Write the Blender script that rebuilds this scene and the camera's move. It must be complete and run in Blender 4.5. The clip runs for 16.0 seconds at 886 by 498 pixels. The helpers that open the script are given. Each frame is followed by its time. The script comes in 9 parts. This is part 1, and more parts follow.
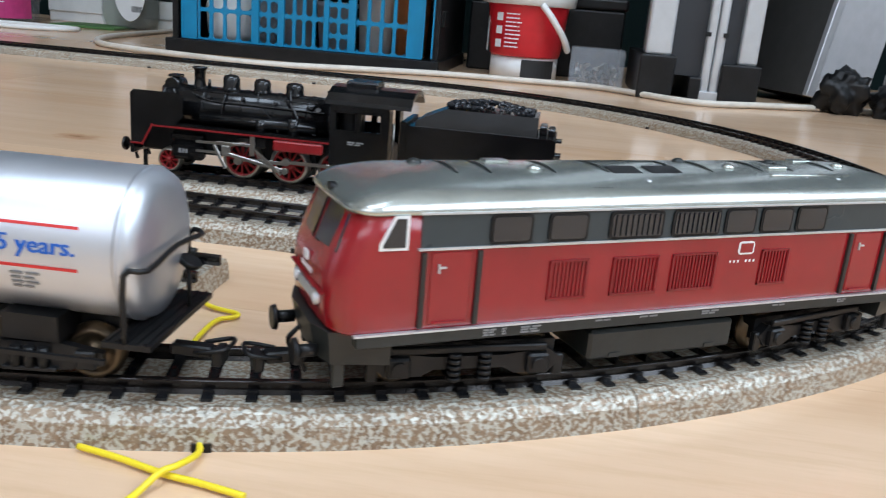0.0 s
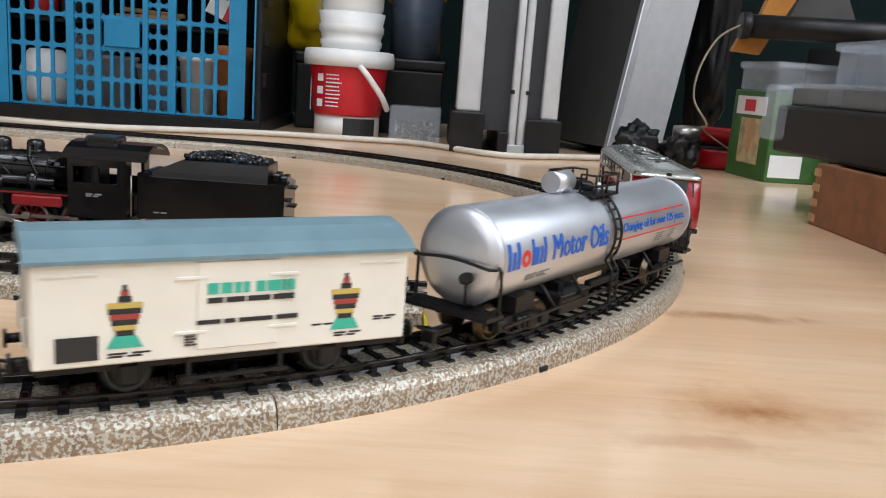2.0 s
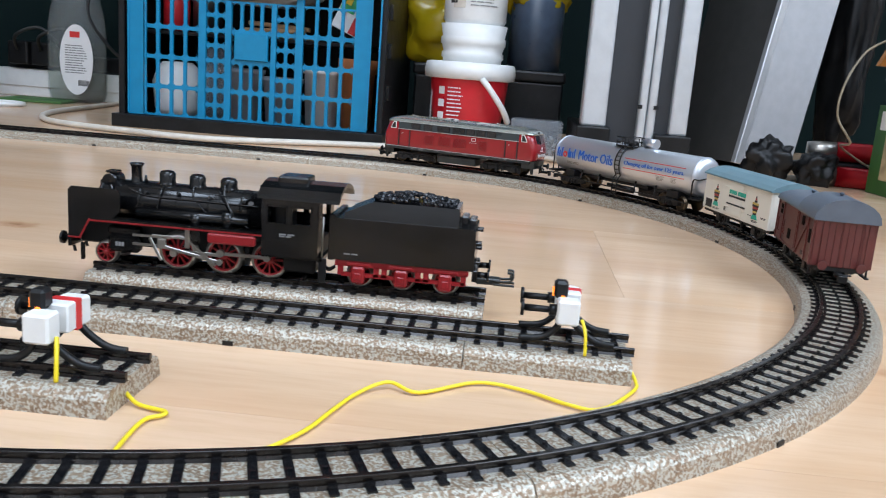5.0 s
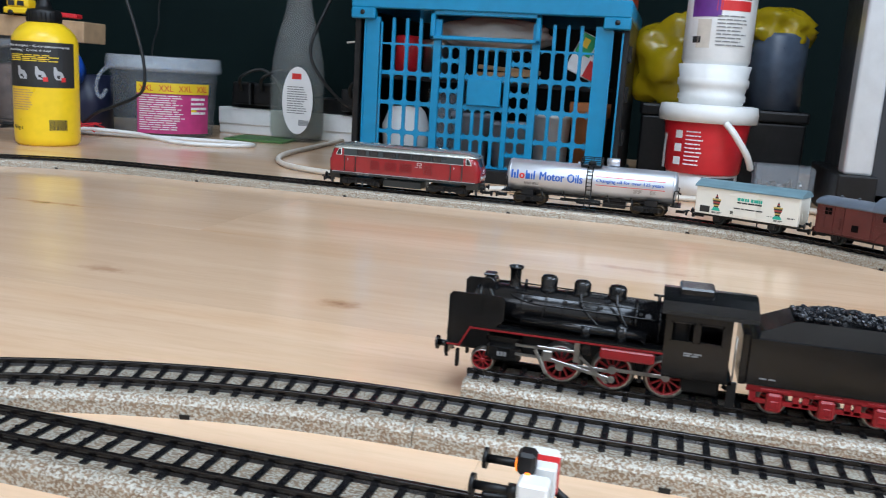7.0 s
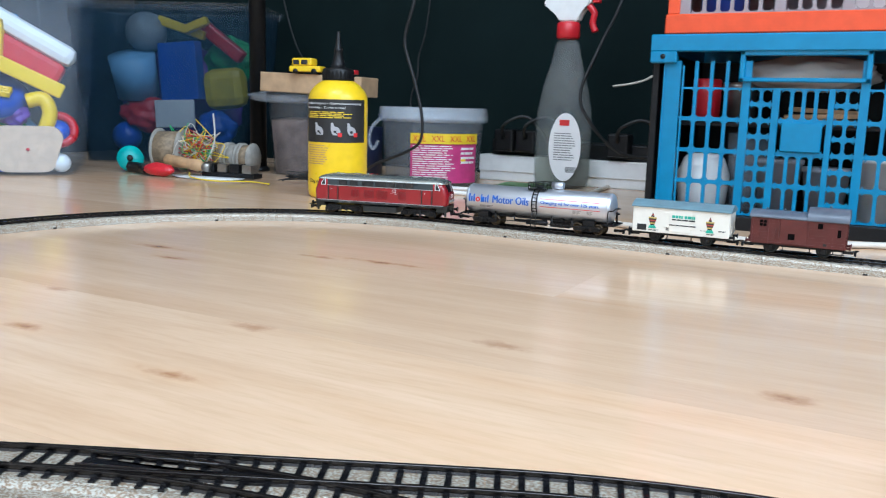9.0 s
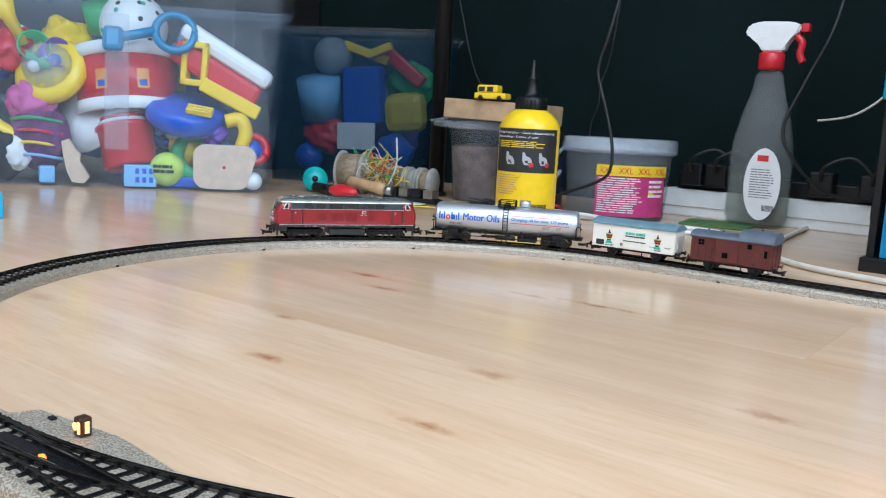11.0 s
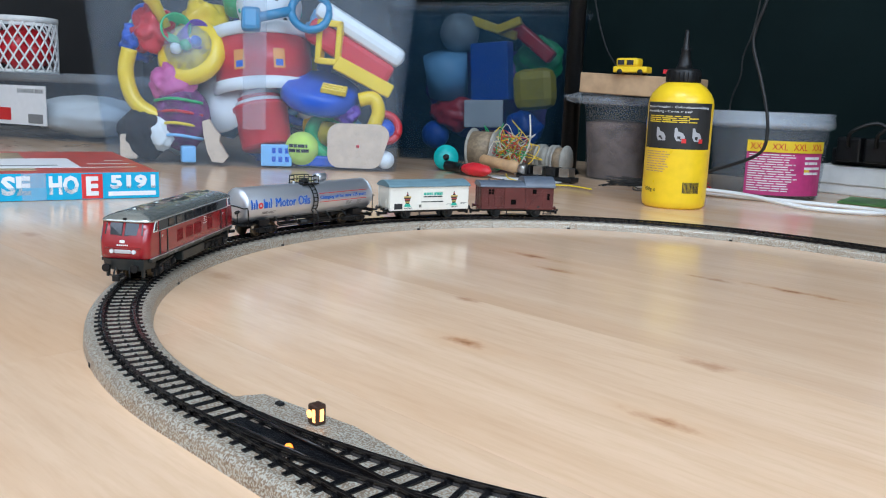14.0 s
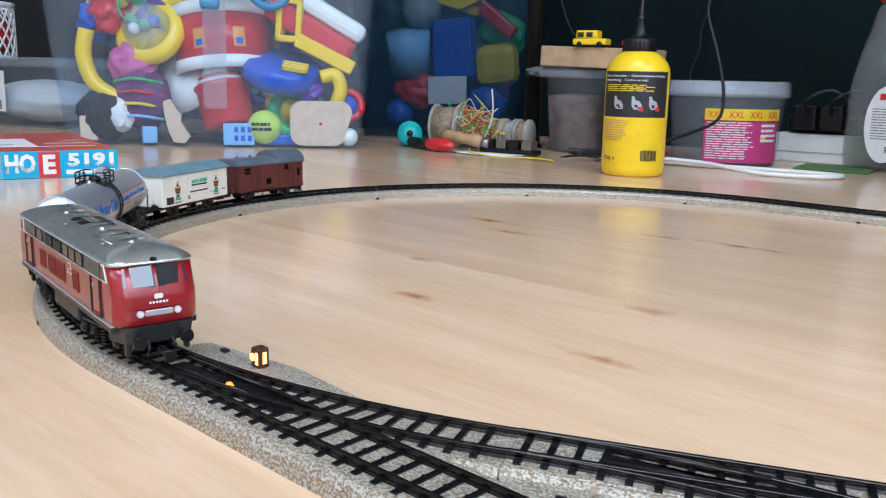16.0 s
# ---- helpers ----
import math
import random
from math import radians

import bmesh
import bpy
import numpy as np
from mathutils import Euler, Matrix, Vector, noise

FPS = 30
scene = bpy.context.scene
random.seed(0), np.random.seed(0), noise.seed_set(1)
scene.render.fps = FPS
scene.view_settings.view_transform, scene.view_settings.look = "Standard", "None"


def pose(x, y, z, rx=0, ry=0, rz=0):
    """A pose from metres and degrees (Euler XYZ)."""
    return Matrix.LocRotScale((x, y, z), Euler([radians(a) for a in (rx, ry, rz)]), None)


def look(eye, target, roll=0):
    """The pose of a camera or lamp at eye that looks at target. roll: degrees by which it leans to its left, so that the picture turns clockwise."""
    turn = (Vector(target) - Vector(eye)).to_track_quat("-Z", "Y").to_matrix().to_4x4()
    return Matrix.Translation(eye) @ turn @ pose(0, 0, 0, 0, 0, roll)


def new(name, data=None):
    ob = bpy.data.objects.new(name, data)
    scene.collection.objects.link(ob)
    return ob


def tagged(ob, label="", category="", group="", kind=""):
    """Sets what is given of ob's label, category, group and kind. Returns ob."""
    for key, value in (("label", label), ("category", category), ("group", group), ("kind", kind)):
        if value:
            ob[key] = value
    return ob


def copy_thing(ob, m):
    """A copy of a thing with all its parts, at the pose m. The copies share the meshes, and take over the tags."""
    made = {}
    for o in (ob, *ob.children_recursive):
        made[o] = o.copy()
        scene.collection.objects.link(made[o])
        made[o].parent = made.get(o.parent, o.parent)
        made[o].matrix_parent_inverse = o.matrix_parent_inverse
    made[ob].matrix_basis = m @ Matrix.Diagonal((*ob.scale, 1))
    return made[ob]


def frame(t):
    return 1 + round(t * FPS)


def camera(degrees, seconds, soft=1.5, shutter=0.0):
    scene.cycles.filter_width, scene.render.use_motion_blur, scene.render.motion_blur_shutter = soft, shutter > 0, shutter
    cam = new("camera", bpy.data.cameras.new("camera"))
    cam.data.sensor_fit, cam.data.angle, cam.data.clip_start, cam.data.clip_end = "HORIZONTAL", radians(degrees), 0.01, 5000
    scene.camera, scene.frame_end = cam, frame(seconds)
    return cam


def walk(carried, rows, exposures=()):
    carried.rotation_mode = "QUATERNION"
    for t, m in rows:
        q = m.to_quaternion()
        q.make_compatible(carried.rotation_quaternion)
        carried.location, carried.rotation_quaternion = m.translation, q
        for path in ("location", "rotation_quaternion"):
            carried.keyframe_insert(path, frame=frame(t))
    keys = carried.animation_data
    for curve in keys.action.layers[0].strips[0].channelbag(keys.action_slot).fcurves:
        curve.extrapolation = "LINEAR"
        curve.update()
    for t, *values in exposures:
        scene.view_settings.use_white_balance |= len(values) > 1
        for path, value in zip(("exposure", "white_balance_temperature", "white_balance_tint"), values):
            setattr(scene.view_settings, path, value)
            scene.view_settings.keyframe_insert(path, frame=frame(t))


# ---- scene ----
cam = camera(55.6, 16.0, soft=1.1, shutter=0.2)
PATH = [
    (0, (0.1625, -0.5129, 0.0928), (0.0462, 0.4394, -0.1894), 4.80),
    (0.5, (0.1955, -0.5254, 0.0943), (0.1368, 0.4440, -0.1442), 5.36),
    (1, (0.2147, -0.5328, 0.0946), (0.1995, 0.4456, -0.1115), 4.66),
    (1.5, (0.2231, -0.5359, 0.0950), (0.2370, 0.4436, -0.1057), 4.14),
    (2, (0.2238, -0.5375, 0.0954), (0.2513, 0.4414, -0.1072), 4.36),
    (2.5, (0.2243, -0.5364, 0.0956), (0.2546, 0.4423, -0.1077), 4.48),
    (3, (0.2252, -0.5362, 0.0960), (0.2546, 0.4432, -0.1037), 4.64),
    (5.5, (0.1522, -0.5206, 0.1170), (0.0429, 0.4504, -0.0956), 4.21),
    (6, (0.1261, -0.5149, 0.1249), (-0.0232, 0.4528, -0.0786), 4.15),
    (6.5, (0.0934, -0.5100, 0.1290), (-0.1016, 0.4501, -0.0718), 3.98),
    (7, (0.0628, -0.5038, 0.1340), (-0.1837, 0.4444, -0.0669), 3.56),
    (7.5, (0.0304, -0.5070, 0.1395), (-0.2696, 0.4263, -0.0580), 2.75),
    (8, (-0.0024, -0.5078, 0.1398), (-0.3542, 0.4092, -0.0480), 2.16),
    (8.5, (-0.0374, -0.5040, 0.1425), (-0.4456, 0.3914, -0.0349), 1.73),
    (9, (-0.0777, -0.5077, 0.1441), (-0.5395, 0.3629, -0.0255), 1.57),
    (9.5, (-0.1056, -0.5174, 0.1443), (-0.6112, 0.3326, -0.0033), 1.37),
    (10, (-0.1160, -0.5158, 0.1523), (-0.6570, 0.3129, 0.0093), 2.00),
    (12.5, (-0.2091, -0.5295, 0.1450), (-0.8800, 0.1918, -0.0267), 2.71),
    (13, (-0.2145, -0.5353, 0.1409), (-0.8968, 0.1740, -0.0360), 2.39),
    (13.5, (-0.2182, -0.5368, 0.1408), (-0.9047, 0.1678, -0.0386), 2.30),
    (14, (-0.2184, -0.5371, 0.1451), (-0.9066, 0.1657, -0.0350), 2.19),
    (14.5, (-0.2195, -0.5380, 0.1439), (-0.9088, 0.1637, -0.0366), 2.04),
    (15, (-0.2200, -0.5390, 0.1423), (-0.9093, 0.1621, -0.0407), 1.83),
    (15.5, (-0.2151, -0.5387, 0.1375), (-0.8985, 0.1668, -0.0505), 1.77),
    (16, (-0.1983, -0.5341, 0.1294), (-0.8618, 0.1877, -0.0675), 1.21),
]
EXPOSURES = (
    (0, 0.18, 6450, 14), (0.5, -0.06, 6350, 15), (1.0, -0.12, 6850, 16), (1.5, -0.10, 7400, 19), (2, 0.10, 7200, 18), (2.5, 0.21, 7100, 20), (3, 0.32, 6500, 15), (5.5, 0.38, 6350, 15), (7, 0.36, 6350, 14),
    (9, 0.66, 6120, 12), (10, 0.63, 6200, 13), (12.5, 0.48, 6220, 12), (16, 0.5, 6280, 16),
)
walk(cam, [(t, look(eye, target, roll)) for t, eye, target, roll in PATH], EXPOSURES)

# ---- light: an overcast day through two windows and a skylight ----
world = bpy.data.worlds.new("sky")
scene.world = world
world.use_nodes = True
sky = world.node_tree.nodes.new("ShaderNodeTexSky")
sky.sky_type, sky.sun_disc, sky.sun_elevation, sky.sun_rotation = "NISHITA", False, radians(40), radians(200)
world.node_tree.links.new(sky.outputs[0], world.node_tree.nodes["Background"].inputs[0])
world.node_tree.nodes["Background"].inputs[1].default_value = 0.12


def window_light(name, m, w, h, power, tint):
    lamp = bpy.data.lights.new(name, "AREA")
    lamp.shape, lamp.size, lamp.size_y, lamp.energy, lamp.color = "RECTANGLE", w, h, power, tint
    ob = new(name, lamp)
    ob.matrix_world = m
    return ob


ROOM = (-3.6, 2.0, -2.4, 1.15, 2.5)      # x0, x1, y0, y1, height
window_light("window_light", look((-0.6, -2.37, 1.65), (-0.6, 0, 1.0)), 2.4, 1.3, 14, (0.70, 0.86, 1.0))
window_light("side_window_light", look((1.97, -0.75, 1.65), (0, -0.35, 0.3)), 2.2, 1.3, 52, (0.70, 0.86, 1.0))
window_light("skylight_light", look((0.05, -0.95, 2.52), (-0.05, -0.75, 0)), 1.6, 1.1, 44, (0.70, 0.86, 1.0))

# ---- materials ----
def shade(name, rough=0.5, metal=0.0, coat=0.0):
    m = bpy.data.materials.new(name)
    m.use_nodes = True
    nt = m.node_tree
    b = nt.nodes["Principled BSDF"]
    b.inputs["Roughness"].default_value, b.inputs["Metallic"].default_value = rough, metal
    b.inputs["Coat Weight"].default_value = coat
    b.inputs["Coat Roughness"].default_value = 0.15
    return m, nt, b


def node(nt, kind, **sockets):
    n = nt.nodes.new(kind)
    for k, v in sockets.items():
        n.inputs[k.replace("_", " ")].default_value = v
    return n


def mix(nt, fac, a, b, mode="MIX"):
    n = nt.nodes.new("ShaderNodeMix")
    n.data_type, n.blend_type = "RGBA", mode
    for i, v in ((0, fac), (6, a), (7, b)):
        if isinstance(v, bpy.types.NodeSocket):
            nt.links.new(v, n.inputs[i])
        else:
            n.inputs[i].default_value = v if i == 0 else (*v[:3], 1)
    return n.outputs[2]


def ramp(nt, src, stops):
    n = nt.nodes.new("ShaderNodeValToRGB")
    e = n.color_ramp.elements
    while len(e) < len(stops):
        e.new(0.5)
    for el, (p, c) in zip(e, stops):
        el.position, el.color = p, (c, c, c, 1) if isinstance(c, (int, float)) else (*c, 1)
    nt.links.new(src, n.inputs[0])
    return n.outputs[0]


def noisy(nt, coord, scale, detail=3, rough=0.55):
    n = node(nt, "ShaderNodeTexNoise", Scale=scale, Detail=detail, Roughness=rough)
    nt.links.new(coord, n.inputs["Vector"])
    return n.outputs[0]


def bump(nt, b, height, strength, dist):
    n = node(nt, "ShaderNodeBump", Strength=strength, Distance=dist)
    nt.links.new(height, n.inputs["Height"])
    nt.links.new(n.outputs[0], b.inputs["Normal"])


def surf(name, col, rough=0.5, metal=0.0, var=0.12, scale=60.0, relief=0.1, grain=900.0, coat=0.0, dirt=None, dirt_amount=0.3, spec=0.5):
    """A plain material with stains at one scale and grain at another."""
    m, nt, b = shade(name, rough, metal, coat)
    b.inputs["Specular IOR Level"].default_value = spec
    tc = nt.nodes.new("ShaderNodeTexCoord").outputs["Object"]
    big, fine = noisy(nt, tc, scale), noisy(nt, tc, grain, 2)
    lo = tuple(c * (1 - var) for c in col)
    hi = tuple(min(1, c * (1 + var)) for c in col)
    out = mix(nt, ramp(nt, big, ((0.35, 0), (0.65, 1))), lo, hi)
    if dirt:
        out = mix(nt, ramp(nt, noisy(nt, tc, scale * 2.3, 5, 0.7), ((0.52, 0), (0.75, dirt_amount))), out, dirt)
    nt.links.new(out, b.inputs["Base Color"])
    r = node(nt, "ShaderNodeMapRange")
    nt.links.new(big, r.inputs[0])
    r.inputs[3].default_value, r.inputs[4].default_value = max(0.03, rough - 0.08), min(1, rough + 0.1)
    nt.links.new(r.outputs[0], b.inputs["Roughness"])
    if relief:
        bump(nt, b, fine, relief, 0.0003)
    return m


def clear(name, tint, rough=0.12, alpha=0.25):
    """Thin clear plastic: part see-through, part milky."""
    m, nt, b = shade(name, rough)
    tr = node(nt, "ShaderNodeBsdfTransparent")
    tr.inputs[0].default_value = (*[0.6 + 0.4 * c for c in tint], 1)
    tc = nt.nodes.new("ShaderNodeTexCoord").outputs["Object"]
    b.inputs["Base Color"].default_value = (*tint, 1)
    mx = nt.nodes.new("ShaderNodeMixShader")
    fac = ramp(nt, noisy(nt, tc, 12, 4), ((0.3, alpha * 0.75), (0.7, min(1, alpha * 1.3))))
    nt.links.new(fac, mx.inputs[0])
    nt.links.new(tr.outputs[0], mx.inputs[1])
    nt.links.new(b.outputs[0], mx.inputs[2])
    nt.links.new(mx.outputs[0], nt.nodes["Material Output"].inputs[0])
    return m


def glow(name, col, power):
    m, nt, b = shade(name, 0.4)
    b.inputs["Base Color"].default_value = (*col, 1)
    b.inputs["Emission Color"].default_value = (*col, 1)
    b.inputs["Emission Strength"].default_value = power
    return m


def floor_wood():
    m, nt, b = shade("beech_laminate", 0.2)
    pos = nt.nodes.new("ShaderNodeNewGeometry").outputs["Position"]
    rnd = nt.nodes.new("ShaderNodeObjectInfo").outputs["Random"]
    turn = nt.nodes.new("ShaderNodeMapping")
    turn.inputs["Rotation"].default_value = (0, 0, radians(-GRAIN))
    nt.links.new(pos, turn.inputs[0])
    shift = nt.nodes.new("ShaderNodeVectorMath")
    comb = nt.nodes.new("ShaderNodeCombineXYZ")
    nt.links.new(rnd, comb.inputs[2])
    nt.links.new(turn.outputs[0], shift.inputs[0])
    nt.links.new(comb.outputs[0], shift.inputs[1])
    along = nt.nodes.new("ShaderNodeMapping")
    along.inputs["Scale"].default_value = (1.0, 9.0, 3.0)
    nt.links.new(shift.outputs[0], along.inputs[0])
    wide = noisy(nt, along.outputs[0], 3.2, 5, 0.6)
    fine = noisy(nt, along.outputs[0], 26, 4, 0.65)
    hair = nt.nodes.new("ShaderNodeMapping")
    hair.inputs["Scale"].default_value = (1.0, 24.0, 3.0)
    nt.links.new(shift.outputs[0], hair.inputs[0])
    hairs = noisy(nt, hair.outputs[0], 60, 3, 0.6)
    c = mix(nt, ramp(nt, wide, ((0.3, 0), (0.72, 1))), FLOOR_A, FLOOR_B)
    c = mix(nt, ramp(nt, fine, ((0.45, 0), (0.78, 0.30))), c, FLOOR_C)
    cloud = noisy(nt, along.outputs[0], 1.3, 3, 0.5)
    c = mix(nt, ramp(nt, cloud, ((0.5, 0), (0.72, 0.4))), c, FLOOR_HALO)
    c = mix(nt, ramp(nt, hairs, ((0.55, 0), (0.85, 0.1))), c, FLOOR_C)
    # knots: streaks and eyes of the beech print
    warp = noisy(nt, pos, 55, 4, 0.65)
    for x, y, lx, ly, dark in KNOTS:
        sub = nt.nodes.new("ShaderNodeMapping")
        sub.vector_type = "TEXTURE"
        sub.inputs["Location"].default_value = (x, y, 0)
        sub.inputs["Rotation"].default_value = (0, 0, radians(GRAIN))
        sub.inputs["Scale"].default_value = (lx, ly * 0.85, 1)
        nt.links.new(pos, sub.inputs[0])
        ln = nt.nodes.new("ShaderNodeVectorMath")
        ln.operation = "LENGTH"
        nt.links.new(sub.outputs[0], ln.inputs[0])
        ad = nt.nodes.new("ShaderNodeMath")
        ad.operation = "MULTIPLY_ADD"
        nt.links.new(warp, ad.inputs[0])
        ad.inputs[1].default_value = 2.3
        nt.links.new(ln.outputs["Value"], ad.inputs[2])
        c = mix(nt, ramp_knot(nt, ad.outputs[0], min(0.95, dark * 1.15)), c, FLOOR_K)
        if dark > 0.55:
            c = mix(nt, ramp_knot(nt, ad.outputs[0], dark * 0.4, 1.2, 4.2), c, FLOOR_HALO)
            c = mix(nt, ramp_knot(nt, ad.outputs[0], dark * 0.75, 0.95, 1.5), c, FLOOR_CORE)
    tint = nt.nodes.new("ShaderNodeHueSaturation")
    v = node(nt, "ShaderNodeMapRange")
    nt.links.new(rnd, v.inputs[0])
    v.inputs[3].default_value, v.inputs[4].default_value = 0.94, 1.05
    nt.links.new(v.outputs[0], tint.inputs["Value"])
    nt.links.new(c, tint.inputs["Color"])
    nt.links.new(tint.outputs[0], b.inputs["Base Color"])
    r = node(nt, "ShaderNodeMapRange")
    nt.links.new(noisy(nt, pos, 9, 5, 0.7), r.inputs[0])
    r.inputs[3].default_value, r.inputs[4].default_value = 0.10, 0.22
    nt.links.new(r.outputs[0], b.inputs["Roughness"])
    bump(nt, b, fine, 0.05, 0.0005)
    return m


def ramp_knot(nt, src, dark, near=1.15, far=2.3):
    r = node(nt, "ShaderNodeMapRange")
    r.interpolation_type = "SMOOTHSTEP"
    nt.links.new(src, r.inputs[0])
    r.inputs[1].default_value, r.inputs[2].default_value = near, far
    r.inputs[3].default_value, r.inputs[4].default_value = dark, 0.0
    return r.outputs[0]


GRAIN = 0.0
FLOOR_A, FLOOR_B, FLOOR_C, FLOOR_K, FLOOR_CORE, FLOOR_HALO = (0.665, 0.435, 0.27), (0.785, 0.55, 0.37), (0.53, 0.325, 0.175), (0.36, 0.15, 0.065), (0.19, 0.07, 0.035), (0.66, 0.36, 0.17)
KNOTS = (
    (-0.402, -0.199, 0.020, 0.007, 0.7), (-0.478, 0.133, 0.045, 0.008, 0.75), (-0.112, -0.058, 0.018, 0.010, 0.6),
    (-0.548, -0.180, 0.018, 0.009, 0.8), (0.332, -0.292, 0.015, 0.011, 0.8), (0.336, -0.290, 0.042, 0.026, 0.25), (-0.70, 0.075, 0.035, 0.009, 0.75),
    (-0.65, 0.040, 0.022, 0.008, 0.7), (-0.544, 0.122, 0.028, 0.008, 0.5), (-0.428, -0.102, 0.022, 0.010, 0.45),
    (-0.277, -0.052, 0.022, 0.010, 0.45), (0.364, -0.180, 0.045, 0.010, 0.55), (-0.79, -0.20, 0.030, 0.012, 0.3),
    (0.053, 0.134, 0.045, 0.008, 0.55), (-0.62, -0.10, 0.016, 0.006, 0.5), (0.304, -0.319, 0.035, 0.008, 0.25),
    (-0.95, 0.42, 0.04, 0.01, 0.4), (-1.05, -0.25, 0.03, 0.01, 0.4), (0.42, -0.40, 0.03, 0.01, 0.4),
)


def ballast():
    """Printed tin roadbed: brown with pale greenish flecks and an embossed grain."""
    m, nt, b = shade("printed_tin_ballast", 0.38, 0.25)
    tc = nt.nodes.new("ShaderNodeTexCoord").outputs["Object"]
    a = noisy(nt, tc, 1000, 2, 0.5)
    c = noisy(nt, tc, 150, 2)
    v = node(nt, "ShaderNodeTexVoronoi", Scale=620.0)
    nt.links.new(tc, v.inputs["Vector"])
    base = mix(nt, ramp(nt, c, ((0.4, 0), (0.6, 1))), (0.24, 0.165, 0.105), (0.31, 0.225, 0.15))
    out = mix(nt, ramp(nt, a, ((0.46, 0), (0.56, 1))), base, (0.51, 0.49, 0.42))
    out = mix(nt, ramp(nt, noisy(nt, tc, 900, 3), ((0.6, 0), (0.68, 0.6))), out, (0.10, 0.055, 0.03))
    nt.links.new(out, b.inputs["Base Color"])
    bump(nt, b, v.outputs[0], 0.5, 0.0006)
    return m


BALLAST = ballast()
BLACK = surf("black_plastic", (0.006, 0.006, 0.0065), 0.4, var=0.3, dirt=(0.03, 0.027, 0.024), spec=0.35)
SLEEPER = surf("black_sleeper_tin", (0.006, 0.006, 0.007), 0.22, 0.0, var=0.3, spec=0.5)
RAIL = surf("browned_rail_steel", (0.022, 0.018, 0.016), 0.2, 0.5, var=0.3, scale=200)
RED = surf("wine_red_paint", (0.28, 0.008, 0.013), 0.22, var=0.08, coat=0.55)
SILVER = surf("silver_paint", (0.62, 0.645, 0.69), 0.36, 0.82, var=0.02, relief=0.02)
ROOF_GREY = surf("silver_grey_roof_paint", (0.53, 0.56, 0.52), 0.22, 0.82, var=0.06, dirt=(0.30, 0.29, 0.25))
CREAM = surf("cream_white_plastic", (0.78, 0.75, 0.66), 0.4, var=0.03)
BLUEGREY = surf("blue_grey_roof", (0.14, 0.235, 0.27), 0.42, var=0.1)
BROWN = surf("red_brown_wagon_paint", (0.105, 0.021, 0.018), 0.34, var=0.15, dirt=(0.07, 0.04, 0.034))
DARKROOF = surf("dark_grey_roof", (0.10, 0.12, 0.15), 0.36, var=0.12)
LOCO_BLACK = surf("matt_black_loco_paint", (0.005, 0.005, 0.0055), 0.19, var=0.25, scale=90, spec=0.5)
LOCO_RED = surf("signal_red_paint", (0.27, 0.009, 0.012), 0.38, var=0.1)
STEEL = surf("worn_nickel_steel", (0.36, 0.34, 0.31), 0.3, 0.9, var=0.15)
BRASS = surf("brass_tyre", (0.10, 0.072, 0.045), 0.33, 0.85, var=0.25, scale=300)
FRAME_GREY = surf("olive_grey_frame", (0.017, 0.020, 0.019), 0.4, var=0.15, dirt=(0.06, 0.055, 0.05))
BAND = surf("slate_window_band", (0.035, 0.047, 0.052), 0.28, var=0.05)
PANE = surf("dark_window_glazing", (0.012, 0.015, 0.02), 0.05, var=0.05, relief=0, spec=0.9)
OPENING = surf("unlit_opening", (0.004, 0.003, 0.003), 0.7, var=0.05, relief=0, spec=0.05)
WHITE = surf("white_plastic", (0.8, 0.8, 0.78), 0.35, var=0.03)
LABEL_WHITE = surf("white_print", (0.8, 0.8, 0.8), 0.45, var=0.02, relief=0)
PRINT_BLUE = surf("blue_print", (0.006, 0.105, 0.46), 0.4, var=0.04, relief=0)
PRINT_RED = surf("red_print", (0.65, 0.03, 0.03), 0.4, var=0.04, relief=0)
PRINT_GREEN = surf("green_print", (0.02, 0.42, 0.30), 0.4, var=0.04, relief=0)
PRINT_BLACK = surf("black_print", (0.02, 0.02, 0.02), 0.5, var=0.04, relief=0)
PRINT_GREY = surf("grey_print", (0.22, 0.22, 0.22), 0.5, var=0.04, relief=0)
PRINT_YELLOW = surf("yellow_print", (0.85, 0.6, 0.03), 0.4, var=0.04, relief=0)
CRATE_BLUE = surf("turquoise_blue_plastic", (0.0, 0.20, 0.38), 0.32, var=0.06)
CRATE_RED = surf("orange_red_plastic", (0.75, 0.08, 0.02), 0.35, var=0.05)
YELLOW = surf("yellow_plastic", (0.88, 0.58, 0.015), 0.3, var=0.04)
TOY_RED = surf("red_toy_plastic", (0.62, 0.02, 0.03), 0.3, var=0.05)
TOY_BLUE = surf("blue_toy_plastic", (0.01, 0.09, 0.5), 0.3, var=0.05)
TOY_LIGHTBLUE = surf("light_blue_toy_plastic", (0.22, 0.48, 0.75), 0.4, var=0.05)
TOY_GREEN = surf("green_toy_plastic", (0.02, 0.38, 0.12), 0.35, var=0.05)
TOY_PURPLE = surf("purple_toy_plastic", (0.14, 0.05, 0.35), 0.4, var=0.05)
TENNIS = surf("tennis_felt", (0.55, 0.72, 0.12), 0.9, var=0.1, relief=0.6)
BEECH = surf("bare_plywood", (0.68, 0.50, 0.36), 0.6, var=0.08)
WOOD = surf("pine_wood", (0.50, 0.30, 0.15), 0.55, var=0.15)
ORANGE_WOOD = surf("stained_wood_box", (0.26, 0.105, 0.045), 0.5, var=0.2)
ALU = surf("satin_aluminium", (0.62, 0.64, 0.66), 0.32, 0.6, var=0.04)
CASE_GREY = surf("grey_case_panel", (0.022, 0.024, 0.028), 0.5, var=0.06)
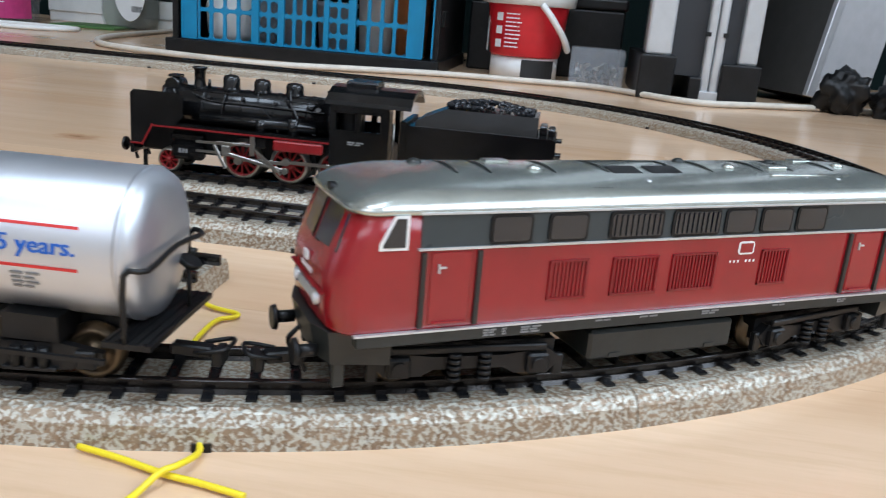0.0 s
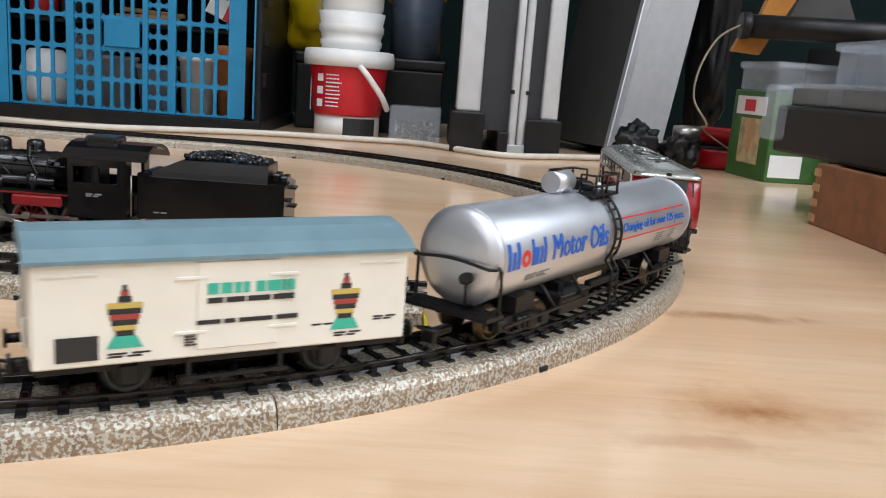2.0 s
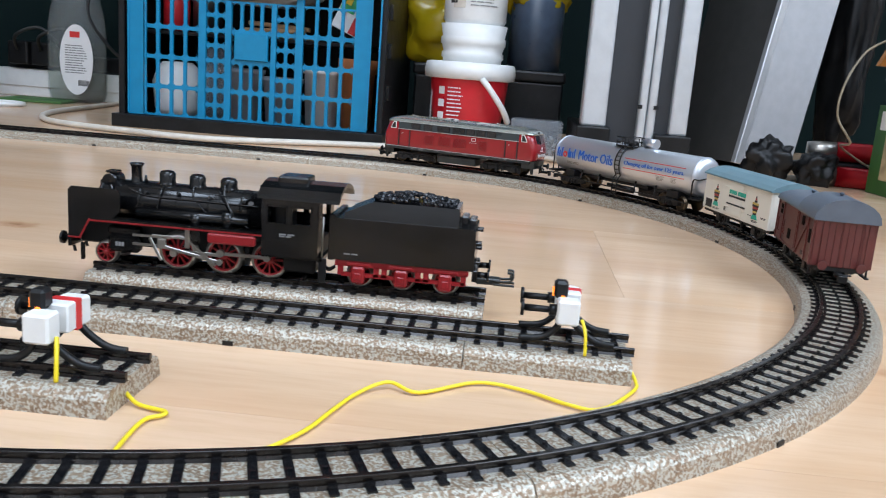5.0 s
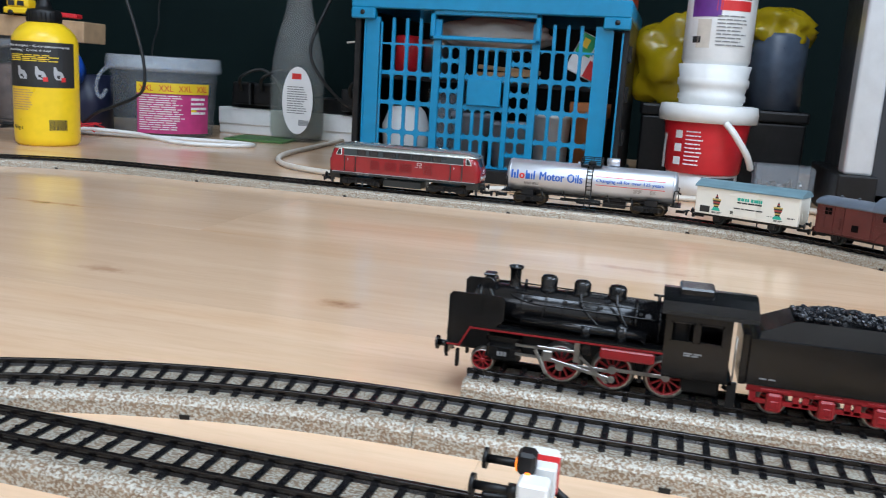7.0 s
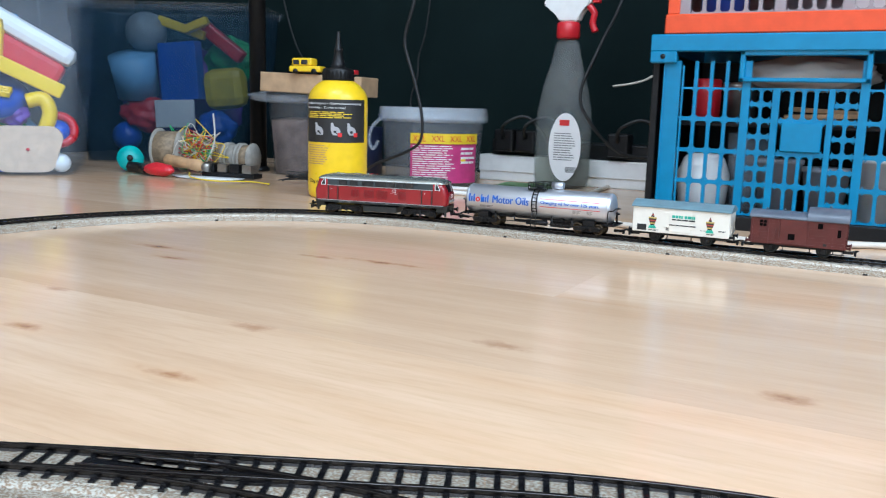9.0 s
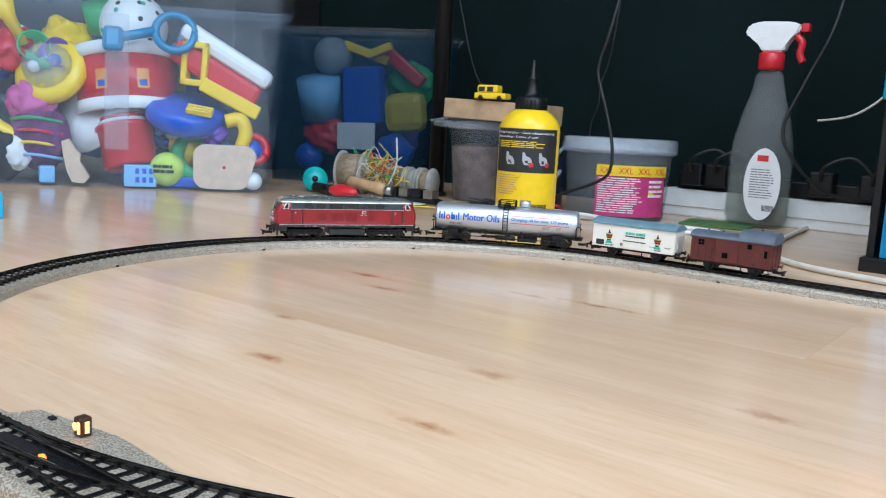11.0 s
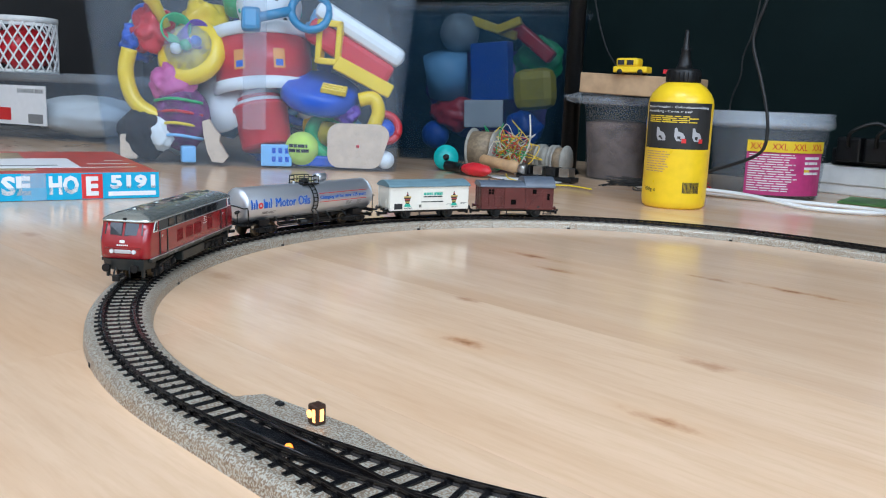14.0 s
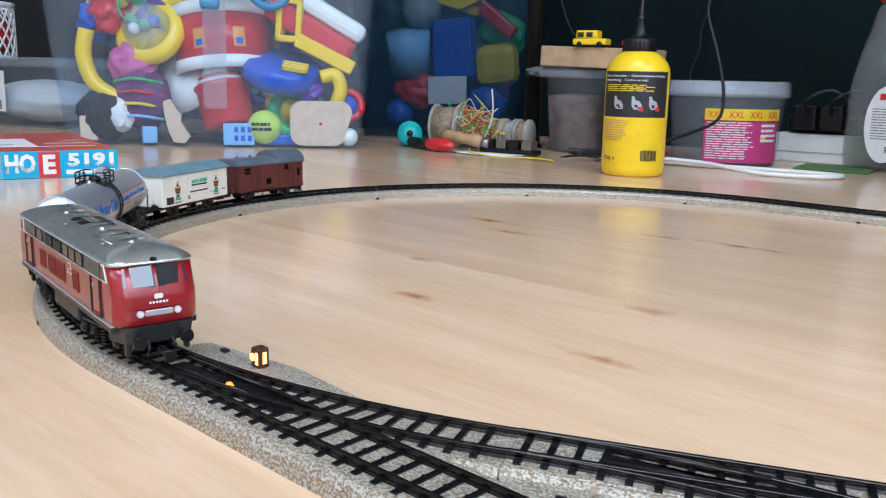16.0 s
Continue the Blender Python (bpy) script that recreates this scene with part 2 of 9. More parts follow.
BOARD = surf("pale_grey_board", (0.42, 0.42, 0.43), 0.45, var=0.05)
# dark brown; on the leaning board's side it stands for shade
BOARD_DARK = surf("dark_board_and_shade", (0.05, 0.048, 0.045), 0.5, var=0.1)
WALL = surf("dark_green_wall_paint", (0.0065, 0.0135, 0.0135), 0.8, spec=0.05, var=0.12, scale=4, grain=300, relief=0.15)
PLASTER = surf("white_wall_plaster", (0.72, 0.71, 0.68), 0.8, var=0.04, scale=3, grain=200)
CABLE_WHITE = surf("off_white_cable", (0.62, 0.56, 0.48), 0.45, var=0.08)
WIRE_YELLOW = surf("yellow_wire_sleeve", (0.85, 0.66, 0.02), 0.4, var=0.05)
RUBBER = surf("black_cable_rubber", (0.012, 0.012, 0.012), 0.5, var=0.1)
CARDBOARD = surf("printed_card", (0.55, 0.08, 0.06), 0.35, var=0.1)
CYAN_CARD = surf("cyan_printed_card", (0.0, 0.38, 0.62), 0.3, var=0.04)
CLEAR = clear("clear_plastic", (0.80, 0.86, 0.92), 0.12, 0.20)
MILKY = clear("milky_plastic", (0.80, 0.84, 0.88), 0.12, 0.06)
FROSTED = clear("frosted_thick_plastic", (0.84, 0.89, 0.94), 0.12, 0.19)
CLEAR_BOTTLE = clear("frosted_bottle_plastic", (0.82, 0.86, 0.86), 0.1, 0.06)
LIQUID = clear("pale_cleaning_liquid", (0.74, 0.78, 0.68), 0.1, 0.07)
LAMP_WARM = glow("lit_lantern", (1.0, 0.46, 0.13), 1.8)
GLOW_ORANGE = glow("lit_orange", (1.0, 0.22, 0.02), 1.4)

# ---- mesh helpers ----
def tf(vs, m):
    if m is not None:
        for v in vs:
            v.co = m @ v.co
    return vs


def box(bm, lo, hi, bevel=0.0, m=None):
    vs = [bm.verts.new((x, y, z)) for z in (lo[2], hi[2]) for x, y in ((lo[0], lo[1]), (hi[0], lo[1]), (hi[0], hi[1]), (lo[0], hi[1]))]
    fs = [bm.faces.new([vs[i] for i in f]) for f in ((3, 2, 1, 0), (4, 5, 6, 7), (0, 1, 5, 4), (1, 2, 6, 5), (2, 3, 7, 6), (3, 0, 4, 7))]
    tf(vs, m)
    if bevel:
        es = list({e for f in fs for e in f.edges})
        bmesh.ops.bevel(bm, geom=es, offset=bevel, segments=1 if bevel < 0.002 else 2, affect="EDGES", profile=0.5)


def block(bm, c, size, bevel=0.0, m=None):
    box(bm, [a - b / 2 for a, b in zip(c, size)], [a + b / 2 for a, b in zip(c, size)], bevel, m)


def lathe(bm, profile, seg=24, m=None, closed=True):
    """A turned form round z: profile of (radius, z)."""
    rings = []
    for r, z in profile:
        if r < 1e-6:
            rings.append([bm.verts.new((0, 0, z))])
        else:
            rings.append([bm.verts.new((r * math.cos(2 * math.pi * k / seg), r * math.sin(2 * math.pi * k / seg), z)) for k in range(seg)])
    for a, b in zip(rings, rings[1:]):
        for k in range(seg):
            q = [a[k % len(a)], a[(k + 1) % len(a)], b[(k + 1) % len(b)], b[k % len(b)]]
            q = list(dict.fromkeys(q))
            if len(q) > 2:
                f = bm.faces.new(q)
                f.smooth = True
    if closed:
        for ring, flip in ((rings[0], True), (rings[-1], False)):
            if len(ring) > 2:
                bm.faces.new(ring[::-1] if flip else ring)
    tf([v for r in rings for v in r], m)


def rod(bm, p, q, r, r2=None, seg=10):
    """A straight round bar from p to q."""
    p, q = Vector(p), Vector(q)
    m = Matrix.Translation(p) @ (q - p).to_track_quat("Z", "Y").to_matrix().to_4x4()
    lathe(bm, ((r, 0), (r if r2 is None else r2, (q - p).length)), seg, m)


def smooth_line(pts, n=6):
    pts = [Vector(p) for p in pts]
    out = []
    for i in range(len(pts) - 1):
        a, b, c, d = pts[max(i - 1, 0)], pts[i], pts[i + 1], pts[min(i + 2, len(pts) - 1)]
        for k in range(n):
            t = k / n
            out.append(0.5 * ((2 * b) + (c - a) * t + (2 * a - 5 * b + 4 * c - d) * t * t + (3 * b - a - 3 * c + d) * t ** 3))
    return out + [pts[-1]]


def tube(bm, pts, r, seg=8, n=6):
    """A bent round cord through points."""
    line = smooth_line(pts, n) if n else [Vector(p) for p in pts]
    rings, side = [], None
    for i, p in enumerate(line):
        d = (line[min(i + 1, len(line) - 1)] - line[max(i - 1, 0)]).normalized()
        if side is None:
            side = d.cross(Vector((0, 0, 1)) if abs(d.z) < 0.9 else Vector((1, 0, 0))).normalized()
        side = (side - d * side.dot(d)).normalized()
        up = d.cross(side)
        rings.append([bm.verts.new(p + r * (math.cos(a) * side + math.sin(a) * up)) for a in (2 * math.pi * k / seg for k in range(seg))])
    for a, b in zip(rings, rings[1:]):
        for k in range(seg):
            bm.faces.new((a[k], a[(k + 1) % seg], b[(k + 1) % seg], b[k])).smooth = True
    bm.faces.new(rings[0][::-1])
    bm.faces.new(rings[-1])


def prism(bm, poly, z0, z1, m=None):
    """A straight prism over a plan outline."""
    lo = [bm.verts.new((x, y, z0)) for x, y in poly]
    hi = [bm.verts.new((x, y, z1)) for x, y in poly]
    bm.faces.new(lo[::-1])
    bm.faces.new(hi)
    n = len(poly)
    for i in range(n):
        bm.faces.new((lo[i], lo[(i + 1) % n], hi[(i + 1) % n], hi[i]))
    tf(lo + hi, m)


def stack(bm, rings, m=None, smooth=True, cap=True):
    """Joins rings of equally many points, one above another."""
    vs = [[bm.verts.new(p) for p in ring] for ring in rings]
    n = len(rings[0])
    for a, b in zip(vs, vs[1:]):
        for i in range(n):
            bm.faces.new((a[i], a[(i + 1) % n], b[(i + 1) % n], b[i])).smooth = smooth
    if cap:
        bm.faces.new(vs[0][::-1])
        bm.faces.new(vs[-1])
    tf([v for r in vs for v in r], m)


def rounded(w, d, r, n=4):
    """A rounded rectangle, centred, as plan points."""
    out = []
    for cx, cy, a0 in ((w / 2 - r, d / 2 - r, 0), (-w / 2 + r, d / 2 - r, 90), (-w / 2 + r, -d / 2 + r, 180), (w / 2 - r, -d / 2 + r, 270)):
        for k in range(n + 1):
            a = radians(a0 + 90 * k / n)
            out.append((cx + r * math.cos(a), cy + r * math.sin(a)))
    return out


SIDE = Matrix.Rotation(radians(90), 4, "X")       # a plan's y becomes height, its z runs towards -y


def mesh_of(name, bm, material):
    bmesh.ops.recalc_face_normals(bm, faces=bm.faces[:])
    me = bpy.data.meshes.new(name)
    bm.to_mesh(me)
    bm.free()
    me.materials.append(material)
    return me


def part(name, bm, material, parent=None, label="", m=None):
    """Links a bmesh as one mesh object under a thing or a part."""
    ob = new(name, bm if isinstance(bm, bpy.types.Mesh) else mesh_of(name, bm, material))
    if parent:
        ob.parent = parent
    if m is not None:
        ob.matrix_basis = m
    return tagged(ob, label)


def thing(name, label, category, m=None, group="", kind=""):
    ob = new(name)
    ob.empty_display_size = 0.02
    if m is not None:
        ob.matrix_basis = m
    return tagged(ob, label, category, group, kind)


def made(fn, *args, **kw):
    bm = bmesh.new()
    fn(bm, *args, **kw)
    return bm


def text_mesh(body, size, depth=0.0002, align="LEFT", bold=0.0):
    """Letters as a bmesh in the xz plane, facing -y."""
    cu = bpy.data.curves.new("letters", "FONT")
    cu.body, cu.size, cu.extrude, cu.resolution_u, cu.align_x, cu.offset = body, size, depth, 2, align, size * bold
    ob = bpy.data.objects.new("letters", cu)
    scene.collection.objects.link(ob)
    me = bpy.data.meshes.new_from_object(ob.evaluated_get(bpy.context.evaluated_depsgraph_get()))
    bpy.data.objects.remove(ob)
    bpy.data.curves.remove(cu)
    bm = bmesh.new()
    bm.from_mesh(me)
    bpy.data.meshes.remove(me)
    for v in bm.verts:
        v.co = SIDE @ v.co
    return bm


def stretch_to(bm, x0, x1, z0, z1):
    """Fits flat letters into a field."""
    xs, zs = [v.co.x for v in bm.verts], [v.co.z for v in bm.verts]
    ax, az = (x1 - x0) / (max(xs) - min(xs)), (z1 - z0) / (max(zs) - min(zs))
    lx, lz = min(xs), min(zs)
    for v in bm.verts:
        v.co.x, v.co.z = x0 + (v.co.x - lx) * ax, z0 + (v.co.z - lz) * az
    return bm

# ---- the room ----
FLOOR = floor_wood()
x0, x1, y0, y1, RH = ROOM


def plain_wall(name, lo, hi, material, label):
    return tagged(part(name, made(box, lo, hi), material), label, "wall", kind="structure")


floor = tagged(part("floor", made(box, (x0, y0, -0.05), (x1, y1, -0.004)), BOARD_DARK), "pale beech laminate floor with dark knots and a satin gloss", "floor", kind="structure")
plain_wall("wall_north", (x0, y1, -0.05), (x1, y1 + 0.1, RH), WALL, "dark green painted wall behind the boxes")
plain_wall("wall_west", (x0 - 0.1, y0, -0.05), (x0, y1, RH), PLASTER, "pale plastered side wall")


def wall_with_opening(name, along, fixed, out, a0, a1, w0, w1, s0, s1, label):
    """A wall with one window opening through it."""
    bm = bmesh.new()
    for lo, hi, zl, zh in ((a0, w0, -0.05, RH), (w1, a1, -0.05, RH), (w0, w1, -0.05, s0), (w0, w1, s1, RH)):
        if along == "x":
            box(bm, (lo, fixed - out, zl), (hi, fixed, zh))
        else:
            box(bm, (fixed - out, lo, zl), (fixed, hi, zh))
    return tagged(part(name, bm, PLASTER), label, "wall", kind="structure")


wall_with_opening("wall_south", "x", y0, 0.1, x0, x1, -1.8, 0.6, 1.0, 2.3, "pale plastered wall with a window opening")
wall_with_opening("wall_east", "y", x1 + 0.1, 0.1, y0, y1, -1.85, 0.35, 1.0, 2.3, "pale plastered side wall with a window opening")
top = bmesh.new()
SKY = (-0.75, 0.85, -1.5, -0.4)
for a0, a1, b0, b1 in ((x0, SKY[0], y0, y1), (SKY[1], x1, y0, y1), (SKY[0], SKY[1], y0, SKY[2]), (SKY[0], SKY[1], SKY[3], y1)):
    box(top, (a0, b0, RH), (a1, b1, RH + 0.1))
tagged(part("ceiling", top, PLASTER), "white ceiling with a skylight opening", "ceiling", kind="structure")


def window(name, m, w, h):
    win = thing(name, "white framed window letting in overcast daylight", "window", m, kind="structure")
    bm = bmesh.new()
    for lo, hi in (((-w / 2, 0), (w / 2, 0.06)), ((-w / 2, h - 0.06), (w / 2, h)), ((-w / 2, 0), (-w / 2 + 0.06, h)), ((w / 2 - 0.06, 0), (w / 2, h)), ((-0.03, 0), (0.03, h))):
        box(bm, (lo[0], -0.09, lo[1]), (hi[0], -0.05, hi[1]))
    part("window_frame", bm, WHITE, win)


window("window_1", pose(-0.6, y0, 1.0), 2.4, 1.3)
window("window_2", pose(x1, -0.75, 1.0, 0, 0, 90), 2.2, 1.3)

# laminate boards, long side along the room
PLANK_W, PLANK_L = 0.19, 1.28
plank_mesh = mesh_of("plank", made(box, (0, 0, -0.008), (PLANK_L - 0.00012, PLANK_W - 0.00012, 0)), FLOOR)
row = 0
y = y0
while y < y1:
    x = x0 - PLANK_L * (0.0, 0.42, 0.71, 0.18)[row % 4]
    while x < x1:
        a, b = max(x, x0), min(x + PLANK_L, x1)
        if b - a > PLANK_L - 0.001:
            part("plank", plank_mesh, None, floor, m=pose(x, y + 0.023, 0))
        elif b - a > 0.01:
            part("plank", made(box, (0, 0, -0.008), (b - a - 0.00012, PLANK_W - 0.00012, 0)), FLOOR, floor, m=pose(a, y + 0.023, 0))
        x += PLANK_L
    y += PLANK_W
    row += 1

# ---- model railway track: tin roadbed, rails, sleepers with spikes ----
BED = ((-0.0195, 0), (-0.0187, 0.0052), (-0.0172, 0.0074), (-0.0155, 0.0082), (0.0155, 0.0082), (0.0172, 0.0074), (0.0187, 0.0052), (0.0195, 0))
RAIL_Z, GAUGE = 0.0113, 0.0087
RAIL_SHAPE = ((-0.0012, 0.0082), (-0.0004, 0.0091), (-0.0009, 0.0104), (-0.0009, 0.0111), (-0.0007, 0.0113), (0.0007, 0.0113), (0.0009, 0.0111), (0.0009, 0.0104), (0.0004, 0.0091), (0.0012, 0.0082))


def line_points(length, radius=0.0, hand=1, n=12):
    """Points and headings of a section that starts at the origin along +x."""
    out = []
    for k in range(n + 1):
        s = length * k / n
        if radius:
            a = s / radius
            out.append((radius * math.sin(a), hand * radius * (1 - math.cos(a)), hand * a))
        else:
            out.append((s, 0.0, 0.0))
    return out


def sweep(bm, line, shape, off=0.0, dz=0.0):
    rings = [[(x - (off + p) * math.sin(a), y + (off + p) * math.cos(a), z + dz) for p, z in shape] for x, y, a in line]
    stack(bm, rings, smooth=False)


def sleeper_bm(half_a=0.0132, half_b=0.0132):
    bm = bmesh.new()
    box(bm, (-0.0013, -half_a, 0.0078), (0.0013, half_b, 0.0088))
    for s in (-1, 1):
        for o in (-0.0019, 0.0019):
            block(bm, (0, s * GAUGE + o, 0.0093), (0.0022, 0.0013, 0.0012))
    block(bm, (0, 0, 0.0091), (0.0012, 0.0012, 0.0012))
    return bm


SLEEPER_MESH = mesh_of("sleeper", sleeper_bm(), SLEEPER)
PITCH = 0.0090


def sleepers(parent, length, radius=0.0, hand=1):
    n = int(round(length / PITCH))
    for k in range(n):
        x, y, a = line_points(length * (k + 0.5) / n, radius, hand, 1)[-1]
        part("sleeper", SLEEPER_MESH, None, parent, m=pose(x, y, 0, 0, 0, math.degrees(a)))


def section(length, radius=0.0, hand=1, label="", group="oval track"):
    """One track section of printed tin."""
    t = thing("track_section", label, "track", group=group)
    line = line_points(length, radius, hand, 14 if radius else 2)
    ends = line_points(length - 0.0004, radius, hand, 14 if radius else 2)
    part("roadbed", made(sweep, ends, BED), BALLAST, t)
    for s in (-1, 1):
        part("rail", made(sweep, line, RAIL_SHAPE, s * GAUGE), RAIL, t)
    sleepers(t, length, radius, hand)
    x, y, a = line_points(length / 2, radius, hand, 1)[-1]
    for s in (-1, 1):
        bm = bmesh.new()
        block(bm, (0, s * 0.0192, 0.0009), (0.004, 0.0012, 0.0018), 0, pose(x, y, 0, 0, 0, math.degrees(a)))
        part("wire_slot", bm, BLACK, t)
    return t


R1, R2, A2 = 0.36, 0.4375, radians(24.2833)
LOOP_X = -0.54                       # the left circle's centre; the right one is the origin
curve_label = "curved section of printed tin model track on the floor"
straight_label = "straight section of printed tin model track on the floor"
first = section(R1 * radians(30), R1, 1, curve_label)
first.matrix_basis = pose(0, -R1, 0)
for k in range(1, 12):
    a = radians(-90 + 30 * k)
    cx = 0 if k < 6 else LOOP_X
    copy_thing(first, pose(cx + R1 * math.cos(a), R1 * math.sin(a), 0, 0, 0, 30 * k))
straight = section(0.18, label=straight_label)
straight.matrix_basis = pose(0, R1, 0, 0, 0, 180)
for k in (1, 2):
    copy_thing(straight, pose(-0.18 * k, R1, 0, 0, 0, 180))
for k in (1, 2):
    copy_thing(straight, pose(-0.18 * k, -R1, 0))


def turnout(hand, m, lantern_on):
    """A turnout: a straight line and a branch that leaves to one hand."""
    t = thing("turnout", "tin model track turnout with black switch blades and a lit lantern" if lantern_on else "tin model track turnout with black switch blades", "turnout", m, "sidings")
    main, side = line_points(0.1796, n=2), line_points(R2 * A2 - 0.0004, R2, hand, 12)
    part("roadbed", made(sweep, main, BED), BALLAST, t)
    part("branch_roadbed", made(sweep, side, BED, 0, -0.0003), BALLAST, t)
    for s in (-1, 1):
        part("rail", made(sweep, line_points(0.18, n=2), RAIL_SHAPE, s * GAUGE), RAIL, t)
        part("branch_rail", made(sweep, line_points(R2 * A2, R2, hand, 12), RAIL_SHAPE, s * GAUGE, -0.0002), RAIL, t)
    for k in range(20):
        x, y, a = line_points(0.18 * (k + 0.5) / 20, R2, hand, 1)[-1]
        if abs(y) < 0.022:
            b = made(box, (x - 0.0013, -0.0132 + min(0, y), 0.0078), (x + 0.0013, 0.0132 + max(0, y), 0.0089))
            for off in (-GAUGE, GAUGE, y - GAUGE, y + GAUGE):
                block(b, (x, off + 0.0019, 0.0094), (0.0022, 0.0013, 0.0012))
                block(b, (x, off - 0.0019, 0.0094), (0.0022, 0.0013, 0.0012))
            part("sleeper", b, SLEEPER, t)
        else:
            part("sleeper", SLEEPER_MESH, None, t, m=pose(0.18 * (k + 0.5) / 20, 0, 0))
            part("sleeper", SLEEPER_MESH, None, t, m=pose(x, y, 0, 0, 0, math.degrees(a)))
    bm = bmesh.new()
    prism(bm, [(0.030, -0.0032), (0.100, -0.0020), (0.112, hand * 0.0085), (0.096, hand * 0.0105), (0.030, 0.0034)], 0.0083, 0.0095)
    part("frog_plate", bm, SLEEPER, t, "black switch plate between the rails")
    for s in (-1, 1):
        b = bmesh.new()
        rod(b, (0.03, s * 0.0058, 0.0106), (0.082, s * 0.0045 + hand * 0.004, 0.0106), 0.0008, seg=6)
        part("switch_blade", b, RAIL, t)
    bm = bmesh.new()
    prism(bm, [(0.0, hand * 0.0185), (0.006, hand * 0.031), (0.062, hand * 0.0385), (0.112, hand * 0.034), (0.112, hand * 0.0185)], 0.0, 0.0062)
    part("mechanism_cover", bm, BALLAST, t, "tin cover of the switch mechanism beside the track")
    b = made(block, (0.022, hand * 0.0285, 0.0068), (0.004, 0.003, 0.0016), 0.0004)
    part("manual_lever", b, BLACK, t)
    if lantern_on:
        lan = part("lantern", made(block, (0.05, hand * 0.028, 0.0108), (0.0058, 0.0058, 0.0088), 0.0006), surf("brown_lantern_shell", (0.05, 0.022, 0.012), 0.4), t, "small brown square lantern")
        disc = made(lathe, ((0, -0.0002), (0.0018, -0.0002), (0.0018, 0.0003), (0, 0.0003)), 14, pose(0.0488, hand * 0.028 - 0.003, 0.011, 90))
        part("lens", disc, LAMP_WARM, lan, "lit orange lens")
        part("lens", made(block, (0.0531, hand * 0.028 + 0.0002, 0.0108), (0.0004, 0.0018, 0.0052)), LAMP_WARM, lan, "lit orange lens")
        part("lens", made(block, (0.0517, hand * 0.028 - 0.003, 0.0108), (0.0016, 0.0004, 0.0054)), LAMP_WARM, lan, "lit orange lens")
        # small glowing cap set in for the orange dot between the rails
        part("indicator", made(lathe, ((0.0018, 0.0085), (0.0018, 0.0105), (0.0012, 0.0116), (0, 0.012)), 12, pose(0.07, -0.0005, 0)), GLOW_ORANGE, t, "glowing orange dot between the rails")
    return t


turnout(1, pose(LOOP_X, -R1, 0), True)
bx, by = LOOP_X + R2 * math.sin(A2), -R1 + R2 * (1 - math.cos(A2))
turnout(-1, pose(bx, by, 0, 0, 0, math.degrees(A2)), False)
ux, uy = bx + 0.18 * math.cos(A2), by + 0.18 * math.sin(A2)
lead = section(R2 * A2, R2, -1, curve_label, "sidings")
lead.matrix_basis = pose(ux, uy, 0, 0, 0, math.degrees(A2))
SID_X, SID_Y = ux + R2 * math.sin(A2), uy + R2 * (1 - math.cos(A2))
low_x, low_y = bx + R2 * math.sin(A2), by + R2 * (1 - math.cos(A2))
tagged(copy_thing(straight, pose(SID_X, SID_Y, 0)), group="sidings")
tagged(copy_thing(straight, pose(low_x, low_y, 0)), group="sidings")
LOCO_Y = -0.1565
tagged(copy_thing(straight, pose(-0.011, LOCO_Y, 0)), "short straight track section carrying the black steam engine", group="sidings")


def buffer_stop(m):
    """A track end with a white lit buffer stop on bent rails."""
    t = thing("buffer_stop", "white buffer stop with red stripe and lit lamp", "buffer stop", m, "buffer stops")
    line = line_points(0.0625, n=2)
    part("roadbed", made(sweep, line, BED), BALLAST, t)
    sleepers(t, 0.0625)
    for s in (-1, 1):
        part("rail", made(sweep, line_points(0.064, n=2), RAIL_SHAPE, s * GAUGE), RAIL, t)
        b = bmesh.new()
        tube(b, [(0.020, s * GAUGE, 0.0115), (0.028, s * GAUGE, 0.0122), (0.033, s * GAUGE, 0.0155), (0.036, s * GAUGE, 0.021)], 0.0013, 8)
        tube(b, [(0.056, s * GAUGE, 0.0115), (0.049, s * GAUGE, 0.0125), (0.042, s * GAUGE, 0.017), (0.038, s * GAUGE, 0.022)], 0.0013, 8)
        part("bent_rail", b, BLACK, t)
        head = part("buffer_head", made(block, (0.0375, s * 0.0095, 0.0235), (0.0085, 0.0075, 0.0095), 0.0008), WHITE, t, "white plastic block")
        b = bmesh.new()
        rod(b, (0.0335, s * 0.0088, 0.0235), (0.021, s * 0.0088, 0.0235), 0.0013)
        rod(b, (0.021, s * 0.0088, 0.0235), (0.0198, s * 0.0088, 0.0235), 0.0032, seg=14)
        rod(b, (0.0335, s * 0.0088, 0.0235), (0.0305, s * 0.0088, 0.0235), 0.0022)
        part("buffer", b, BLACK, t)
    part("beam", made(block, (0.0385, 0.003, 0.0243), (0.0080, 0.012, 0.0093), 0.0005), WHITE, t, "white beam")
    part("stripe", made(block, (0.0385, 0.0035, 0.0243), (0.0086, 0.0032, 0.0099)), PRINT_RED, t, "red stripe")
    lamp = part("lamp", made(block, (0.0345, -0.0040, 0.0308), (0.0052, 0.0060, 0.0066), 0.0010), BLACK, t, "small black lamp housing")
    part("lens", made(block, (0.0318, -0.0040, 0.0296), (0.0008, 0.003, 0.003)), GLOW_ORANGE, lamp, "lit amber lens")
    part("lens", made(block, (0.0352, -0.0071, 0.0284), (0.0014, 0.0006, 0.0008)), GLOW_ORANGE, lamp, "lit amber lens")
    b = bmesh.new()
    tube(b, [(0.043, -0.0105, 0.021), (0.0445, -0.0135, 0.0165), (0.045, -0.015, 0.0085)], 0.0007, 6)
    part("wire", b, WIRE_YELLOW, t, "yellow lamp wire")
    return t


